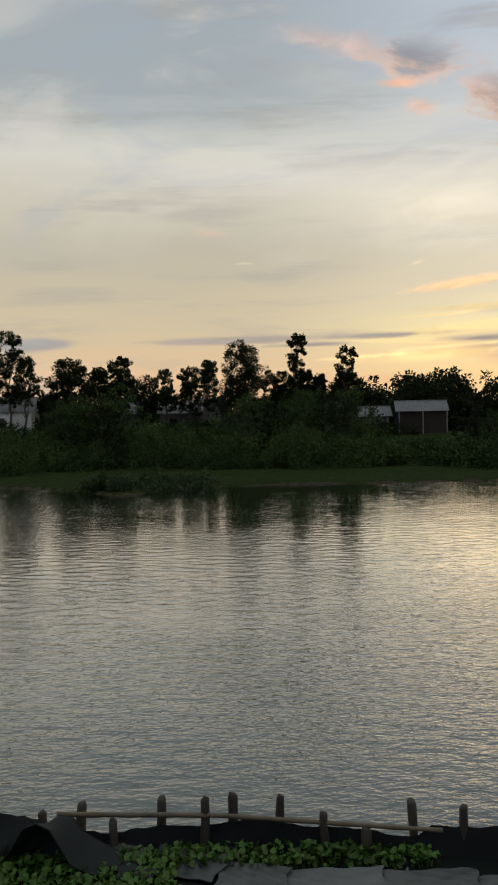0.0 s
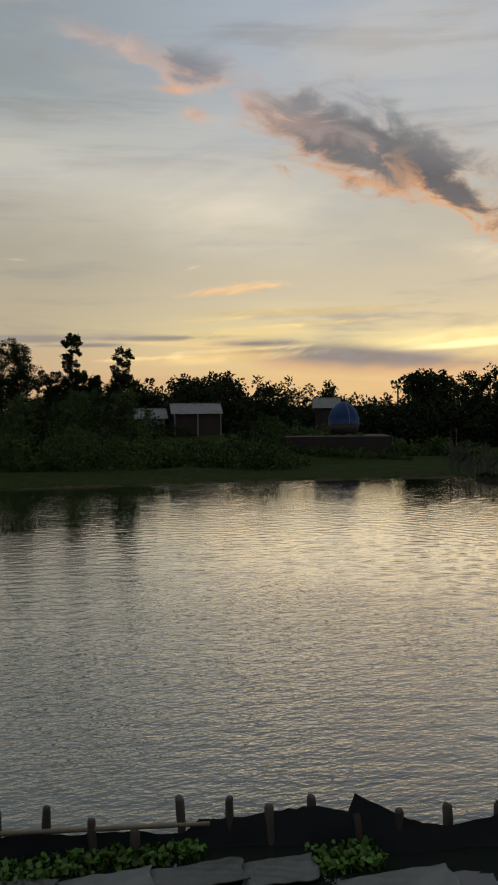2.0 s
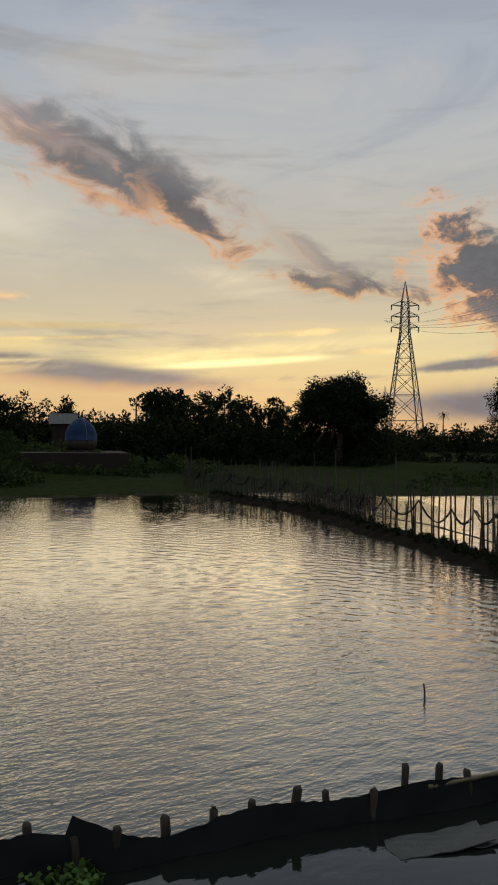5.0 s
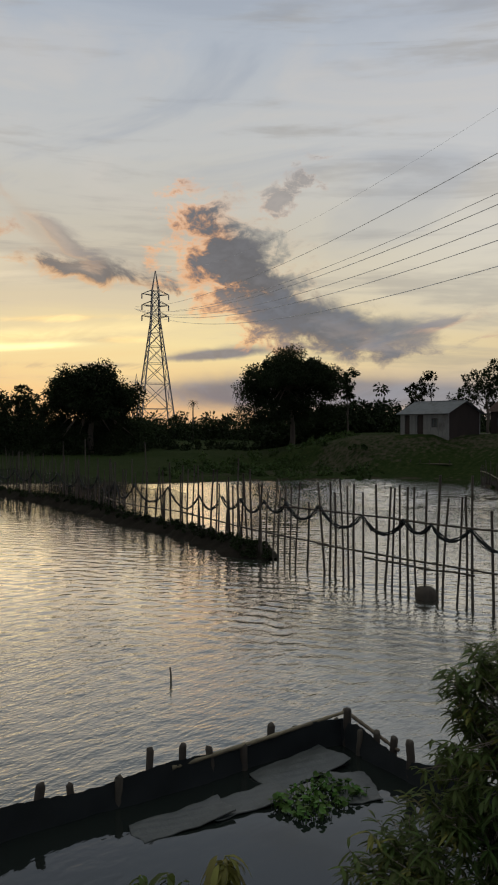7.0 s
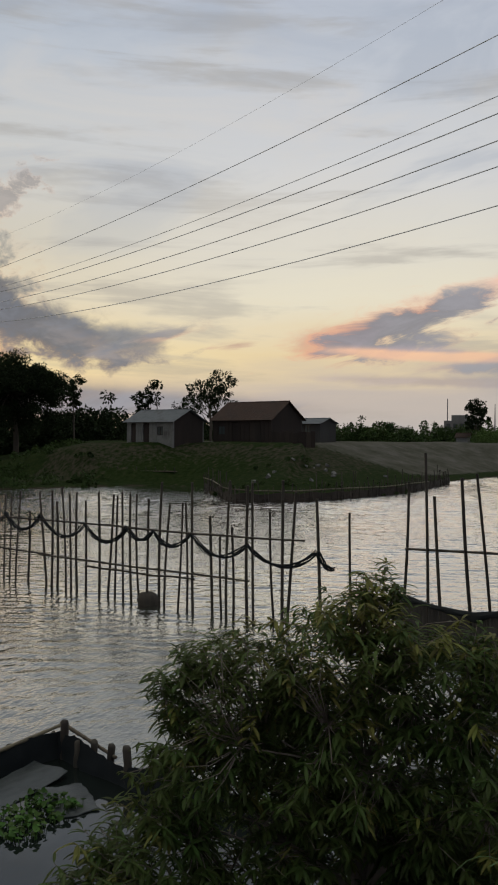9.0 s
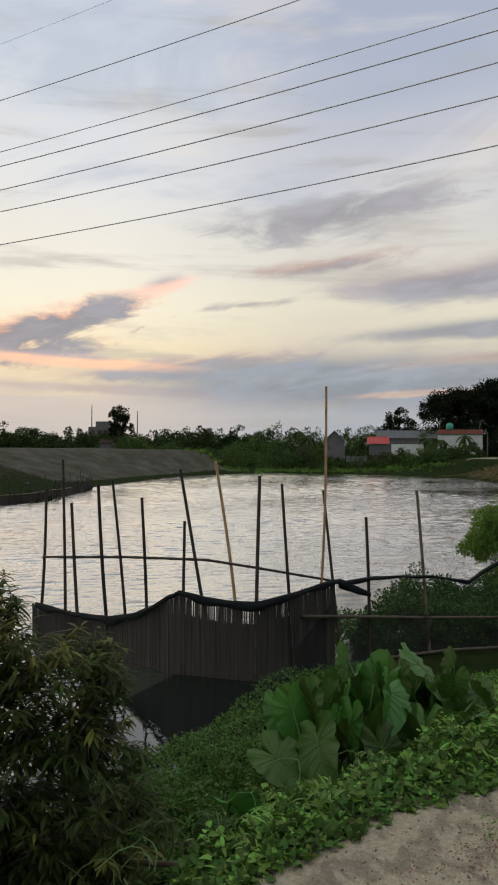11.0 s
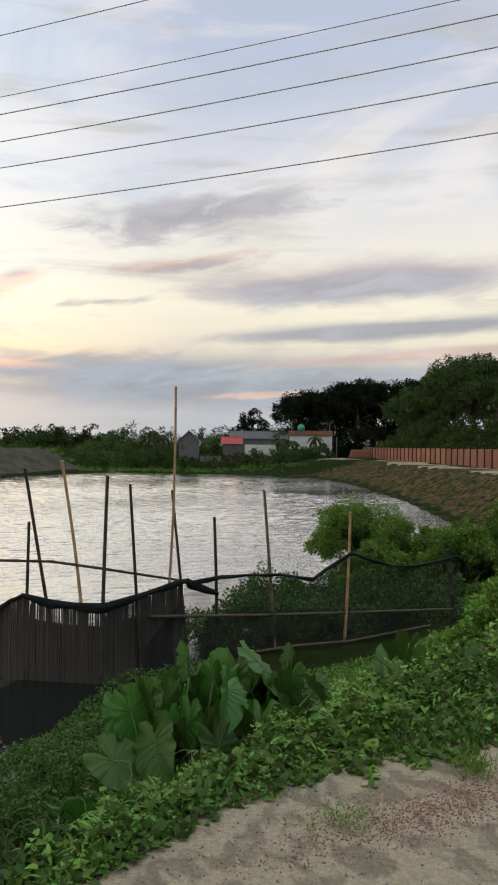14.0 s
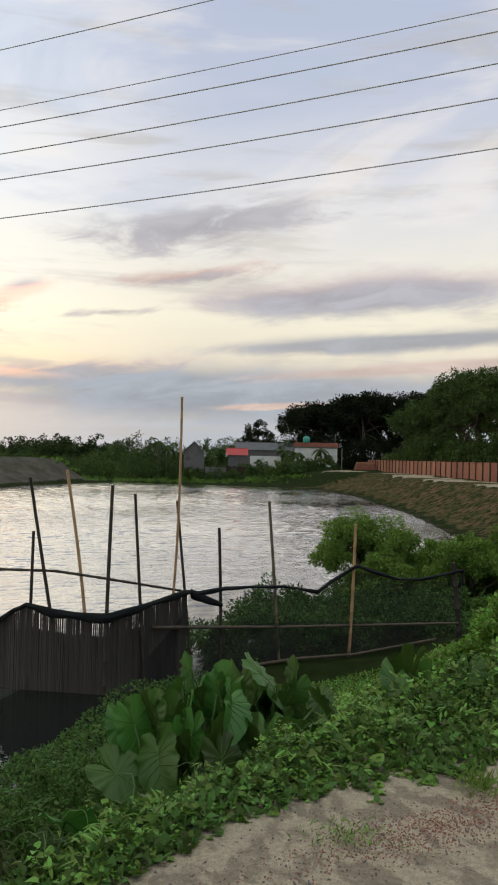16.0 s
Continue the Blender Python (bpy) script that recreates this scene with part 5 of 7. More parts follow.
def round_leaves(n, centre_fn, seed, size=(0.020, 0.042), name="crown"):
    """Round floating leaves on short stalks, each a small cupped disc."""
    r2 = np.random.default_rng(seed)
    m = Mesh()
    ang = np.linspace(0, 2 * np.pi, 8, endpoint=False)
    for i in range(n):
        x, y, z = centre_fn(r2)
        r = r2.uniform(*size)
        h = r2.uniform(0.03, 0.12)
        tilt = Matrix.Rotation(r2.normal(0, 0.5), 3, "X") @ Matrix.Rotation(r2.normal(0, 0.5), 3, "Y")
        v = [(0, 0, -r * 0.25)] + [(r * math.cos(a) * (0.9 if k else 0.55), r * math.sin(a), r * 0.12 * math.sin(2 * a)) for k, a in enumerate(ang)]
        v = np.array([tilt @ Vector(q) for q in v]) + np.array([x, y, z + h])
        m.add(v, [(0, 1 + k, 1 + (k + 1) % 8) for k in range(8)])
        m.tube([(x + r2.normal(0, 0.02), y, z), (x, y, z + h - r * 0.2)], 0.004, 3, False)
    return m


def patch(x0, x1, y0, y1):
    return lambda r: (r.uniform(x0, x1), r.uniform(y0, y1), 0.01)


for lab, n, args, sd in (("bright green water hyacinth floating along the netting", 800, (-1.2, 1.55, 7.30, 7.62), 1), ("dense green water hyacinth covering the still water", 2300, (-3.2, -0.62, 6.7, 7.5), 2),
                         ("green water hyacinth clump beside grey sheets", 260, (2.35, 2.95, 6.75, 7.15), 3), ("green water plant clump on a sheet's edge", 260, (6.55, 7.45, 4.9, 5.5), 4)):
    tagged(new("water_hyacinth", round_leaves(n, patch(*args), sd).data("water_hyacinth", M_HYACINTH, True)), lab, "water plant", kind="stuff")

# ---- plants on the near bank ----
def lance_leaves(name, mat, pos, out, length_, width, seed, curl=0.5):
    """Long narrow leaves with a midrib fold, hanging in a curve."""
    r2 = np.random.default_rng(seed)
    pos, out = np.asarray(pos, float), np.asarray(out, float)
    out = out / (np.linalg.norm(out, axis=1)[:, None] + 1e-9)
    n = len(pos)
    side = np.cross(out, np.array([0, 0, 1.0]))
    side /= np.linalg.norm(side, axis=1)[:, None] + 1e-9
    ln = length_ * r2.uniform(0.6, 1.2, (n, 1))
    wd = width * r2.uniform(0.75, 1.2, (n, 1))
    down = np.array([0, 0, -1.0])
    prof = [0.12, 0.8, 1.0, 0.7, 0.06]
    V = []
    p = pos.copy()
    d = out.copy()
    up = np.cross(side, out)
    for k in range(5):
        s = k / 4
        V += [p - side * wd * prof[k] / 2 + up * wd * 0.16, p, p + side * wd * prof[k] / 2 + up * wd * 0.16]
        d = d + down * curl * 0.42
        d /= np.linalg.norm(d, axis=1)[:, None]
        p = p + d * ln / 4
    v = np.stack(V, 1).reshape(-1, 3)
    quads = []
    for k in range(4):
        quads += [(3 * k, 3 * k + 1, 3 * k + 4, 3 * k + 3), (3 * k + 1, 3 * k + 2, 3 * k + 5, 3 * k + 4)]
    f = (np.arange(n)[:, None, None] * 15 + np.array(quads)[None]).reshape(-1, 4)
    me = bpy.data.meshes.new(name)
    me.from_pydata(v.tolist(), [], f.tolist())
    me.materials.append(mat)
    me.polygons.foreach_set("use_smooth", [True] * len(me.polygons))
    me.update()
    return me


def mango(label, base, tips_spec, seed, trunk_r, leaf=0.112, young=0.5, stems=6, nodes=24, curl=0.55, bole=0.0):
    """A small mango tree: forked stems, side branches, and at every tip a whorl of hanging leaves."""
    r2 = np.random.default_rng(seed)
    ob = thing("mango_tree", label, "tree", at=base)
    b = np.array(base)
    tips = []
    for cx, cy, cz, rx, rz, n in tips_spec:
        q, d = in_ball(r2, n, 1.0, 0.35)
        tips.append(np.array([cx, cy, cz]) + q * np.array([rx, rx, rz]) - b)
    tips = np.concatenate(tips)
    tr = Mesh()
    if bole:
        tr.tube([(0.02, 0, -0.3), (0.0, 0.02, bole * 0.5), (0, 0, bole), (0.01, 0, bole + 0.1)], [trunk_r * 2.0, trunk_r * 1.7, trunk_r * 1.5, trunk_r * 1.0], 9)
    forks = []
    for k in range(stems):
        t = tips[r2.integers(0, len(tips))] * np.array([0.42, 0.42, 0.55])
        pts = [(r2.normal(0, 0.01), r2.normal(0, 0.01), bole * r2.uniform(0.75, 1.05)) if bole else (r2.normal(0, 0.04), r2.normal(0, 0.04), -0.3),
               (t[0] * 0.42, t[1] * 0.42, bole + (t[2] - bole) * 0.45), tuple(t)]
        tr.tube(pts, [trunk_r, trunk_r * 0.8, trunk_r * 0.5], 7)
        forks.append(t)
    forks = np.array(forks)
    twigs = []
    for k in range(nodes):
        t = tips[r2.integers(0, len(tips))] * 0.82
        f = forks[np.argmin(np.linalg.norm(forks - t, axis=1))]
        tr.tube([f, f * 0.5 + t * 0.5 + r2.normal(0, 0.05, 3), t], [trunk_r * 0.42, trunk_r * 0.3, trunk_r * 0.18], 5)
        twigs.append(t)
    twigs = np.array(twigs)
    zmax = tips[:, 2].max()
    sets = {True: ([], []), False: ([], [])}
    for t in tips:
        f = twigs[np.argmin(np.linalg.norm(twigs - t, axis=1))]
        tr.tube([f, f * 0.4 + t * 0.6 + r2.normal(0, 0.04, 3), t], [trunk_r * 0.14, trunk_r * 0.10, trunk_r * 0.07], 4)
        new_growth = r2.random() < young * (0.15 + 1.1 * max(0, (t[2] - zmax + 0.5) / 0.5))
        n = int(r2.integers(11, 17))
        a = r2.uniform(0, 6.28, n)
        d = np.column_stack([np.cos(a), np.sin(a), r2.uniform(-0.75, 0.45, n)])
        axis = t - f + np.array([0, 0, 0.08])
        axis /= np.linalg.norm(axis) + 1e-6
        P, D = sets[new_growth]
        P.append(t + axis * r2.uniform(-0.13, 0.03, (n, 1)))
        D.append(d + axis * 0.5)
    part("trunk", tr, M_MANGO_BARK, ob, smooth=True)
    for flag, m, lab in ((False, M_LEAF_MANGO, ""), (True, M_LEAF_MANGO_NEW, "yellowish young leaves")):
        P, D = sets[flag]
        if P:
            part("leaves", lance_leaves("leaves", m, np.concatenate(P), np.concatenate(D), leaf, leaf * 0.20, seed, curl), None, ob, lab)
    return ob


M_MANGO_BARK = material("mango_bark", [(0.13, 0.105, 0.085), (0.22, 0.18, 0.15)], 0.85, 8, 0.006, 18, stretch=(1, 1, 0.3))
mango("leafy mango tree with forked stems on the near bank", (5.02, 1.45, height_at(5.02, 1.45)),
      [(4.92, 1.50, 2.45, 0.50, 0.44, 260), (5.08, 1.36, 2.84, 0.16, 0.14, 36), (4.66, 2.06, 2.28, 0.36, 0.40, 140), (4.60, 2.38, 2.30, 0.16, 0.26, 34), (5.05, 0.95, 2.32, 0.38, 0.40, 170), (5.16, 0.78, 2.52, 0.12, 0.12, 16),
       (4.95, 1.50, 1.92, 0.62, 0.36, 260), (4.55, 2.25, 1.80, 0.40, 0.34, 130), (4.38, 2.42, 1.42, 0.45, 0.28, 120), (4.15, 2.66, 1.34, 0.25, 0.2, 40), (5.0, 0.75, 1.7, 0.45, 0.4, 140), (5.05, 0.95, 1.28, 0.34, 0.3, 80),
       (5.45, 1.9, 1.5, 0.5, 0.45, 140), (5.5, 1.2, 1.45, 0.5, 0.45, 140), (5.4, 1.5, 1.15, 0.55, 0.4, 150), (4.62, 2.0, 1.2, 0.45, 0.3, 130), (4.9, 1.5, 1.55, 0.5, 0.2, 90)], 7, 0.024, 0.105, 0.55, 11, 70, 0.5, 0.45)
mango("young mango sapling with pale drooping leaves", (3.62, 3.50, height_at(3.62, 3.5)),
      [(3.66, 3.38, 1.34, 0.10, 0.06, 4), (3.40, 3.62, 1.24, 0.12, 0.06, 4), (3.5, 3.55, 1.1, 0.16, 0.1, 4)], 9, 0.014, 0.2, 0.5, 3, 3, 1.5)


def taro_leaf(L, seed):
    """A large heart-shaped leaf about its stalk, tip along +y: cupped, puckered between the veins, its rim ruffled."""
    r2 = np.random.default_rng(seed)
    n, rings = 56, 8
    th = np.linspace(-math.pi, math.pi, n + 1)
    marks = [(0, 0.84), (9, 0.77), (20, 0.64), (38, 0.48), (62, 0.38), (90, 0.34), (118, 0.345), (142, 0.40), (160, 0.40), (172, 0.24), (180, 0.09)]
    rim = np.interp(np.degrees(np.abs(th)), [a for a, r in marks], [r for a, r in marks]) * (1 + 0.025 * np.sin(th * 9 + r2.uniform(0, 6)))
    ph = r2.uniform(0, 6, 4)
    cup, curl = r2.uniform(0.12, 0.55), r2.uniform(0.15, 0.6)

    def height(x, y, f, a):
        pucker = 0.005 * f * math.cos((y - 0.5 * abs(x)) * 42) * min(1, 3 * abs(x))
        ruffle = f ** 3 * (0.02 * math.sin(a * 8 + ph[0]) + 0.018 * math.sin(a * 15 + ph[1]))
        return (cup * abs(x) + pucker + ruffle - curl * max(0, y) ** 2 - 0.25 * curl * x * x * 4) * L

    rows = []
    for k in range(rings + 1):
        f = (k / rings) ** 0.85
        row = []
        for a, r in zip(th, rim):
            x, y = r * f * math.sin(a), r * f * math.cos(a)
            row.append((x * L, y * L, height(x, y, f, a)))
        rows.append(row)
    m = Mesh().sheet(rows)
    blade = len(m.f)
    for start, deg in ((0, 0), (0.40, 13), (0.28, 26), (0.17, 42), (0.08, 62), (0.02, 88), (0, 118), (0, 150)):
        for sgn in ((1,) if deg == 0 else (1, -1)):
            a = radians(deg) * sgn
            r = float(np.interp(deg, [q for q, w in marks], [w for q, w in marks])) * 0.95
            x1, y1 = r * math.sin(a), r * math.cos(a)
            P = []
            for f in np.linspace(0, 1, 7):
                x, y = x1 * f, start + (y1 - start) * f ** 0.9
                ang = math.atan2(x, y)
                reach = float(np.interp(math.degrees(abs(ang)), [q for q, w in marks], [w for q, w in marks]))
                P.append((x * L, y * L, height(x, y, min(1, math.hypot(x, y) / reach), ang) + 0.0018))
            m.tube(P, np.linspace(0.0055 if deg == 0 else 0.003, 0.001, 7), 4, False)
    me = m.data("leaf", M_TARO, True)
    me.materials.append(M_VEIN)
    me.polygons.foreach_set("material_index", [0 if i < blade else 1 for i in range(len(m.f))])
    me.update()
    return me


TARO = [taro_leaf(L, 60 + i) for i, L in enumerate((0.22, 0.32, 0.42, 0.50, 0.56, 0.62))]


def taro_plant(x, y, seed, n=6, tall=0.75, big=3):
    r2 = np.random.default_rng(seed)
    z = height_at(x, y)
    ob = thing("taro_plant", "broad-leaved green taro plant on the overgrown slope", "plant", "taro plants", at=(x, y, z - 0.05))
    face = math.degrees(math.atan2(0.2 - y, 0.3 - x)) - 90
    for i in range(n):
        a = r2.uniform(0, 6.28)
        h = tall * r2.uniform(0.45, 1.25)
        r = r2.uniform(0.08, 0.34)
        tip = Vector((r * math.cos(a), r * math.sin(a), h))
        part("stalk", Mesh().tube([(0, 0, 0), (tip.x * 0.35, tip.y * 0.35, h * 0.6), tuple(tip)], [0.017, 0.012, 0.007], 6), M_STALK, ob, smooth=True)
        lf = part("leaf", TARO[int(np.clip(r2.integers(big - 2, big + 2), 0, 5))], None, ob)
        # blades lean away from the clump's middle, tips hanging
        out_ = math.degrees(a) - 90 if r2.random() < 0.55 else face + r2.normal(0, 40)
        lf.matrix_basis = Matrix.Translation(tip) @ pose(0, 0, 0, -r2.uniform(25, 100), r2.normal(0, 24), out_ + r2.normal(0, 30))
    return ob


k = 0
for x, y, n, tall, big in ((6.05, -0.50, 6, 0.62, 5), (6.0, -0.78, 5, 0.42, 5), (6.25, -0.72, 7, 0.78, 4), (6.2, -1.0, 7, 0.62, 4), (6.6, -0.9, 7, 0.80, 4), (6.55, -1.22, 7, 0.72, 4), (6.95, -1.1, 7, 0.84, 4), (6.3, -1.35, 6, 0.52, 3),
                           (6.9, -1.45, 6, 0.66, 3), (7.1, -1.75, 5, 0.55, 3), (6.9, -0.62, 6, 0.8, 3), (7.2, -0.95, 6, 0.85, 4), (6.5, -1.7, 4, 0.40, 2), (5.9, -1.3, 4, 0.30, 2),
                           (6.15, -2.35, 3, 0.26, 4), (6.05, -2.12, 2, 0.26, 3), (6.45, -2.75, 2, 0.26, 4), (5.55, -1.75, 3, 0.2, 1), (5.25, 0.12, 2, 0.30, 1), (5.5, -2.5, 3, 0.2, 1), (5.05, -1.2, 3, 0.16, 0)):
    taro_plant(x, y, 100 + k, n, tall, big)
    k += 1


def heart_leaves(name, mat, pos, size, seed, tilt=0.5):
    """Soft heart-shaped leaves, each folded a little along its midrib, facing the sky."""
    r2 = np.random.default_rng(seed)
    n = len(pos)
    nrm = np.column_stack([r2.normal(0, tilt, (n, 2)), np.ones(n)])
    nrm /= np.linalg.norm(nrm, axis=1)[:, None]
    a = r2.uniform(0, 6.283, n)
    along_ = np.column_stack([np.cos(a), np.sin(a), r2.normal(-0.25, 0.25, n)])
    along_ -= nrm * (along_ * nrm).sum(1)[:, None]
    along_ /= np.linalg.norm(along_, axis=1)[:, None]
    side = np.cross(along_, nrm)
    sz = size * np.exp(r2.normal(0, 0.32, (n, 1)))
    shape = [(0, 0.0, 0.02), (-0.34, -0.14, 0.10), (-0.5, 0.22, 0.16), (-0.27, 0.66, 0.05), (0, 1.0, -0.16), (0.27, 0.66, 0.05), (0.5, 0.22, 0.16), (0.34, -0.14, 0.10), (0, 0.35, -0.02)]
    v = np.stack([pos + (side * x + along_ * y + nrm * z) * sz for x, y, z in shape], 1).reshape(-1, 3)
    tri = np.array([(8, k, (k + 1) % 8) for k in range(8)])
    f = (np.arange(n)[:, None, None] * 9 + tri[None]).reshape(-1, 3)
    me = bpy.data.meshes.new(name)
    me.vertices.add(len(v))
    me.vertices.foreach_set("co", v.ravel())
    me.loops.add(f.size)
    me.loops.foreach_set("vertex_index", f.ravel().astype(np.int32))
    me.polygons.add(len(f))
    me.polygons.foreach_set("loop_start", np.arange(0, f.size, 3, dtype=np.int32))
    me.polygons.foreach_set("loop_total", np.full(len(f), 3, dtype=np.int32))
    me.polygons.foreach_set("use_smooth", np.ones(len(f), bool))
    me.materials.append(mat)
    me.update(calc_edges=True)
    return me


def slope_cover(name, label, region, n, leaf, mat, seed, mound, width=0.85, droop=-0.1, category="plant", hearts=False):
    """Creepers over the ground: leaves in heaps that follow the slope. region(r) gives a place; mound(x, y) its depth."""
    r2 = np.random.default_rng(seed)
    pts = np.array([region(r2) for _ in range(n)])
    z = ground_height(pts)
    d = mound(pts[:, 0], pts[:, 1], z)
    keep = d > 0.006
    pts, z, d = pts[keep], z[keep], d[keep]
    up = r2.random(len(pts)) ** 0.45
    P = np.column_stack([pts, np.maximum(z, 0.0) + d * up])
    D = np.column_stack([r2.normal(0, 0.8, (len(P), 2)), r2.uniform(0.0, 0.9, len(P))])
    me = heart_leaves(name, mat, P, leaf, seed) if hearts else leaf_mesh(name, mat, P, D, leaf, leaf * width, droop, seed, 0.12)
    return tagged(new(name, me), label, category, "", "stuff")


ROAD_EDGE = [(2.2, 0.9), (3.0, 0.28), (3.43, -0.09), (3.53, -0.24), (3.71, -0.42), (3.85, -0.53), (4.03, -0.70), (4.12, -0.93), (4.18, -1.15), (4.29, -1.47), (4.42, -1.81), (4.52, -2.1), (4.85, -3.0), (5.4, -4.4), (6.0, -6.0)]


def bank_edge(x, y):
    """0 on the bare road, 1 well inside the growth; the line between them wanders."""
    ex, ey = np.array(ROAD_EDGE).T
    d = (x - np.interp(-y, -ey, ex)) * 0.9
    d = d + 0.07 * np.sin(x * 9 + y * 7) + 0.05 * np.sin(y * 23 + x * 5) + 0.04 * np.sin(x * 41 - y * 31)
    return np.clip(d / 0.9, 0, 1) ** 1.1


def lumps(x, y, a=0.3):
    v = np.sin(x * 2.3 + np.sin(y * 1.7)) * np.cos(y * 2.1 + 0.8) * 0.5 + 0.5 * np.sin(x * 5.1 + y * 3.3)
    return np.maximum(0.0, 0.55 + 0.45 * v) * a


def near_region(r):
    return (r.uniform(3.0, 8.6), r.uniform(-4.6, 1.3))


def creeper_depth(x, y, z):
    heaps = 0.5 + 0.5 * np.sin(x * 7.3 + 2.1 * np.sin(y * 4.7)) * np.cos(y * 6.9 + 1.4 * np.sin(x * 3.9))
    return bank_edge(x, y) * (1 - np.exp(-((x - 5.05) ** 2 + (y - 0.25) ** 2) / 0.42)) * (0.03 + lumps(x, y, 0.12) + 0.32 * heaps ** 1.6) * np.clip((0.35 + 0.12 * np.sin(x * 6 + 1) + 0.05 * np.sin(x * 17) - y) / 0.3, 0, 1)


slope_cover("creepers", "bright green heart-leaved creepers covering the slope below the road", near_region, 36000, 0.030, M_LEAF_BRIGHT, 41, creeper_depth, hearts=True)
slope_cover("creepers", "small yellow-green vine leaves among the creepers", near_region, 26000, 0.034, M_LEAF_BRIGHT, 40, creeper_depth, 0.55)
slope_cover("creepers", "dull green broad leaves under the creepers", lambda r: (r.uniform(3.0, 8.0), r.uniform(-4.4, 1.2)), 42000, 0.06, M_LEAF_MID, 47, lambda x, y, z: 0.8 * creeper_depth(x, y, z), 0.7)


def weed_tufts(name, label, n, region, keep, mat, seed, leaf=0.12):
    """Upright tufts of narrow leaves among the creepers."""
    r2 = np.random.default_rng(seed)
    P, D = [], []
    while len(P) < n:
        x, y = region(r2)
        if not keep(x, y):
            continue
        k = int(r2.integers(9, 18))
        h = r2.uniform(0.04, 0.26)
        P.append(np.array([x, y, height_at(x, y)]) + np.column_stack([r2.normal(0, 0.03, (k, 2)), r2.uniform(0.02, h, k)]))
        a = r2.uniform(0, 6.28, k)
        D.append(np.column_stack([np.cos(a), np.sin(a), r2.uniform(0.3, 1.6, k)]))
    return tagged(new(name, lance_leaves(name, mat, np.concatenate(P), np.concatenate(D), leaf, leaf * 0.2, seed, 0.45)), label, "plant", "", "stuff")


weed_tufts("weeds", "fresh green narrow-leaved weeds among the creepers", 300, near_region, lambda x, y: 0.25 < bank_edge(x, y) and y < 0.1, M_LEAF_BRIGHT, 91, 0.085)
weed_tufts("weeds", "dark narrow-leaved weeds on the lower slope", 620, lambda r: (r.uniform(5.6, 9.6), r.uniform(-2.4, 1.0)), lambda x, y: bank_edge(x, y) > 0.9, M_LEAF_MID, 92, 0.15)
slope_cover("weeds", "tangled green weeds along the water's edge", lambda r: (r.uniform(6.6, 13.2), r.uniform(-2.6, 1.6)), 42000, 0.06, M_LEAF_MID, 42,
            lambda x, y, z: np.clip(1.05 - 0.5 * np.abs(y - 0.62 + (x - 8) * 0.33), 0, 1) * np.clip(-(3.23 * (y - 1.0) + 2.19 * (x - 10.4)) / 1.6, 0, 1) * (0.26 + lumps(x, y, 0.46)), 0.42)
r2 = np.random.default_rng(55)
foliage_bank("weeds", "tall tangled weeds on the lower slope", [(x, y, max(0.0, height_at(x, y)), r2.uniform(0.16, 0.34), r2.uniform(0.35, 0.85)) for x, y in zip(r2.uniform(6.2, 9.0, 44), r2.uniform(-0.35, 0.95, 44))], 40000, 0.05, M_LEAF_MID, "plant", 55, 0.45)
HEAP = [(7.75, -3.05, 0.25, 0.12), (7.75, -3.3, 0.3, 0.30), (7.65, -3.55, 0.36, 0.56), (7.55, -3.85, 0.45, 0.80), (8.3, -3.75, 0.4, 0.50), (7.0, -3.7, 0.4, 0.30), (8.1, -4.2, 0.55, 0.85), (7.4, -4.3, 0.6, 0.85), (6.7, -4.1, 0.5, 0.42), (7.3, -4.9, 0.8, 1.1)]
foliage_bank("vine_heap", "tall heap of bright green climbing vines beside the road", [(x, y, height_at(x, y), r, h) for x, y, r, h in HEAP], 60000, 0.05, M_LEAF_BRIGHT, "vine", 43, 0.75, droop=0.1)
foliage_bank("scrub", "low green scrub behind the black net", [(16.2 + i * 0.75 + 0.3 * (j % 2), -2.9 - j * 0.95 - 0.25 * i, 0.0, 0.75, 0.6 + 0.2 * ((i + j) % 3)) for i in range(6) for j in range(6)]
             + [(15.4, -2.0, 0.0, 0.5, 0.6), (16.0, -2.1, 0.0, 0.6, 0.7), (16.7, -2.0, 0.0, 0.6, 0.65), (15.3, -2.9, 0.0, 0.5, 0.55), (17.4, -2.1, 0.0, 0.6, 0.6), (15.8, -3.4, 0.0, 0.5, 0.5)],
             40000, 0.09, M_LEAF_MID, "bush", 44, 0.5)


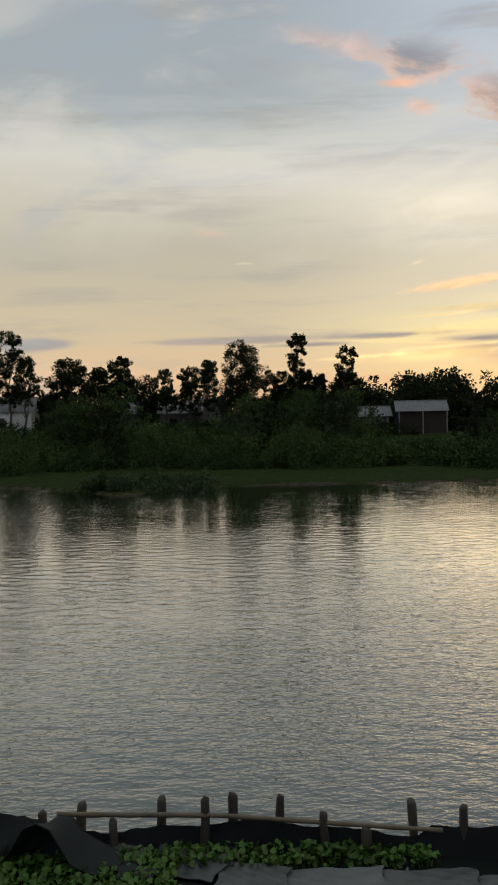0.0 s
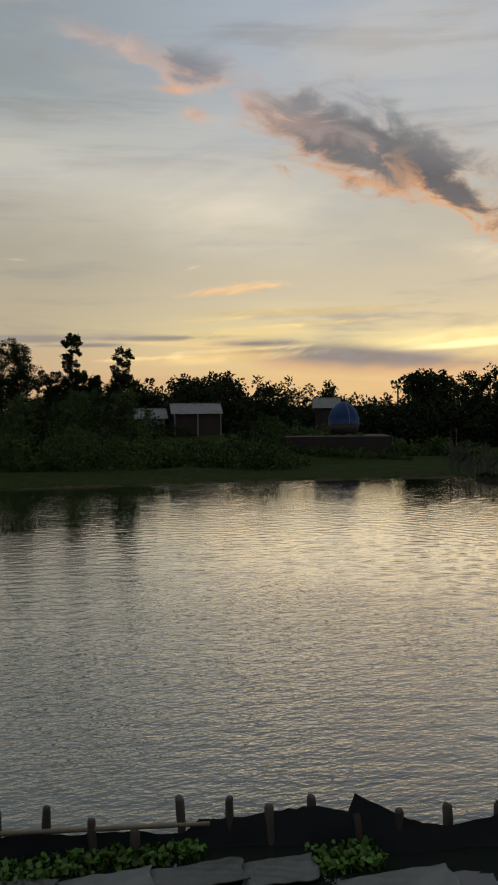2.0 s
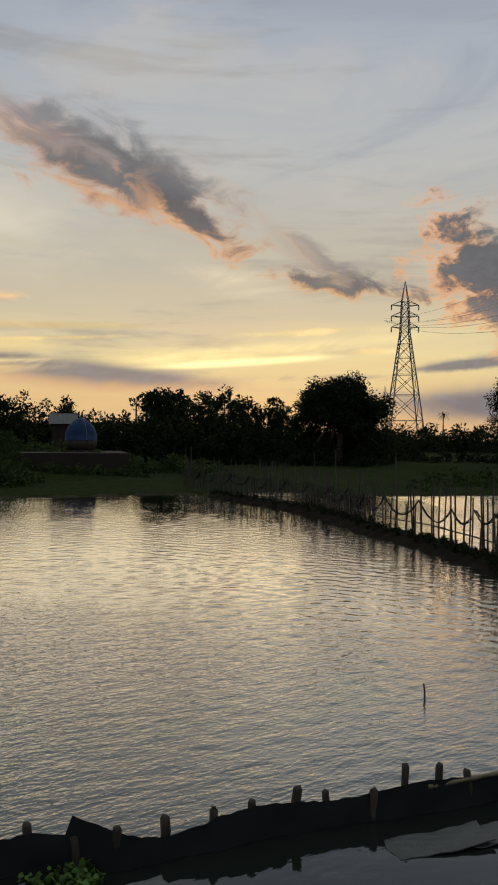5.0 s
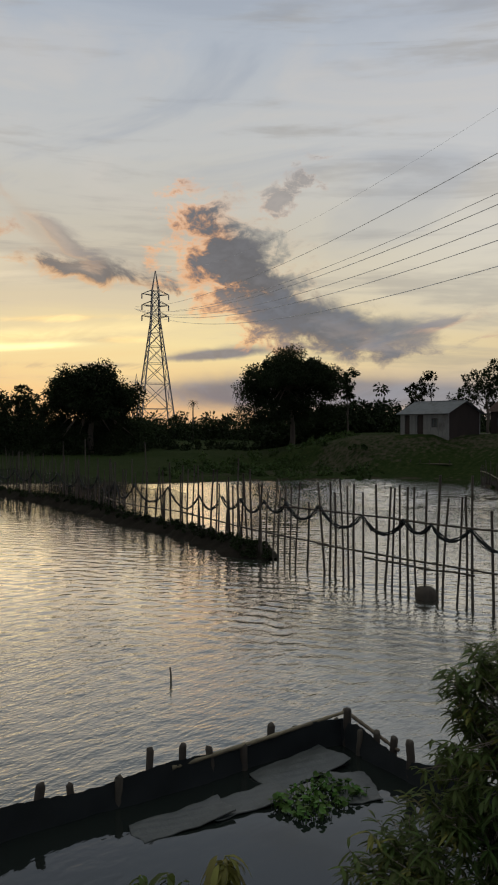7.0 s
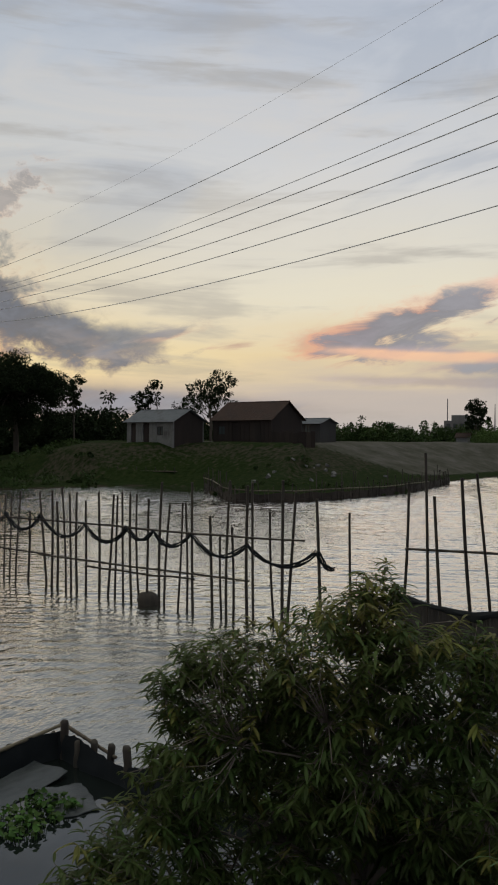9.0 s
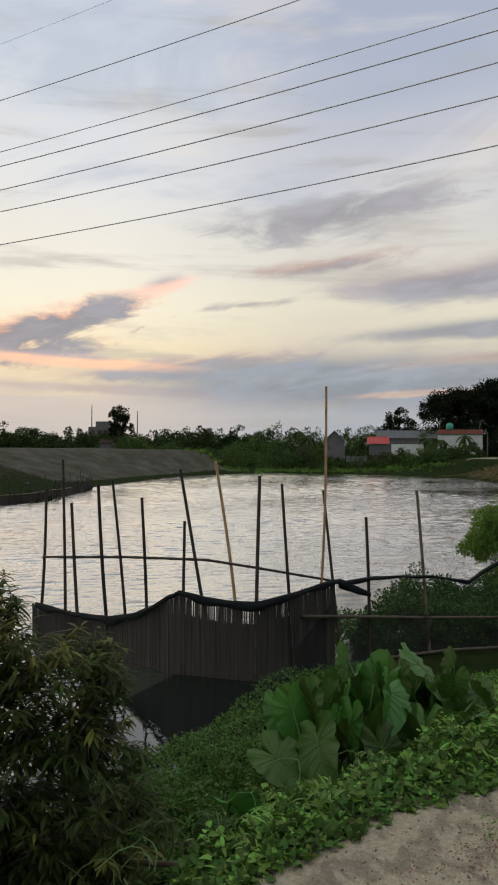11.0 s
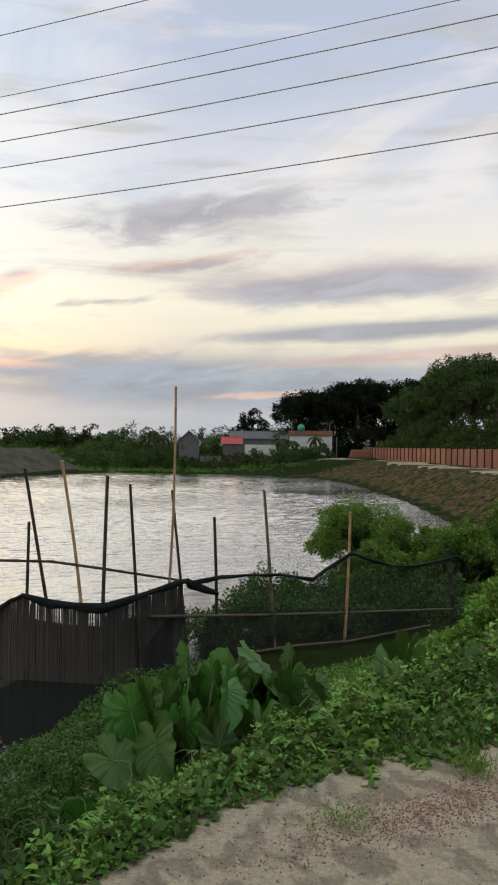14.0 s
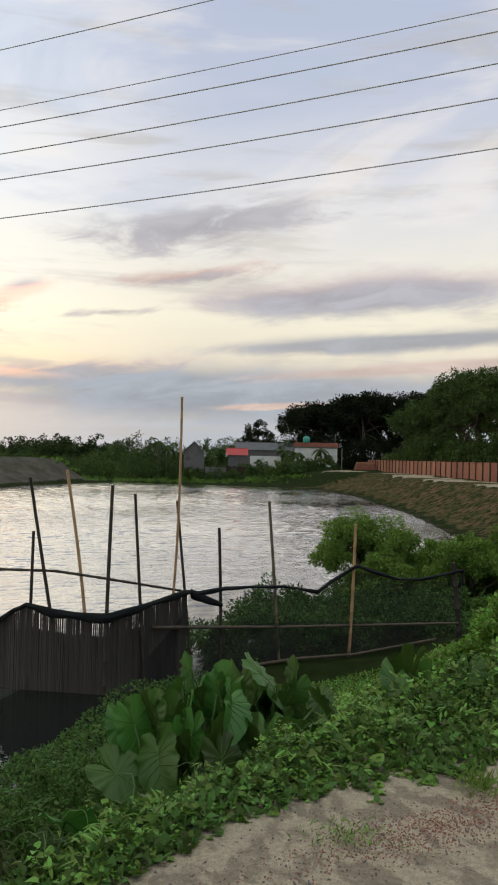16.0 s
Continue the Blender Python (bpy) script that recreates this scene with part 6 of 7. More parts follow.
def bush(label, x, y, wide, deep, high, leaves, leaf, mat, seed, clumps=34):
    """A rounded bush: stems from one foot, each ending in a ball of leaves, with dark gaps between the balls."""
    r2 = np.random.default_rng(seed)
    z = max(0.0, height_at(x, y))
    ob = thing("bush", label, "bush", at=(x, y, z))
    st = Mesh()
    P, D = [], []
    q, d = in_ball(r2, clumps, 1.0, 0.62)
    q[:, 2] = np.abs(q[:, 2]) * 0.9 + 0.06
    for c in q * np.array([wide / 2, deep / 2, high]) * 0.86:
        st.tube([(0, 0, -0.3), (c[0] * 0.45, c[1] * 0.45, c[2] * 0.55), tuple(c)], [0.035, 0.022, 0.008], 5)
        cr = r2.uniform(0.14, 0.26) * wide / 1.6
        k = int(leaves / clumps)
        sp, sd = in_ball(r2, max(6, k // 40), 0.8, 0.5)
        pick = r2.integers(0, len(sp), k)
        b, bd = in_ball(r2, k, 1.0, 0.1)
        p = c + (sp[pick] * 0.8 + b * 0.28) * cr
        p[:, 2] = np.maximum(p[:, 2], 0.02)
        P.append(p)
        D.append(sd[pick] * 0.6 + bd * 0.6 + np.array([0, 0, 0.2]))
    part("stems", st, M_BARK, ob, smooth=True)
    part("crown", leaf_mesh("crown", mat, np.concatenate(P), np.concatenate(D), leaf, leaf * 0.5, 0.25, seed), None, ob)
    return ob


bush("rounded light green bush at the water's edge", 23.3, -7.75, 4.0, 3.5, 2.6, 46000, 0.085, M_LEAF_BUSH, 45)
bush("lower green bush beside the rounded one", 22.2, -10.0, 2.8, 2.6, 1.75, 20000, 0.095, M_LEAF_BUSH, 48, 24)
bush("dense green shrub on the pond's bank", 20.6, -9.3, 3.2, 2.8, 2.0, 26000, 0.09, M_LEAF_BUSH, 49, 24)
bush("dense green shrub on the pond's bank", 21.0, -11.4, 3.6, 3.0, 2.3, 26000, 0.1, M_LEAF_BUSH, 50, 28)
bush("dark green shrub on the pond's bank", 20.9, -7.2, 2.6, 2.2, 1.35, 16000, 0.09, M_LEAF_BUSH, 53, 16)
slope_cover("weeds", "green weeds at the net's foot", lambda r: (r.uniform(8, 15.0), r.uniform(-7.0, -1.4)), 34000, 0.06, M_LEAF_BRIGHT, 46,
            lambda x, y, z: (0.03 + lumps(x * 1.1, y * 1.3, 0.15)) * np.clip((13.6 - x) / 2.5, 0.0, 1), 0.5)


foliage_bank("weeds", "dark tangled weeds in the shade under the mango tree", [(5.2 + 0.2 * i + 0.1 * (j % 2), 2.2 - 0.42 * j, max(0, height_at(5.2 + 0.2 * i, 2.2 - 0.42 * j)), 0.4, 0.45) for i in range(4) for j in range(4)], 16000, 0.07, M_LEAF_MANGO, "plant", 54, 0.5)


def runners(n, seed):
    """Thin curling tendrils over the creepers."""
    r2 = np.random.default_rng(seed)
    m = Mesh()
    while n:
        x, y = near_region(r2)
        z = height_at(x, y)
        if bank_edge(x, y) < 0.6 or x > 8:
            continue
        n -= 1
        z += 0.25
        a = r2.uniform(0, 6.28)
        L = r2.uniform(0.08, 0.22)
        P = [(x + L * s * math.cos(a + s), y + L * s * math.sin(a + s), z + L * (1.1 * s - 1.0 * s * s) + r2.normal(0, 0.01)) for s in np.linspace(0, 1.2, 7)]
        m.tube(P, 0.0024, 4, False)
    return m


tagged(part("tendrils", runners(170, 3), M_STALK), "thin pale green tendrils over the creepers", "plant", kind="stuff")


def rubble(n, cx, cy, rx, ry, turn, seed, size):
    r2 = np.random.default_rng(seed)
    m = Mesh()
    c, s = math.cos(radians(turn)), math.sin(radians(turn))
    for i in range(n):
        u, v = r2.normal(0, rx), r2.normal(0, ry)
        x, y = cx + u * c - v * s, cy + u * s + v * c
        if math.hypot(x - 0.3, y) < 1.2:
            continue
        z = height_at(x, y)
        a, b, d = r2.uniform(0.35, 1, 3) * size
        mt = Matrix.Translation((x, y, z + d * 0.3)) @ Euler(r2.uniform(0, 6, 3)).to_matrix().to_4x4()
        m.box(-a / 2, -b / 2, -d / 2, a / 2, b / 2, d / 2, mt)
        m.v[-1] += r2.normal(0, size * 0.08, m.v[-1].shape)
    return m


tagged(part("brick_rubble", rubble(2600, 3.93, -1.62, 0.46, 0.11, 112, 1, 0.0068), M_BRICKBIT), "strewn crumbs of red brick on the sandy road", "rubble", kind="stuff")
tagged(part("pebbles", rubble(700, 3.2, -1.1, 0.8, 0.8, 0, 2, 0.009), M_CONCRETE), "small grey pebbles on the sandy road", "pebbles", kind="stuff")
slope_cover("grass", "sparse grass growing on the sandy road", lambda r: (r.normal(3.86, 0.09), r.normal(-1.14, 0.09)), 300, 0.025, M_LEAF_BRIGHT, 51, lambda x, y, z: 0 * x + 0.03, 0.25, -0.4, "grass")
slope_cover("grass", "tuft of grass on the sandy road", lambda r: (r.normal(4.24, 0.06), r.normal(-1.93, 0.05)), 220, 0.06, M_LEAF_BUSH, 52, lambda x, y, z: 0 * x + 0.05, 0.12, -0.8, "grass")

# ---- power line ----
LINE_DIR = radians(212)
TOWER = (168.0, 182.0)


def tower_mesh(h, base_w, arm, r):
    """A lattice mast: four legs in two slopes, cross-bracing on each side, three pairs of arms and a peak."""
    legs, brace, arms = Mesh(), Mesh(), []
    prof = [(0.0, base_w / 2), (0.70, base_w * 0.115), (0.88, base_w * 0.085), (1.0, 0.05)]

    def half(f):
        return float(np.interp(f, [a for a, b in prof], [b for a, b in prof]))

    cor = [(1, 1), (-1, 1), (-1, -1), (1, -1)]
    for cx, cy in cor:
        legs.tube([(cx * half(f), cy * half(f), f * h) for f in (-0.01, 0.35, 0.70, 0.88, 1.0)], [r * 1.3, r * 1.2, r, r * 0.8, r * 0.5], 5)
    lv = [0.0, 0.18, 0.33, 0.45, 0.55, 0.63, 0.70, 0.74, 0.79, 0.84, 0.88]
    for a, b in zip(lv[:-1], lv[1:]):
        for (ax, ay), (bx, by) in zip(cor, cor[1:] + cor[:1]):
            wa, wb = half(a), half(b)
            brace.tube([(ax * wa, ay * wa, a * h), (bx * wb, by * wb, b * h)], r * 0.5, 4)
            brace.tube([(bx * wa, by * wa, a * h), (ax * wb, ay * wb, b * h)], r * 0.5, 4)
            brace.tube([(ax * wb, ay * wb, b * h), (bx * wb, by * wb, b * h)], r * 0.45, 4)
    for f in (0.725, 0.79, 0.855):
        for s in (-1, 1):
            w = half(f)
            m = Mesh()
            arms.append(m)
            for e in (-1, 1):
                m.tube([(s * w, e * w, f * h), (s * arm, 0, f * h + 0.3)], r * 0.6, 4)
                m.tube([(s * w, e * w, (f + 0.03) * h), (s * arm, 0, f * h + 0.3)], r * 0.5, 4)
            m.tube([(s * arm, 0, f * h + 0.3), (s * arm, 0, f * h - 1.2)], r * 1.1, 6)
    return legs, brace, arms


def pylon(x, y, h, base_w, arm, turn, r, label, z=0.6):
    ob = thing("pylon", label, "pylon", at=(x, y, z), turn=turn)
    legs, brace, arms = tower_mesh(h, base_w, arm, r)
    part("leg_frame", legs, M_STEEL, ob)
    part("bracing", brace, M_STEEL, ob)
    for m in arms:
        part("cross_arm", m, M_STEEL, ob)
    return ob


pylon(*TOWER, 48.5, 11.0, 3.9, -32, 0.17, "tall lattice steel pylon carrying power lines over the fields")
pylon(385, 436, 40, 7.5, 3.4, -32, 0.16, "distant lattice steel pylon of the same line")
pylon(560, 480, 27, 6, 3.2, -30, 0.2, "tiny far pylon above the tree line")
# side offset, then the height over the first pylon's foot as a + b s + c s^2 along the line
for off, a, b, c, rr in ((6.0, 38.51, -0.14159, 4.0904e-4, 0.03), (-6.0, 37.95, -0.11083, 3.3634e-4, 0.036), (6.0, 37.94, -0.16982, 4.5441e-4, 0.036), (6.0, 37.92, -0.18636, 4.9818e-4, 0.036),
                         (6.0, 37.97, -0.19688, 5.1342e-4, 0.036), (6.0, 37.96, -0.2151, 5.4972e-4, 0.036)):
    P = []
    for q in np.linspace(0, 420, 90):
        P.append((TOWER[0] + off * math.cos(LINE_DIR) + q * math.sin(LINE_DIR), TOWER[1] - off * math.sin(LINE_DIR) + q * math.cos(LINE_DIR), a + b * q + c * q * q))
    tagged(part("power_line", Mesh().tube(P, rr, 5), M_WIRE), "thin grey overhead power cable strung from the pylon", "cable", "power lines")
P = [(TOWER[0] + q * math.sin(LINE_DIR), TOWER[1] + q * math.cos(LINE_DIR), 48.9 - 0.1836 * q + 5.6e-4 * q * q) for q in np.linspace(0, 420, 90)]
tagged(part("power_line", Mesh().tube(P, 0.011, 5), M_WIRE), "thinnest earth cable above the power lines", "cable", "power lines")


# ---- buildings ----
def corrugated(l, w, pitch=0.16, amp=0.02, thick=0.012):
    """A ribbed metal sheet, ribs down its width."""
    n = max(6, int(l / pitch * 4))
    g = [[(l * i / n, w * j, amp * math.sin(2 * math.pi * i / 4)) for i in range(n + 1)] for j in (0, 0.5, 1)]
    g = np.array(g)
    m = Mesh().sheet(g)
    m.sheet(g[:, ::-1] - np.array([0, 0, thick]))
    return m


def holed_wall(l, t, h, cuts):
    """One wall along +x with openings through it, its blocks welded together."""
    xs = sorted({0.0, l, *[a for a, b, z0, z1 in cuts], *[b for a, b, z0, z1 in cuts]})
    zs = sorted({-0.4, h, *[max(-0.4, z0 - (0.4 if z0 < 0.05 else 0)) for a, b, z0, z1 in cuts], *[z1 for a, b, z0, z1 in cuts]})
    verts, index, count, order = [], {}, {}, []
    for xa, xb in zip(xs[:-1], xs[1:]):
        for za, zb in zip(zs[:-1], zs[1:]):
            xm, zm = (xa + xb) / 2, (za + zb) / 2
            if any(a < xm < b and (z0 if z0 > 0.05 else -1) < zm < z1 for a, b, z0, z1 in cuts):
                continue
            ids = []
            for p in [(x, y, z) for z in (za, zb) for y in (0, t) for x in (xa, xb)]:
                if p not in index:
                    index[p] = len(verts)
                    verts.append(p)
                ids.append(index[p])
            for q in ((0, 2, 3, 1), (4, 5, 7, 6), (0, 1, 5, 4), (2, 6, 7, 3), (0, 4, 6, 2), (1, 3, 7, 5)):
                face = tuple(ids[k] for k in q)
                key = tuple(sorted(face))
                count[key] = count.get(key, 0) + 1
                order.append(face)
    return Mesh().add(verts, [q for q in order if count[tuple(sorted(q))] == 1])


def gable_house(name, label, corner, heading, l, w, eave, ridge, wall_mat, roof_mat, doors=(), windows=(), gable_mat=None, posts=0, ribs=False, over=0.3):
    """A house on a local frame: its front wall along +x from the corner, depth along +y. doors and windows: (x, width, z0, z1) in the front wall."""
    ob = thing(name, label, "house", at=corner, turn=heading)
    t = 0.12
    cuts = sorted([(x, x + ww, z0, z1) for x, ww, z0, z1 in list(doors) + list(windows)])
    m = holed_wall(l, t, eave, cuts)
    part("wall", m, wall_mat, ob)
    if ribs:
        rib = Mesh().box(0, -0.028, 0, 0.045, -0.003, eave - 0.02).data("batten", wall_mat)
        for i in range(int(l / 0.45) + 1):
            xx = min(l - 0.05, i * 0.45)
            if not any(a - 0.06 < xx < b + 0.02 for a, b, z0, z1 in cuts):
                part("batten", rib, None, ob).location.x = xx
    part("wall", Mesh().box(0, w - t, -0.4, l, w, eave), wall_mat, ob)
    for x0 in (0, l - t):
        g = Mesh()
        g.add([(x0 + dx, yy, zz) for dx in (0, t) for yy, zz in ((t, -0.4), (w - t, -0.4), (w - t, eave), (w / 2, ridge - 0.06), (t, eave))],
              [(4, 3, 2, 1, 0), (5, 6, 7, 8, 9), (0, 1, 6, 5), (1, 2, 7, 6), (2, 3, 8, 7), (3, 4, 9, 8), (4, 0, 5, 9)])
        part("wall", g, gable_mat or wall_mat, ob)
    rise = ridge - eave
    half = w / 2 + over
    sl = math.hypot(w / 2, rise)
    ang = math.degrees(math.atan2(rise, w / 2))
    slope = sl * half / (w / 2)
    for s in (0, 1):
        r = part("roof", corrugated(l + 2 * over, slope + 0.02), roof_mat, ob)
        drop = over * rise / (w / 2)
        r.matrix_basis = pose(-over, -over, eave - drop + 0.03, ang) if s == 0 else pose(l + over, w + over, eave - drop + 0.03, ang, 0, 180)
    part("ridge_cap", Mesh().tube([(-over, w / 2, ridge + 0.03), (l + over, w / 2, ridge + 0.03)], 0.06, 6), roof_mat, ob)
    for x, ww, z0, z1 in doors:
        part("door", Mesh().box(x + 0.02, 0.05, 0.0, x + ww - 0.02, 0.09, z1 - 0.02), M_WOODWALL, ob, "dark plank door")
    for x, ww, z0, z1 in windows:
        wn = part("window", Mesh().box(x, 0.03, z0, x + ww, 0.06, z0 + 0.05).box(x, 0.03, z1 - 0.05, x + ww, 0.06, z1).box(x, 0.03, z0, x + 0.05, 0.06, z1).box(x + ww - 0.05, 0.03, z0, x + ww, 0.06, z1).box(x + ww / 2 - 0.02, 0.03, z0, x + ww / 2 + 0.02, 0.06, z1), M_WOODWALL, ob, "dark window")
        part("pane", Mesh().box(x + 0.05, 0.065, z0 + 0.05, x + ww - 0.05, 0.075, z1 - 0.05), M_GLASSWIN, wn)
    for i in range(posts):
        px = l * i / max(1, posts - 1)
        part("post", Mesh().tube([(px, -0.9, -0.3), (px, -0.9, eave - 0.1)], 0.06, 6), M_CONCRETE, ob)
    return ob


gable_house("shed", "long low shed with pale patched tin walls and a grey roof", (65.0, 39.0, 3.12), -106, 5.6, 3.8, 1.95, 2.9, M_TIN_PALE, M_TIN_GREY, doors=((2.0, 0.75, 0, 1.75), (0.5, 0.6, 0, 1.75)), windows=((3.7, 0.7, 0.7, 1.45),), gable_mat=M_WOODWALL, ribs=True)
gable_house("shed", "dark timber shed with a rusty corrugated tin roof", (70.2, 33.1, 3.2), -106, 6.6, 4.6, 2.15, 3.65, M_WOODWALL, M_TIN_RUST, doors=((2.2, 0.9, 0, 1.8), (4.2, 0.8, 0, 1.8)), windows=((0.6, 0.8, 0.7, 1.5),), ribs=True)
lean = thing("lean_to", "low brown woven fence beside the dark shed", "fence", at=(67.6, 26.4, 3.15), turn=-100)
for i in range(10):
    part("panel", Mesh().box(i * 0.42, 0, -0.3, i * 0.42 + 0.40, 0.05, 1.05 - 0.05 * (i % 3)), M_WOODWALL, lean)
gable_house("house", "distant grey house behind the dark sheds", (85.0, 30.4, 3.2), -106, 3.0, 3.0, 2.0, 2.5, M_GREYWALL, M_TIN_GREY, windows=((1.0, 0.8, 1.0, 1.9),))
gable_house("house", "grey tin-roofed house with a blue gable behind the hedge", (13.9, 79.3, 2.6), -6, 4.3, 3.4, 2.1, 2.95, M_WOODWALL, M_TIN_GREY, doors=((1.2, 0.8, 0, 1.9),), gable_mat=M_BLUE, posts=3)
gable_house("house", "white walled house with a pale tin roof among bushes", (-28.0, 84.5, 2.8), 4, 6.4, 5.0, 2.5, 3.9, M_WHITE, M_TIN_GREY, windows=((3.0, 0.8, 0.9, 1.8),))
gable_house("house", "low house with a pale tin roof among trees", (-9.2, 88.5, 2.4), 2, 4.2, 4.0, 2.6, 3.75, M_TIN_PALE, M_TIN_GREY, doors=((1.0, 0.8, 0, 1.9),))
gable_house("house", "grey gabled house among trees", (-2.3, 90.5, 2.2), 118, 4.2, 3.4, 2.5, 4.1, M_TIN_PALE, M_TIN_GREY)
gable_house("house", "small low tin-roofed house among trees", (-13.8, 89.0, 2.4), 0, 2.6, 3.4, 2.6, 3.65, M_CONCRETE, M_TIN_GREY)
gable_house("house", "dim shack beside the blue-gabled house", (10.6, 80.5, 2.4), -3, 2.6, 3.0, 1.9, 2.7, M_TIN_PALE, M_TIN_GREY)
gable_house("house", "small grey roofed house behind the tarpaulin heap", (29.4, 83.5, 2.4), -20, 2.3, 2.4, 2.9, 3.75, M_WOODWALL, M_TIN_GREY)


def tarp_heap():
    """A rounded heap under a taut tarpaulin with seams and a tied foot."""
    ob = thing("haystack", "domed haystack covered with a blue tarpaulin", "haystack", at=(30.6, 78.6, 2.55))
    rings = [(0.0, 1.35), (0.5, 1.55), (0.95, 1.6), (1.0, 1.5), (1.6, 1.48), (2.2, 1.25), (2.7, 0.85), (3.0, 0.4), (3.1, 0.05)]
    n = 16
    g = [[(r * math.cos(2 * math.pi * j / n) * (1 + 0.04 * math.sin(j * 3.1)), r * math.sin(2 * math.pi * j / n), z) for j in range(n + 1)] for z, r in rings[2:]]
    part("tarpaulin", Mesh().sheet(g), M_BLUE, ob, smooth=True)
    part("hay", Mesh().tube([(0, 0, z) for z, r in rings[:3]], [r * 0.97 for z, r in rings[:3]], 16), M_STAKE, ob, "dark hay at the foot", True)
    for a in range(0, n, 4):
        part("rope", Mesh().tube([(1.02 * r * math.cos(2 * math.pi * a / n), 1.02 * r * math.sin(2 * math.pi * a / n), z + 0.01) for z, r in rings[2:]], 0.02, 5), M_STEEL, ob)
    return ob


tarp_heap()
plat = Mesh().box(0, 0, -1.6, 9.6, 15, 0.62)
tagged(part("retaining_wall", plat, M_WOODWALL), "low grey concrete platform wall above the grassy shore", "wall", kind="structure").matrix_basis = pose(22.6, 73.0, 1.75, 0, 0, -21)

# the far end of the pond: hut, fences, white building
gable_house("hut", "small grey tin hut standing on stilts at the pond's end", (121.8, -15.2, 2.2), -8, 3.2, 2.9, 2.2, 3.55, M_TIN_PALE, M_TIN_GREY, windows=((0.8, 0.6, 1.0, 1.7),))
for x0, y0, l, n, mt, lab in ((120.9, -15.3, 3.0, 10, M_TIN_PALE, "grey tin sheet fence by the hut"), (120.6, -18.4, 2.6, 9, M_TIN_RUST, "rusty tin sheet fence by the hut"), (121.9, -12.0, 1.6, 5, M_TIN_RUST, "rusty tin skirt below the hut")):
    fz = thing("tin_fence", lab, "fence", at=(x0, y0, height_at(x0, y0)), turn=-98)
    for i in range(n):
        part("panel", Mesh().box(l * i / n, 0, -0.3, l * (i + 1) / n - 0.03, 0.04, 1.75 - 0.08 * (i % 3)), mt, fz)
gable_house("house", "low house with a bright red tin roof", (131.5, -20.2, 2.2), -99, 2.8, 3.2, 1.9, 2.8, M_TIN_PALE, M_TIN_RED)
gable_house("house", "long low house with a pale tin roof", (137.0, -22.5, 2.2), -100, 9.0, 4.5, 2.8, 3.9, M_CONCRETE, M_TIN_GREY)


def flat_building():
    ob = thing("building", "single-storey white building with a green band and red roof edge", "building", at=(129.0, -30.2, 2.3), turn=-104)
    m = Mesh().box(0, 0, -0.5, 6.6, 0.2, 3.0)
    part("wall", m, M_WHITE, ob)
    part("wall", Mesh().box(0, 5, -0.5, 6.6, 5.2, 3.0), M_WHITE, ob)
    for x in (0, 6.4):
        part("wall", Mesh().box(x, 0.2, -0.5, x + 0.2, 5, 3.0), M_WHITE, ob)
    part("band", Mesh().box(-0.06, -0.06, 3.0, 6.66, 5.26, 3.16), M_GREENPLASTIC, ob, "green painted band")
    part("roof", Mesh().box(-0.2, -0.2, 3.16, 6.8, 5.4, 3.3).box(-0.1, -0.1, 3.3, 6.7, 0.1, 3.85), M_BRICKWALL, ob, "red-brown roof edge")
    part("window", Mesh().box(4.6, -0.03, 0.9, 5.6, 0.0, 2.0), M_GLASSWIN, ob, "dark window")
    part("post", Mesh().tube([(7.3, -0.4, -0.5), (7.3, -0.4, 2.9)], 0.09, 6), M_CONCRETE, ob)
    for x in (0.3, 6.2):
        part("rod", Mesh().tube([(x, 0.2, 3.85), (x + 0.05, 0.2, 5.3)], 0.04, 5), M_STEEL, ob)
    return ob


flat_building()
tank = thing("water_tank", "round green plastic water tank on the roof", "water tank", at=(128.8, -32.0, 6.12))
part("body", Mesh().tube([(0, 0, 0), (0, 0, 0.1), (0, 0, 0.75), (0, 0, 0.95)], [0.5, 0.55, 0.55, 0.3], 14), M_GREENPLASTIC, tank, smooth=True)
part("lid", Mesh().tube([(0, 0, 0.95), (0, 0, 1.05)], [0.2, 0.18], 10), M_GREENPLASTIC, tank)
ww = thing("compound_wall", "white-washed garden wall with stains", "wall", at=(129.0, -23.2, 2.4), turn=-100)
for i in range(3):
    part("panel", Mesh().box(i * 2.1, 0, -0.8, i * 2.1 + 2.08, 0.18, 1.5), M_WHITE, ww)

# brick wall along the road
WALL_A, WALL_B = Vector((44.0, -30.6)), Vector((126.0, -41.5))
wl = (WALL_B - WALL_A).length
wang = math.degrees(math.atan2(WALL_B.y - WALL_A.y, WALL_B.x - WALL_A.x))
bw = tagged(thing("wall_road", "", "wall", kind="structure", at=(WALL_A.x, WALL_A.y, 2.12), turn=wang), "long red brick wall with dark piers along the road")
rng = np.random.default_rng(77)
panel_me = [Mesh().box(0.1, 0, -0.3, 1.9, 0.14, 1.52 + h).data("panel", M_BRICKWALL) for h in (0, 0.015)]
pier_me = Mesh().box(-0.1, -0.06, -0.3, 0.1, 0.2, 1.6).box(-0.13, -0.09, 1.6, 0.13, 0.23, 1.66).data("pier", M_WOODWALL)
i = 0
while i * 2.0 < wl:
    p = part("panel", panel_me[i % 2], None, bw)
    p.location.x = i * 2.0
    q = part("pier", pier_me, None, bw)
    q.location.x = i * 2.0
    i += 1
part("coping", Mesh().box(-0.1, -0.04, 1.525, wl, 0.18, 1.575), M_BRICKWALL, bw)
bp = thing("brick_stack", "stacked red bricks at the road's far end", "bricks", at=(121, -37.5, 2.15), turn=-100)
for i in range(4):
    part("course", Mesh().box(0.1 * i, 0, 0.3 * i, 3.2 - 0.15 * i, 1.2, 0.3 * i + 0.29), M_BRICKWALL, bp)

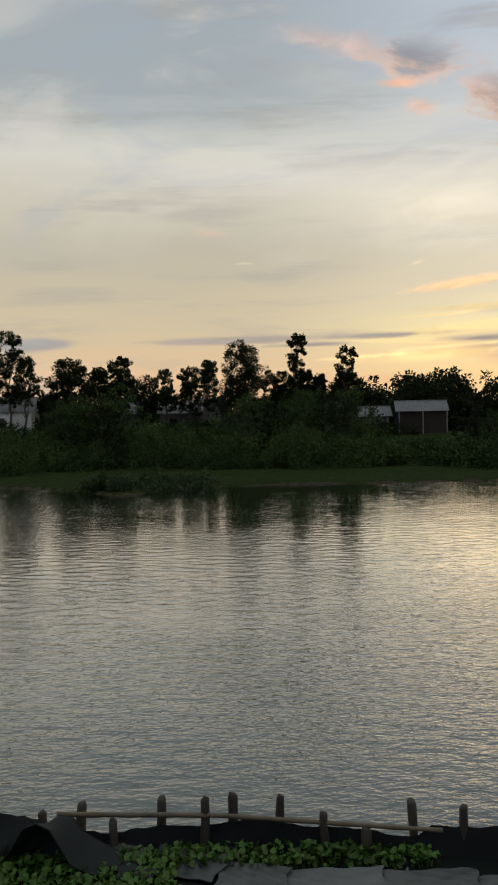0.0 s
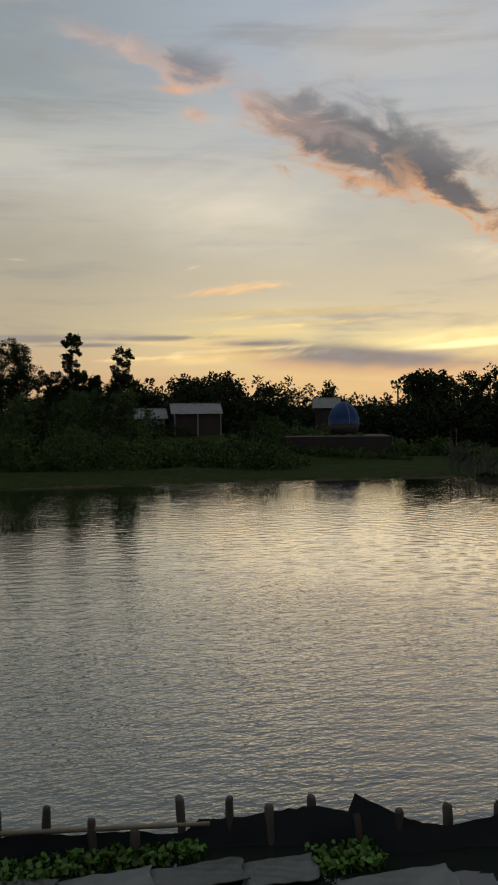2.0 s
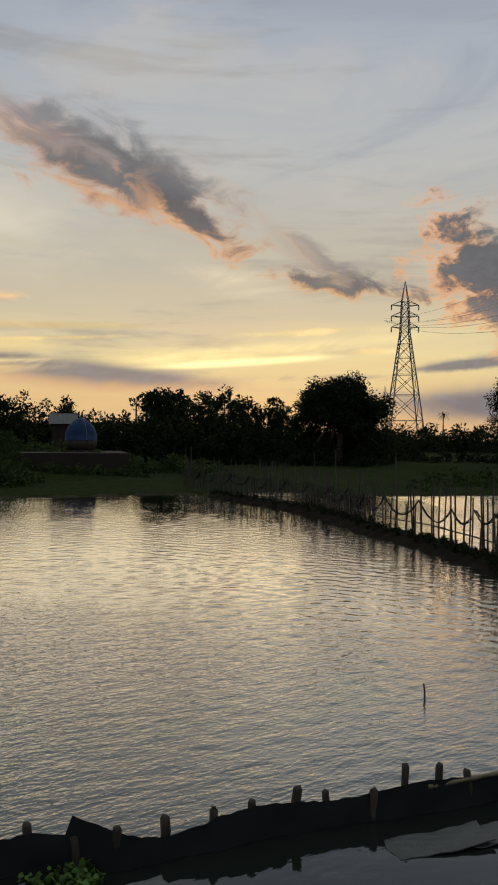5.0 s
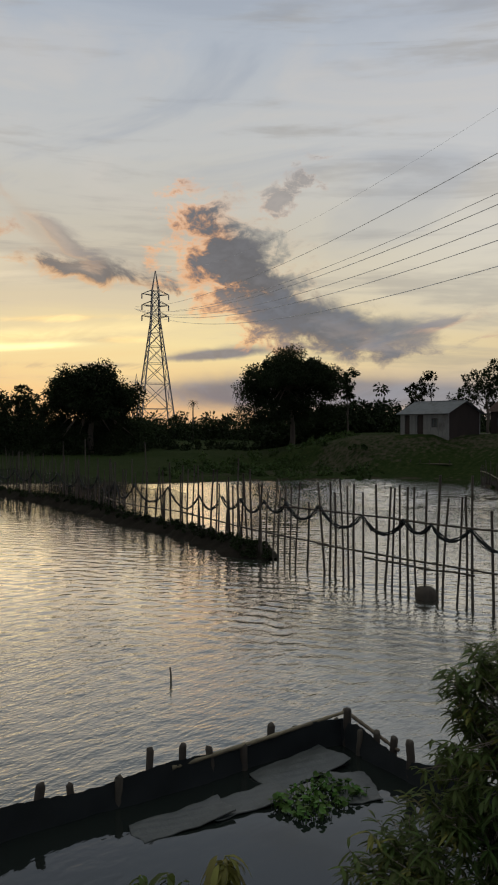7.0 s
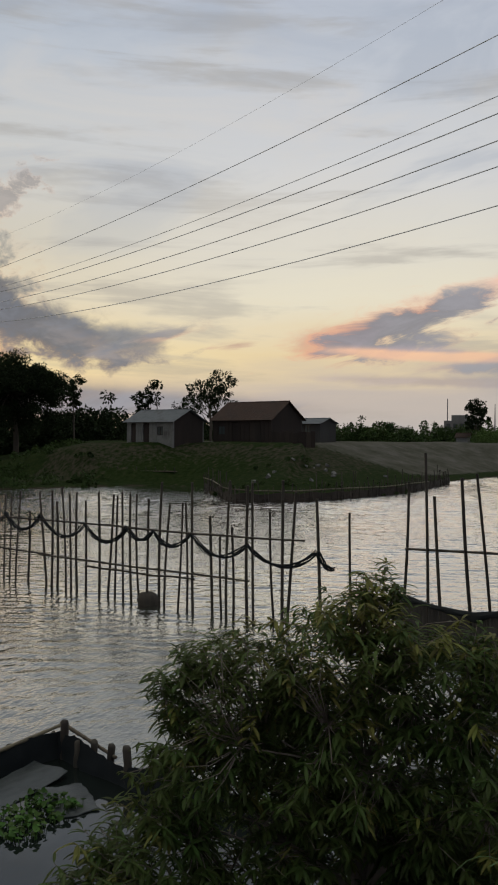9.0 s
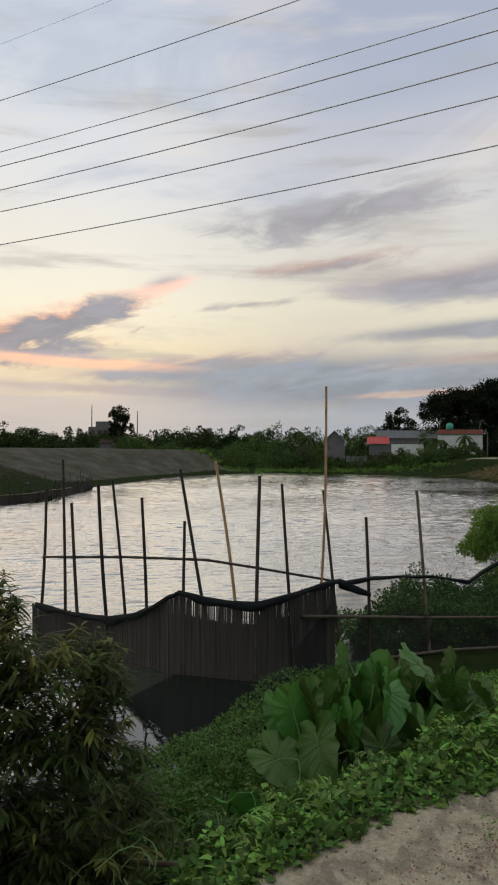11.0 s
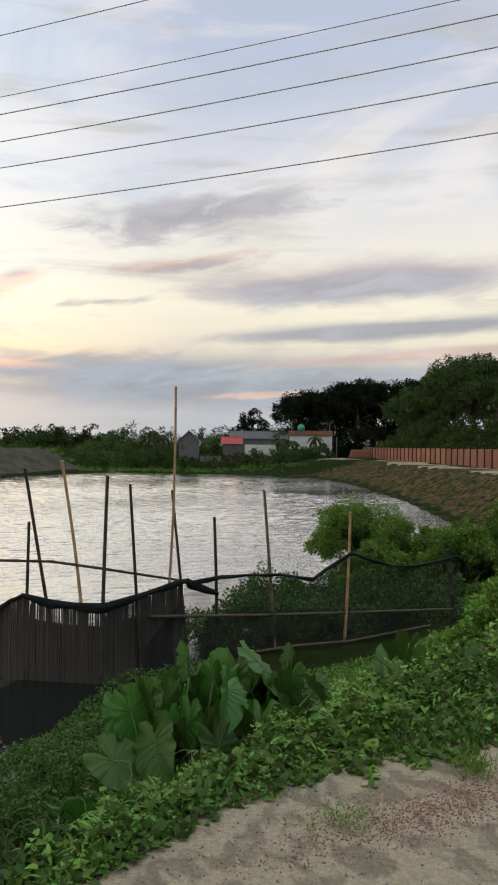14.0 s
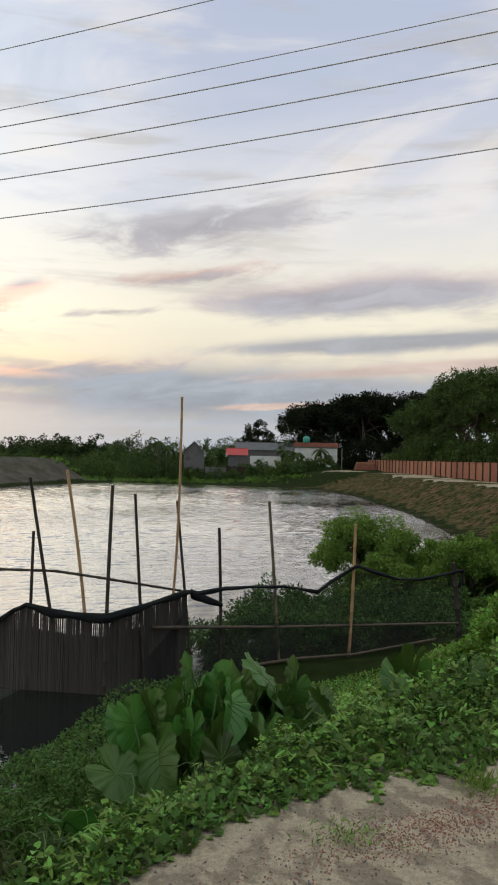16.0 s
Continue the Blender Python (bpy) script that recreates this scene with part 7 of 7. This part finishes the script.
# palisade of small stakes below the sheds, and the slim bamboo rails there
pal = thing("fence", "low bamboo palisade holding the bank below the sheds", "fence")
PAL = [(55.5, 26.9), (50, 23.3), (47.5, 21.8), (45.2, 19.9), (47, 17.0), (49.5, 15.3), (57.5, 12.8), (66, 12.4), (72, 12.2)]
rng = np.random.default_rng(31)
pq = 0.0
canes = [cane(h, 0.03, rng, rng.normal(0, 0.06), rng.normal(0, 0.06)).data("stake", M_BAMBOO_DARK, True) for h in (0.7, 0.85, 1.0, 1.2, 1.6)]
while pq < length(PAL):
    p, d = along(PAL, pq)
    ob = part("stake", canes[int(rng.integers(0, 5)) if rng.random() < 0.4 else int(rng.integers(0, 3))], None, pal)
    ob.matrix_basis = pose(p[0], p[1], 0, 0, 0, rng.uniform(0, 360))
    pq += rng.uniform(0.15, 0.45)
for a, b, z in ((0, 9, 0.75), (8, 17, 0.6), (16, 26, 0.55), (25, 34, 0.5)):
    part("rail", rail(on_line(PAL, np.linspace(a, b, 6), [z + 0.05 * math.sin(k) for k in range(6)]), 0.035, rng, 9), M_BAMBOO, pal, "pale bamboo rail", True)
part("woven_mat", cloth(PAL, lambda q: 0.42 + 0.06 * math.sin(q * 3), -0.2, 120, rng, 0.05), M_WOODWALL, pal, "dark woven matting")
ramp = thing("bamboo_walkway", "slanting bamboo walkway on the grassy bank", "walkway", at=(58.3, 37.6, 0.95), turn=-77)
part("deck", Mesh().box(0, 0, 0, 6.4, 0.25, 0.06), M_BAMBOO, ramp)
for i in range(9):
    part("post", Mesh().tube([(i * 0.78, 0.1, -0.9), (i * 0.78, 0.1, 0.35)], 0.03, 5), M_BAMBOO_DARK, ramp)

tagged(part("litter", rubble(14, 58.0, 19.0, 3.5, 1.2, -20, 6, 0.3), M_CONCRETE), "pale scraps of plastic on the bare slope", "litter", kind="stuff")


# ---- trees ----
def far_tree(x, y, top, w, label, seed, **kw):
    z = height_at(x, y)
    return tree("tree", label, x, y, z, top - z, w, seed=seed, **kw)


SLIM = "slim leafy tree dark against the evening sky"
for i, (x, y, top, w, cb, n) in enumerate([(-23.4, 84, 13.8, 3.6, 0.35, 3500), (-21.4, 82, 11.1, 3.0, 0.5, 1800), (-17.2, 84, 10.6, 4.2, 0.4, 3500), (-15.0, 86, 10.0, 3.0, 0.4, 2500), (-12.5, 85, 11.2, 2.9, 0.35, 3200),
                                       (-8.3, 86, 9.9, 2.4, 0.45, 1700), (-5.9, 86, 9.9, 2.8, 0.4, 2200), (-4.1, 85, 10.5, 3.0, 0.4, 2600), (-0.8, 84, 12.0, 5.0, 0.38, 5200), (4.8, 85, 13.5, 2.9, 0.38, 3600),
                                       (9.7, 85, 11.9, 3.3, 0.4, 2600), (2.6, 86, 9.4, 3.0, 0.4, 2200), (7.2, 86, 9.0, 3.2, 0.4, 2600), (-19.5, 88, 9.0, 4.0, 0.3, 2600), (-10.4, 88, 8.8, 3.2, 0.3, 2200)]):
    far_tree(x, y, top, w, SLIM, 200 + i, crown_base=cb * 0.7, trunk_r=0.12, leaves=int(n * 2.3), leaf=0.21, clumps=15, shape="tall", group="trees behind the hedge", clump=0.85, open_=0.3)
LOW = "low bushy tree growing out of the hedge"
r2 = np.random.default_rng(17)
for i, a_ in enumerate((-20.5, -12.6, -11.2, -9.6, -8.6, -0.2, 1.2, 2.8, 4.3, 5.6, 6.8, -12.0, -10.4, 0.6, 3.6, 14.6, 16.0)):
    d_ = r2.uniform(68, 78)
    far_tree(d_ * math.sin(radians(a_)), d_ * math.cos(radians(a_)), r2.uniform(5.0, 7.0) if i < 15 else 4.4, r2.uniform(2.6, 4.6), LOW, 300 + i, crown_base=0.12, trunk_r=0.09, leaves=2600, leaf=0.2,
             clumps=14, mat=M_LEAF_HEDGE if i % 3 else M_LEAF_DARK, group="bushy trees in the hedge", open_=0.3, clump=1.1)
ROUND = "round-crowned dark tree at the field's edge"
for i, (x, y, top, w, n) in enumerate([(25.2, 128, 10.8, 9.5, 4500), (30.2, 127, 11.2, 9.0, 4500), (54.5, 108, 10.9, 7.5, 4500), (59, 116, 11.6, 7.5, 4500), (65.2, 113, 11.5, 8.5, 4500), (68.8, 111, 10.2, 7.5, 4000), (73, 108.5, 9.8, 7.5, 4000)]):
    far_tree(x, y, top, w, ROUND, 230 + i, crown_base=0.2, trunk_r=0.25, leaves=n, leaf=0.5, clumps=16, group="trees at the field's edge")
far_tree(71.8, 90.4, 13.6, 14.8, "large spreading tree, nearly black against the sunset", 250, crown_base=0.04, trunk_r=0.45, leaves=48000, leaf=0.36, clumps=70, open_=0.2, clump=1.15, shape="spread")
far_tree(75.0, 58.9, 13.2, 13.0, "large spreading tree with a bare trunk on the bank", 251, crown_base=0.24, trunk_r=0.3, leaves=54000, leaf=0.26, clumps=70, open_=0.2, shape="spread", clump=1.0, flatness=0.7)
far_tree(78.8, 54.0, 10.3, 2.6, SLIM, 252, crown_base=0.5, trunk_r=0.1, leaves=1500, leaf=0.3, clumps=9, shape="tall")
far_tree(80.0, 38.0, 10.2, 5.6, "open-crowned tree behind the sheds", 253, crown_base=0.42, trunk_r=0.16, leaves=2600, leaf=0.3, clumps=14)
far_tree(76.5, 44.2, 8.6, 2.0, SLIM, 254, crown_base=0.4, trunk_r=0.09, leaves=1200, leaf=0.28, clumps=8, shape="tall")
far_tree(77.2, 43.0, 9.7, 2.0, SLIM, 255, crown_base=0.55, trunk_r=0.07, leaves=450, leaf=0.28, clumps=7, shape="tall")
far_tree(78.6, 40.6, 7.7, 2.0, SLIM, 256, crown_base=0.4, trunk_r=0.08, leaves=600, leaf=0.28, clumps=8, shape="tall")
far_tree(168.7, 23.6, 11.4, 5.2, "lone round tree on the plain", 257, crown_base=0.3, trunk_r=0.2, leaves=3000, leaf=0.42, clumps=12)
# broad trees over the road wall
UMB = "huge dark rain tree with layered spreading crown"
for i, (x, y, top, w, n, cb) in enumerate([(148, -38.5, 14.6, 17, 13000, 0.16), (145, -46, 16.8, 19, 15000, 0.16), (150, -51, 17.8, 19, 13000, 0.16), (139, -56, 17.2, 16, 13000, 0.14)]):
    far_tree(x, y, top + 0.7, w, UMB, 260 + i, crown_base=cb, trunk_r=0.5, leaves=int(n * 1.7), leaf=0.42, clumps=54, shape="spread", flatness=0.42, group="rain trees", open_=0.3, clump=0.95)
far_tree(147.5, -27.6, 9.9, 6.4, "round green tree beyond the white building", 266, crown_base=0.2, trunk_r=0.2, leaves=3500, leaf=0.4, clumps=14)
M_LEAF_WALL = material("tree_leaves", [(0.040, 0.075, 0.020), (0.100, 0.150, 0.040)], 0.65, 0.4, vary=0.4, island=True, translucent=0.15, spec=0.15)
LEAFY = "tall dense green tree behind the brick wall"
for i, (x, y, top, w, n) in enumerate([(119, -46, 12.6, 10, 9000), (110, -46, 14.6, 10, 11000), (101.5, -45, 16.2, 10, 13000), (93, -44, 15.4, 9.5, 13000), (84.5, -43, 15.0, 9.5, 13000), (76, -42, 14.2, 9.5, 12000), (67, -41, 13.6, 9, 8000)]):
    far_tree(x, y, top + 1.5, w, LEAFY, 270 + i, crown_base=0.02, trunk_r=0.3, leaves=int(n * 1.5), leaf=0.30, mat=M_LEAF_WALL, clumps=50, group="trees behind the wall", open_=0.3, clump=1.2, shape="spread")


def palm(x, y, top, w, label, seed, n=16, banana=False):
    """Feathered fronds arching from a slim trunk."""
    r2 = np.random.default_rng(seed)
    z = height_at(x, y)
    h = top - z - w * 0.2
    ob = thing("banana_plant" if banana else "palm_tree", label, "plant" if banana else "tree", at=(x, y, z))
    part("trunk", Mesh().tube([(0, 0, -0.3), (0.1, 0, h * 0.5), (0.15, 0.05, h)], [0.22, 0.16, 0.13], 7), M_BARK, ob, smooth=True)
    for i in range(n):
        a = 2 * math.pi * i / n + r2.uniform(-0.2, 0.2)
        e = r2.uniform(-0.2, 1.2)
        L = w * 0.55
        sp = np.array([(0.15 + math.cos(a) * L * s, 0.05 + math.sin(a) * L * s, h + L * (e * s - 1.1 * s * s)) for s in np.linspace(0, 1, 7)])
        side = np.array([-math.sin(a), math.cos(a), 0])
        wd = np.array([0.05, 0.2, 0.26, 0.26, 0.22, 0.14, 0.02]) * (1.5 if banana else 0.5) * w * 0.25
        m = Mesh().sheet([sp + side * wd[:, None] - np.array([0, 0, 0.35]) * wd[:, None], sp, sp - side * wd[:, None] - np.array([0, 0, 0.35]) * wd[:, None]])
        part("frond", m, M_LEAF_HEDGE if banana else M_LEAF_DARK, ob)
    return ob


palm(44.0, 118, 9.0, 1.9, "small dark palm above the far trees", 1, 26)
palm(56.4, 122, 9.4, 1.8, "small dark palm above the far trees", 2, 26)
palm(142, 141, 10.4, 2.8, "small dark palm near the pylon's foot", 3)
for i, (x, y, top) in enumerate([(126, -9.2, 6.3), (125.6, -10.4, 5.6), (126.2, -28.0, 5.2), (125.8, -30.0, 5.0), (125.4, -33.5, 5.6), (126.5, -29.0, 4.4)]):
    palm(x, y, top, 3.0, "ragged green banana plant by the pond's far end", 20 + i, 9, True)


def arc_mounds(a0, a1, d0, d1, h0, h1, n, seed, r=4.0, zoff=0.0):
    r2 = np.random.default_rng(seed)
    out = []
    for i in range(n):
        a = radians(a0 + (a1 - a0) * (i + r2.random()) / n)
        d = r2.uniform(d0, d1)
        x, y = d * math.sin(a), d * math.cos(a)
        out.append((x, y, height_at(x, y) - 0.2 + zoff, r * r2.uniform(0.7, 1.3), r2.uniform(h0, h1)))
    return out


def below_roofs(mounds):
    """Shrubs in front of the houses stay under their eaves."""
    out = []
    for x, y, z, r, h in mounds:
        a = math.degrees(math.atan2(x, y))
        low = any(lo < a < hi for lo, hi in ((-19, -13.6), (-8.2, -1.0), (7.4, 14)))
        out.append((x, y, z, r, min(h, max(0.7, 4.3 - z)) if low else h))
    return out


M_LEAF_REED = material("reed_leaves", [(0.025, 0.045, 0.014), (0.055, 0.080, 0.026)], 0.6, 1.0, vary=0.4, island=True, translucent=0.15)
HEDGE = "dense dark green shrubs along the far shore"
foliage_bank("hedge", HEDGE, below_roofs(arc_mounds(-22, 9, 64, 78, 1.0, 4.4, 105, 1, 2.3)), 120000, 0.22, M_LEAF_HEDGE, "hedge", 61)
foliage_bank("hedge", HEDGE, below_roofs(arc_mounds(-22, 10, 78, 84, 2.0, 5.2, 60, 2, 2.2)), 46000, 0.26, M_LEAF_DARK, "hedge", 62)
foliage_bank("hedge", "low green shrubs in front of the houses", arc_mounds(8, 17, 64, 70, 1.4, 2.5, 26, 3, 2.2), 18000, 0.30, M_LEAF_HEDGE, "hedge", 63)
foliage_bank("hedge", "low green shrubs above the grassy shore", arc_mounds(15, 30, 78, 90, 1.6, 2.6, 24, 4, 2.4), 13000, 0.34, M_LEAF_HEDGE, "hedge", 64)
r2 = np.random.default_rng(65)
foliage_bank("reeds", "dull green reeds growing out into the pond", [(-6.9 + r2.normal(0, 1.4), 47.0 + abs(r2.normal(0, 1.8)), 0.0, r2.uniform(0.4, 0.9), r2.uniform(0.5, 1.5)) for i in range(26)], 12000, 0.24, M_LEAF_REED, "reeds", 65, 0.2)
foliage_bank("shore_grass", "rank dark grass along the platform's foot", [(22.6 + q * 0.934 - 0.25, 73 - q * 0.358 - 0.9, height_at(22.6 + q * 0.934, 72 - q * 0.358), 0.9, 0.75 + 0.3 * math.sin(q * 3)) for q in np.linspace(-0.8, 10.2, 16)], 7000, 0.25, M_LEAF_HEDGE, "grass", 82, 0.3)
foliage_bank("woods", "dark woods behind the hedge", arc_mounds(-24, 9, 92, 104, 4.6, 8.8, 70, 16, 2.4), 60000, 0.5, M_LEAF_DARK, "woods", 84, 0.6)
foliage_bank("scrub", "dark scrub on the rough ground round the large tree", arc_mounds(44, 57, 62, 88, 0.4, 1.3, 60, 17, 1.7), 18000, 0.22, M_LEAF_HEDGE, "bush", 85)
foliage_bank("woods", "dark woods behind the houses", arc_mounds(7, 32, 108, 132, 5.6, 9.6, 80, 5, 3.8), 90000, 0.52, M_LEAF_DARK, "woods", 66, 0.6)
foliage_bank("woods", "dark woods beyond the field", arc_mounds(24, 42, 122, 150, 4.5, 7.6, 60, 6, 4.5), 56000, 0.42, M_LEAF_DARK, "woods", 67)
foliage_bank("woods", "distant dark woods beyond the pylon", arc_mounds(38, 66, 190, 240, 5.5, 8.0, 80, 7, 6.0), 36000, 0.9, M_LEAF_DARK, "woods", 68)
foliage_bank("woods", "dark trees between the bank and the sheds", arc_mounds(50, 58, 105, 120, 4.0, 6.5, 20, 8, 3.5), 12000, 0.55, M_LEAF_DARK, "woods", 69)
foliage_bank("woods", "distant line of low trees on the plain", arc_mounds(62, 92, 230, 300, 4.0, 8.5, 120, 9, 4.5), 90000, 0.62, M_LEAF_HEDGE, "woods", 70, 0.7)
foliage_bank("hedge", "thick green growth along the pond's far end", arc_mounds(82.5, 95.5, 122, 134, 2.0, 3.7, 60, 10, 2.2), 110000, 0.20, M_LEAF_WALL, "hedge", 71)
foliage_bank("hedge", "green shrubs round the white building", arc_mounds(95, 106, 118, 126, 0.9, 3.0, 46, 11, 1.4), 24000, 0.28, M_LEAF_WALL, "hedge", 72)
foliage_bank("woods", "green trees behind the huts", arc_mounds(90, 104, 140, 158, 3.0, 6.4, 34, 12, 3.0), 20000, 0.42, M_LEAF_WALL, "woods", 73)
foliage_bank("woods", "dark growth below the rain trees", arc_mounds(100, 114, 142, 160, 4.5, 8.0, 60, 21, 3.2), 50000, 0.34, M_LEAF_DARK, "woods", 81)
r2 = np.random.default_rng(83)
foliage_bank("hedge", "dark green undergrowth behind the brick wall", [(x, -30.6 - (x - 44) * 0.133 - r2.uniform(2.5, 6), 2.1, 2.2, r2.uniform(3.5, 6.5)) for x in np.arange(58, 128, 1.4)], 48000, 0.36, M_LEAF_WALL, "hedge", 83)
foliage_bank("shore_grass", "rough green grass along the pond's far end", arc_mounds(86, 104, 112, 119, 0.3, 0.7, 60, 13, 1.6), 16000, 0.35, M_LEAF_BRIGHT, "grass", 74, 0.15)
foliage_bank("shrub_row", "low dark shrubs on the paddy's edge", arc_mounds(30, 52, 108, 118, 1.0, 2.2, 36, 14, 2.2), 13000, 0.36, M_LEAF_DARK, "hedge", 75)
foliage_bank("bank_weeds", "dark weeds along the bare bank below the sheds", arc_mounds(60, 88, 52, 62, 0.2, 0.5, 40, 15, 1.2), 9000, 0.2, M_LEAF_HEDGE, "plant", 76, 0.4)
for x, y, top in ((167.9, 28.8, 11.4), (169.2, 20.0, 10.3)):
    mast = thing("radio_mast", "thin far lattice radio mast", "mast", at=(x * 1.6, y * 1.6, 2.0))
    hh = (top - 3.7) * 1.6 + 1.7
    part("pole", Mesh().tube([(0, 0, -0.3), (0, 0, hh)], [0.28, 0.12], 5), M_STEEL, mast)
gable_house("house", "tiny far house with a dull tin roof on the plain", (168.0, 27.2, 2.4), -96, 2.4, 2.2, 1.6, 2.3, M_TIN_PALE, M_TIN_RUST)
far_block = thing("building", "far pale grey multi-storey building on the plain", "building", at=(262, 46, 2.5), turn=-98)
part("wall", Mesh().box(0, 0, -0.5, 9, 7, 6.5).box(2, 1, 6.5, 6, 5, 8.2), M_CONCRETE, far_block, "pale grey wall")
for i in range(4):
    for j in range(2):
        part("window", Mesh().box(0.8 + i * 2.1, -0.05, 1.2 + j * 3, 2.0 + i * 2.1, 0.02, 2.6 + j * 3), M_GLASSWIN, far_block)
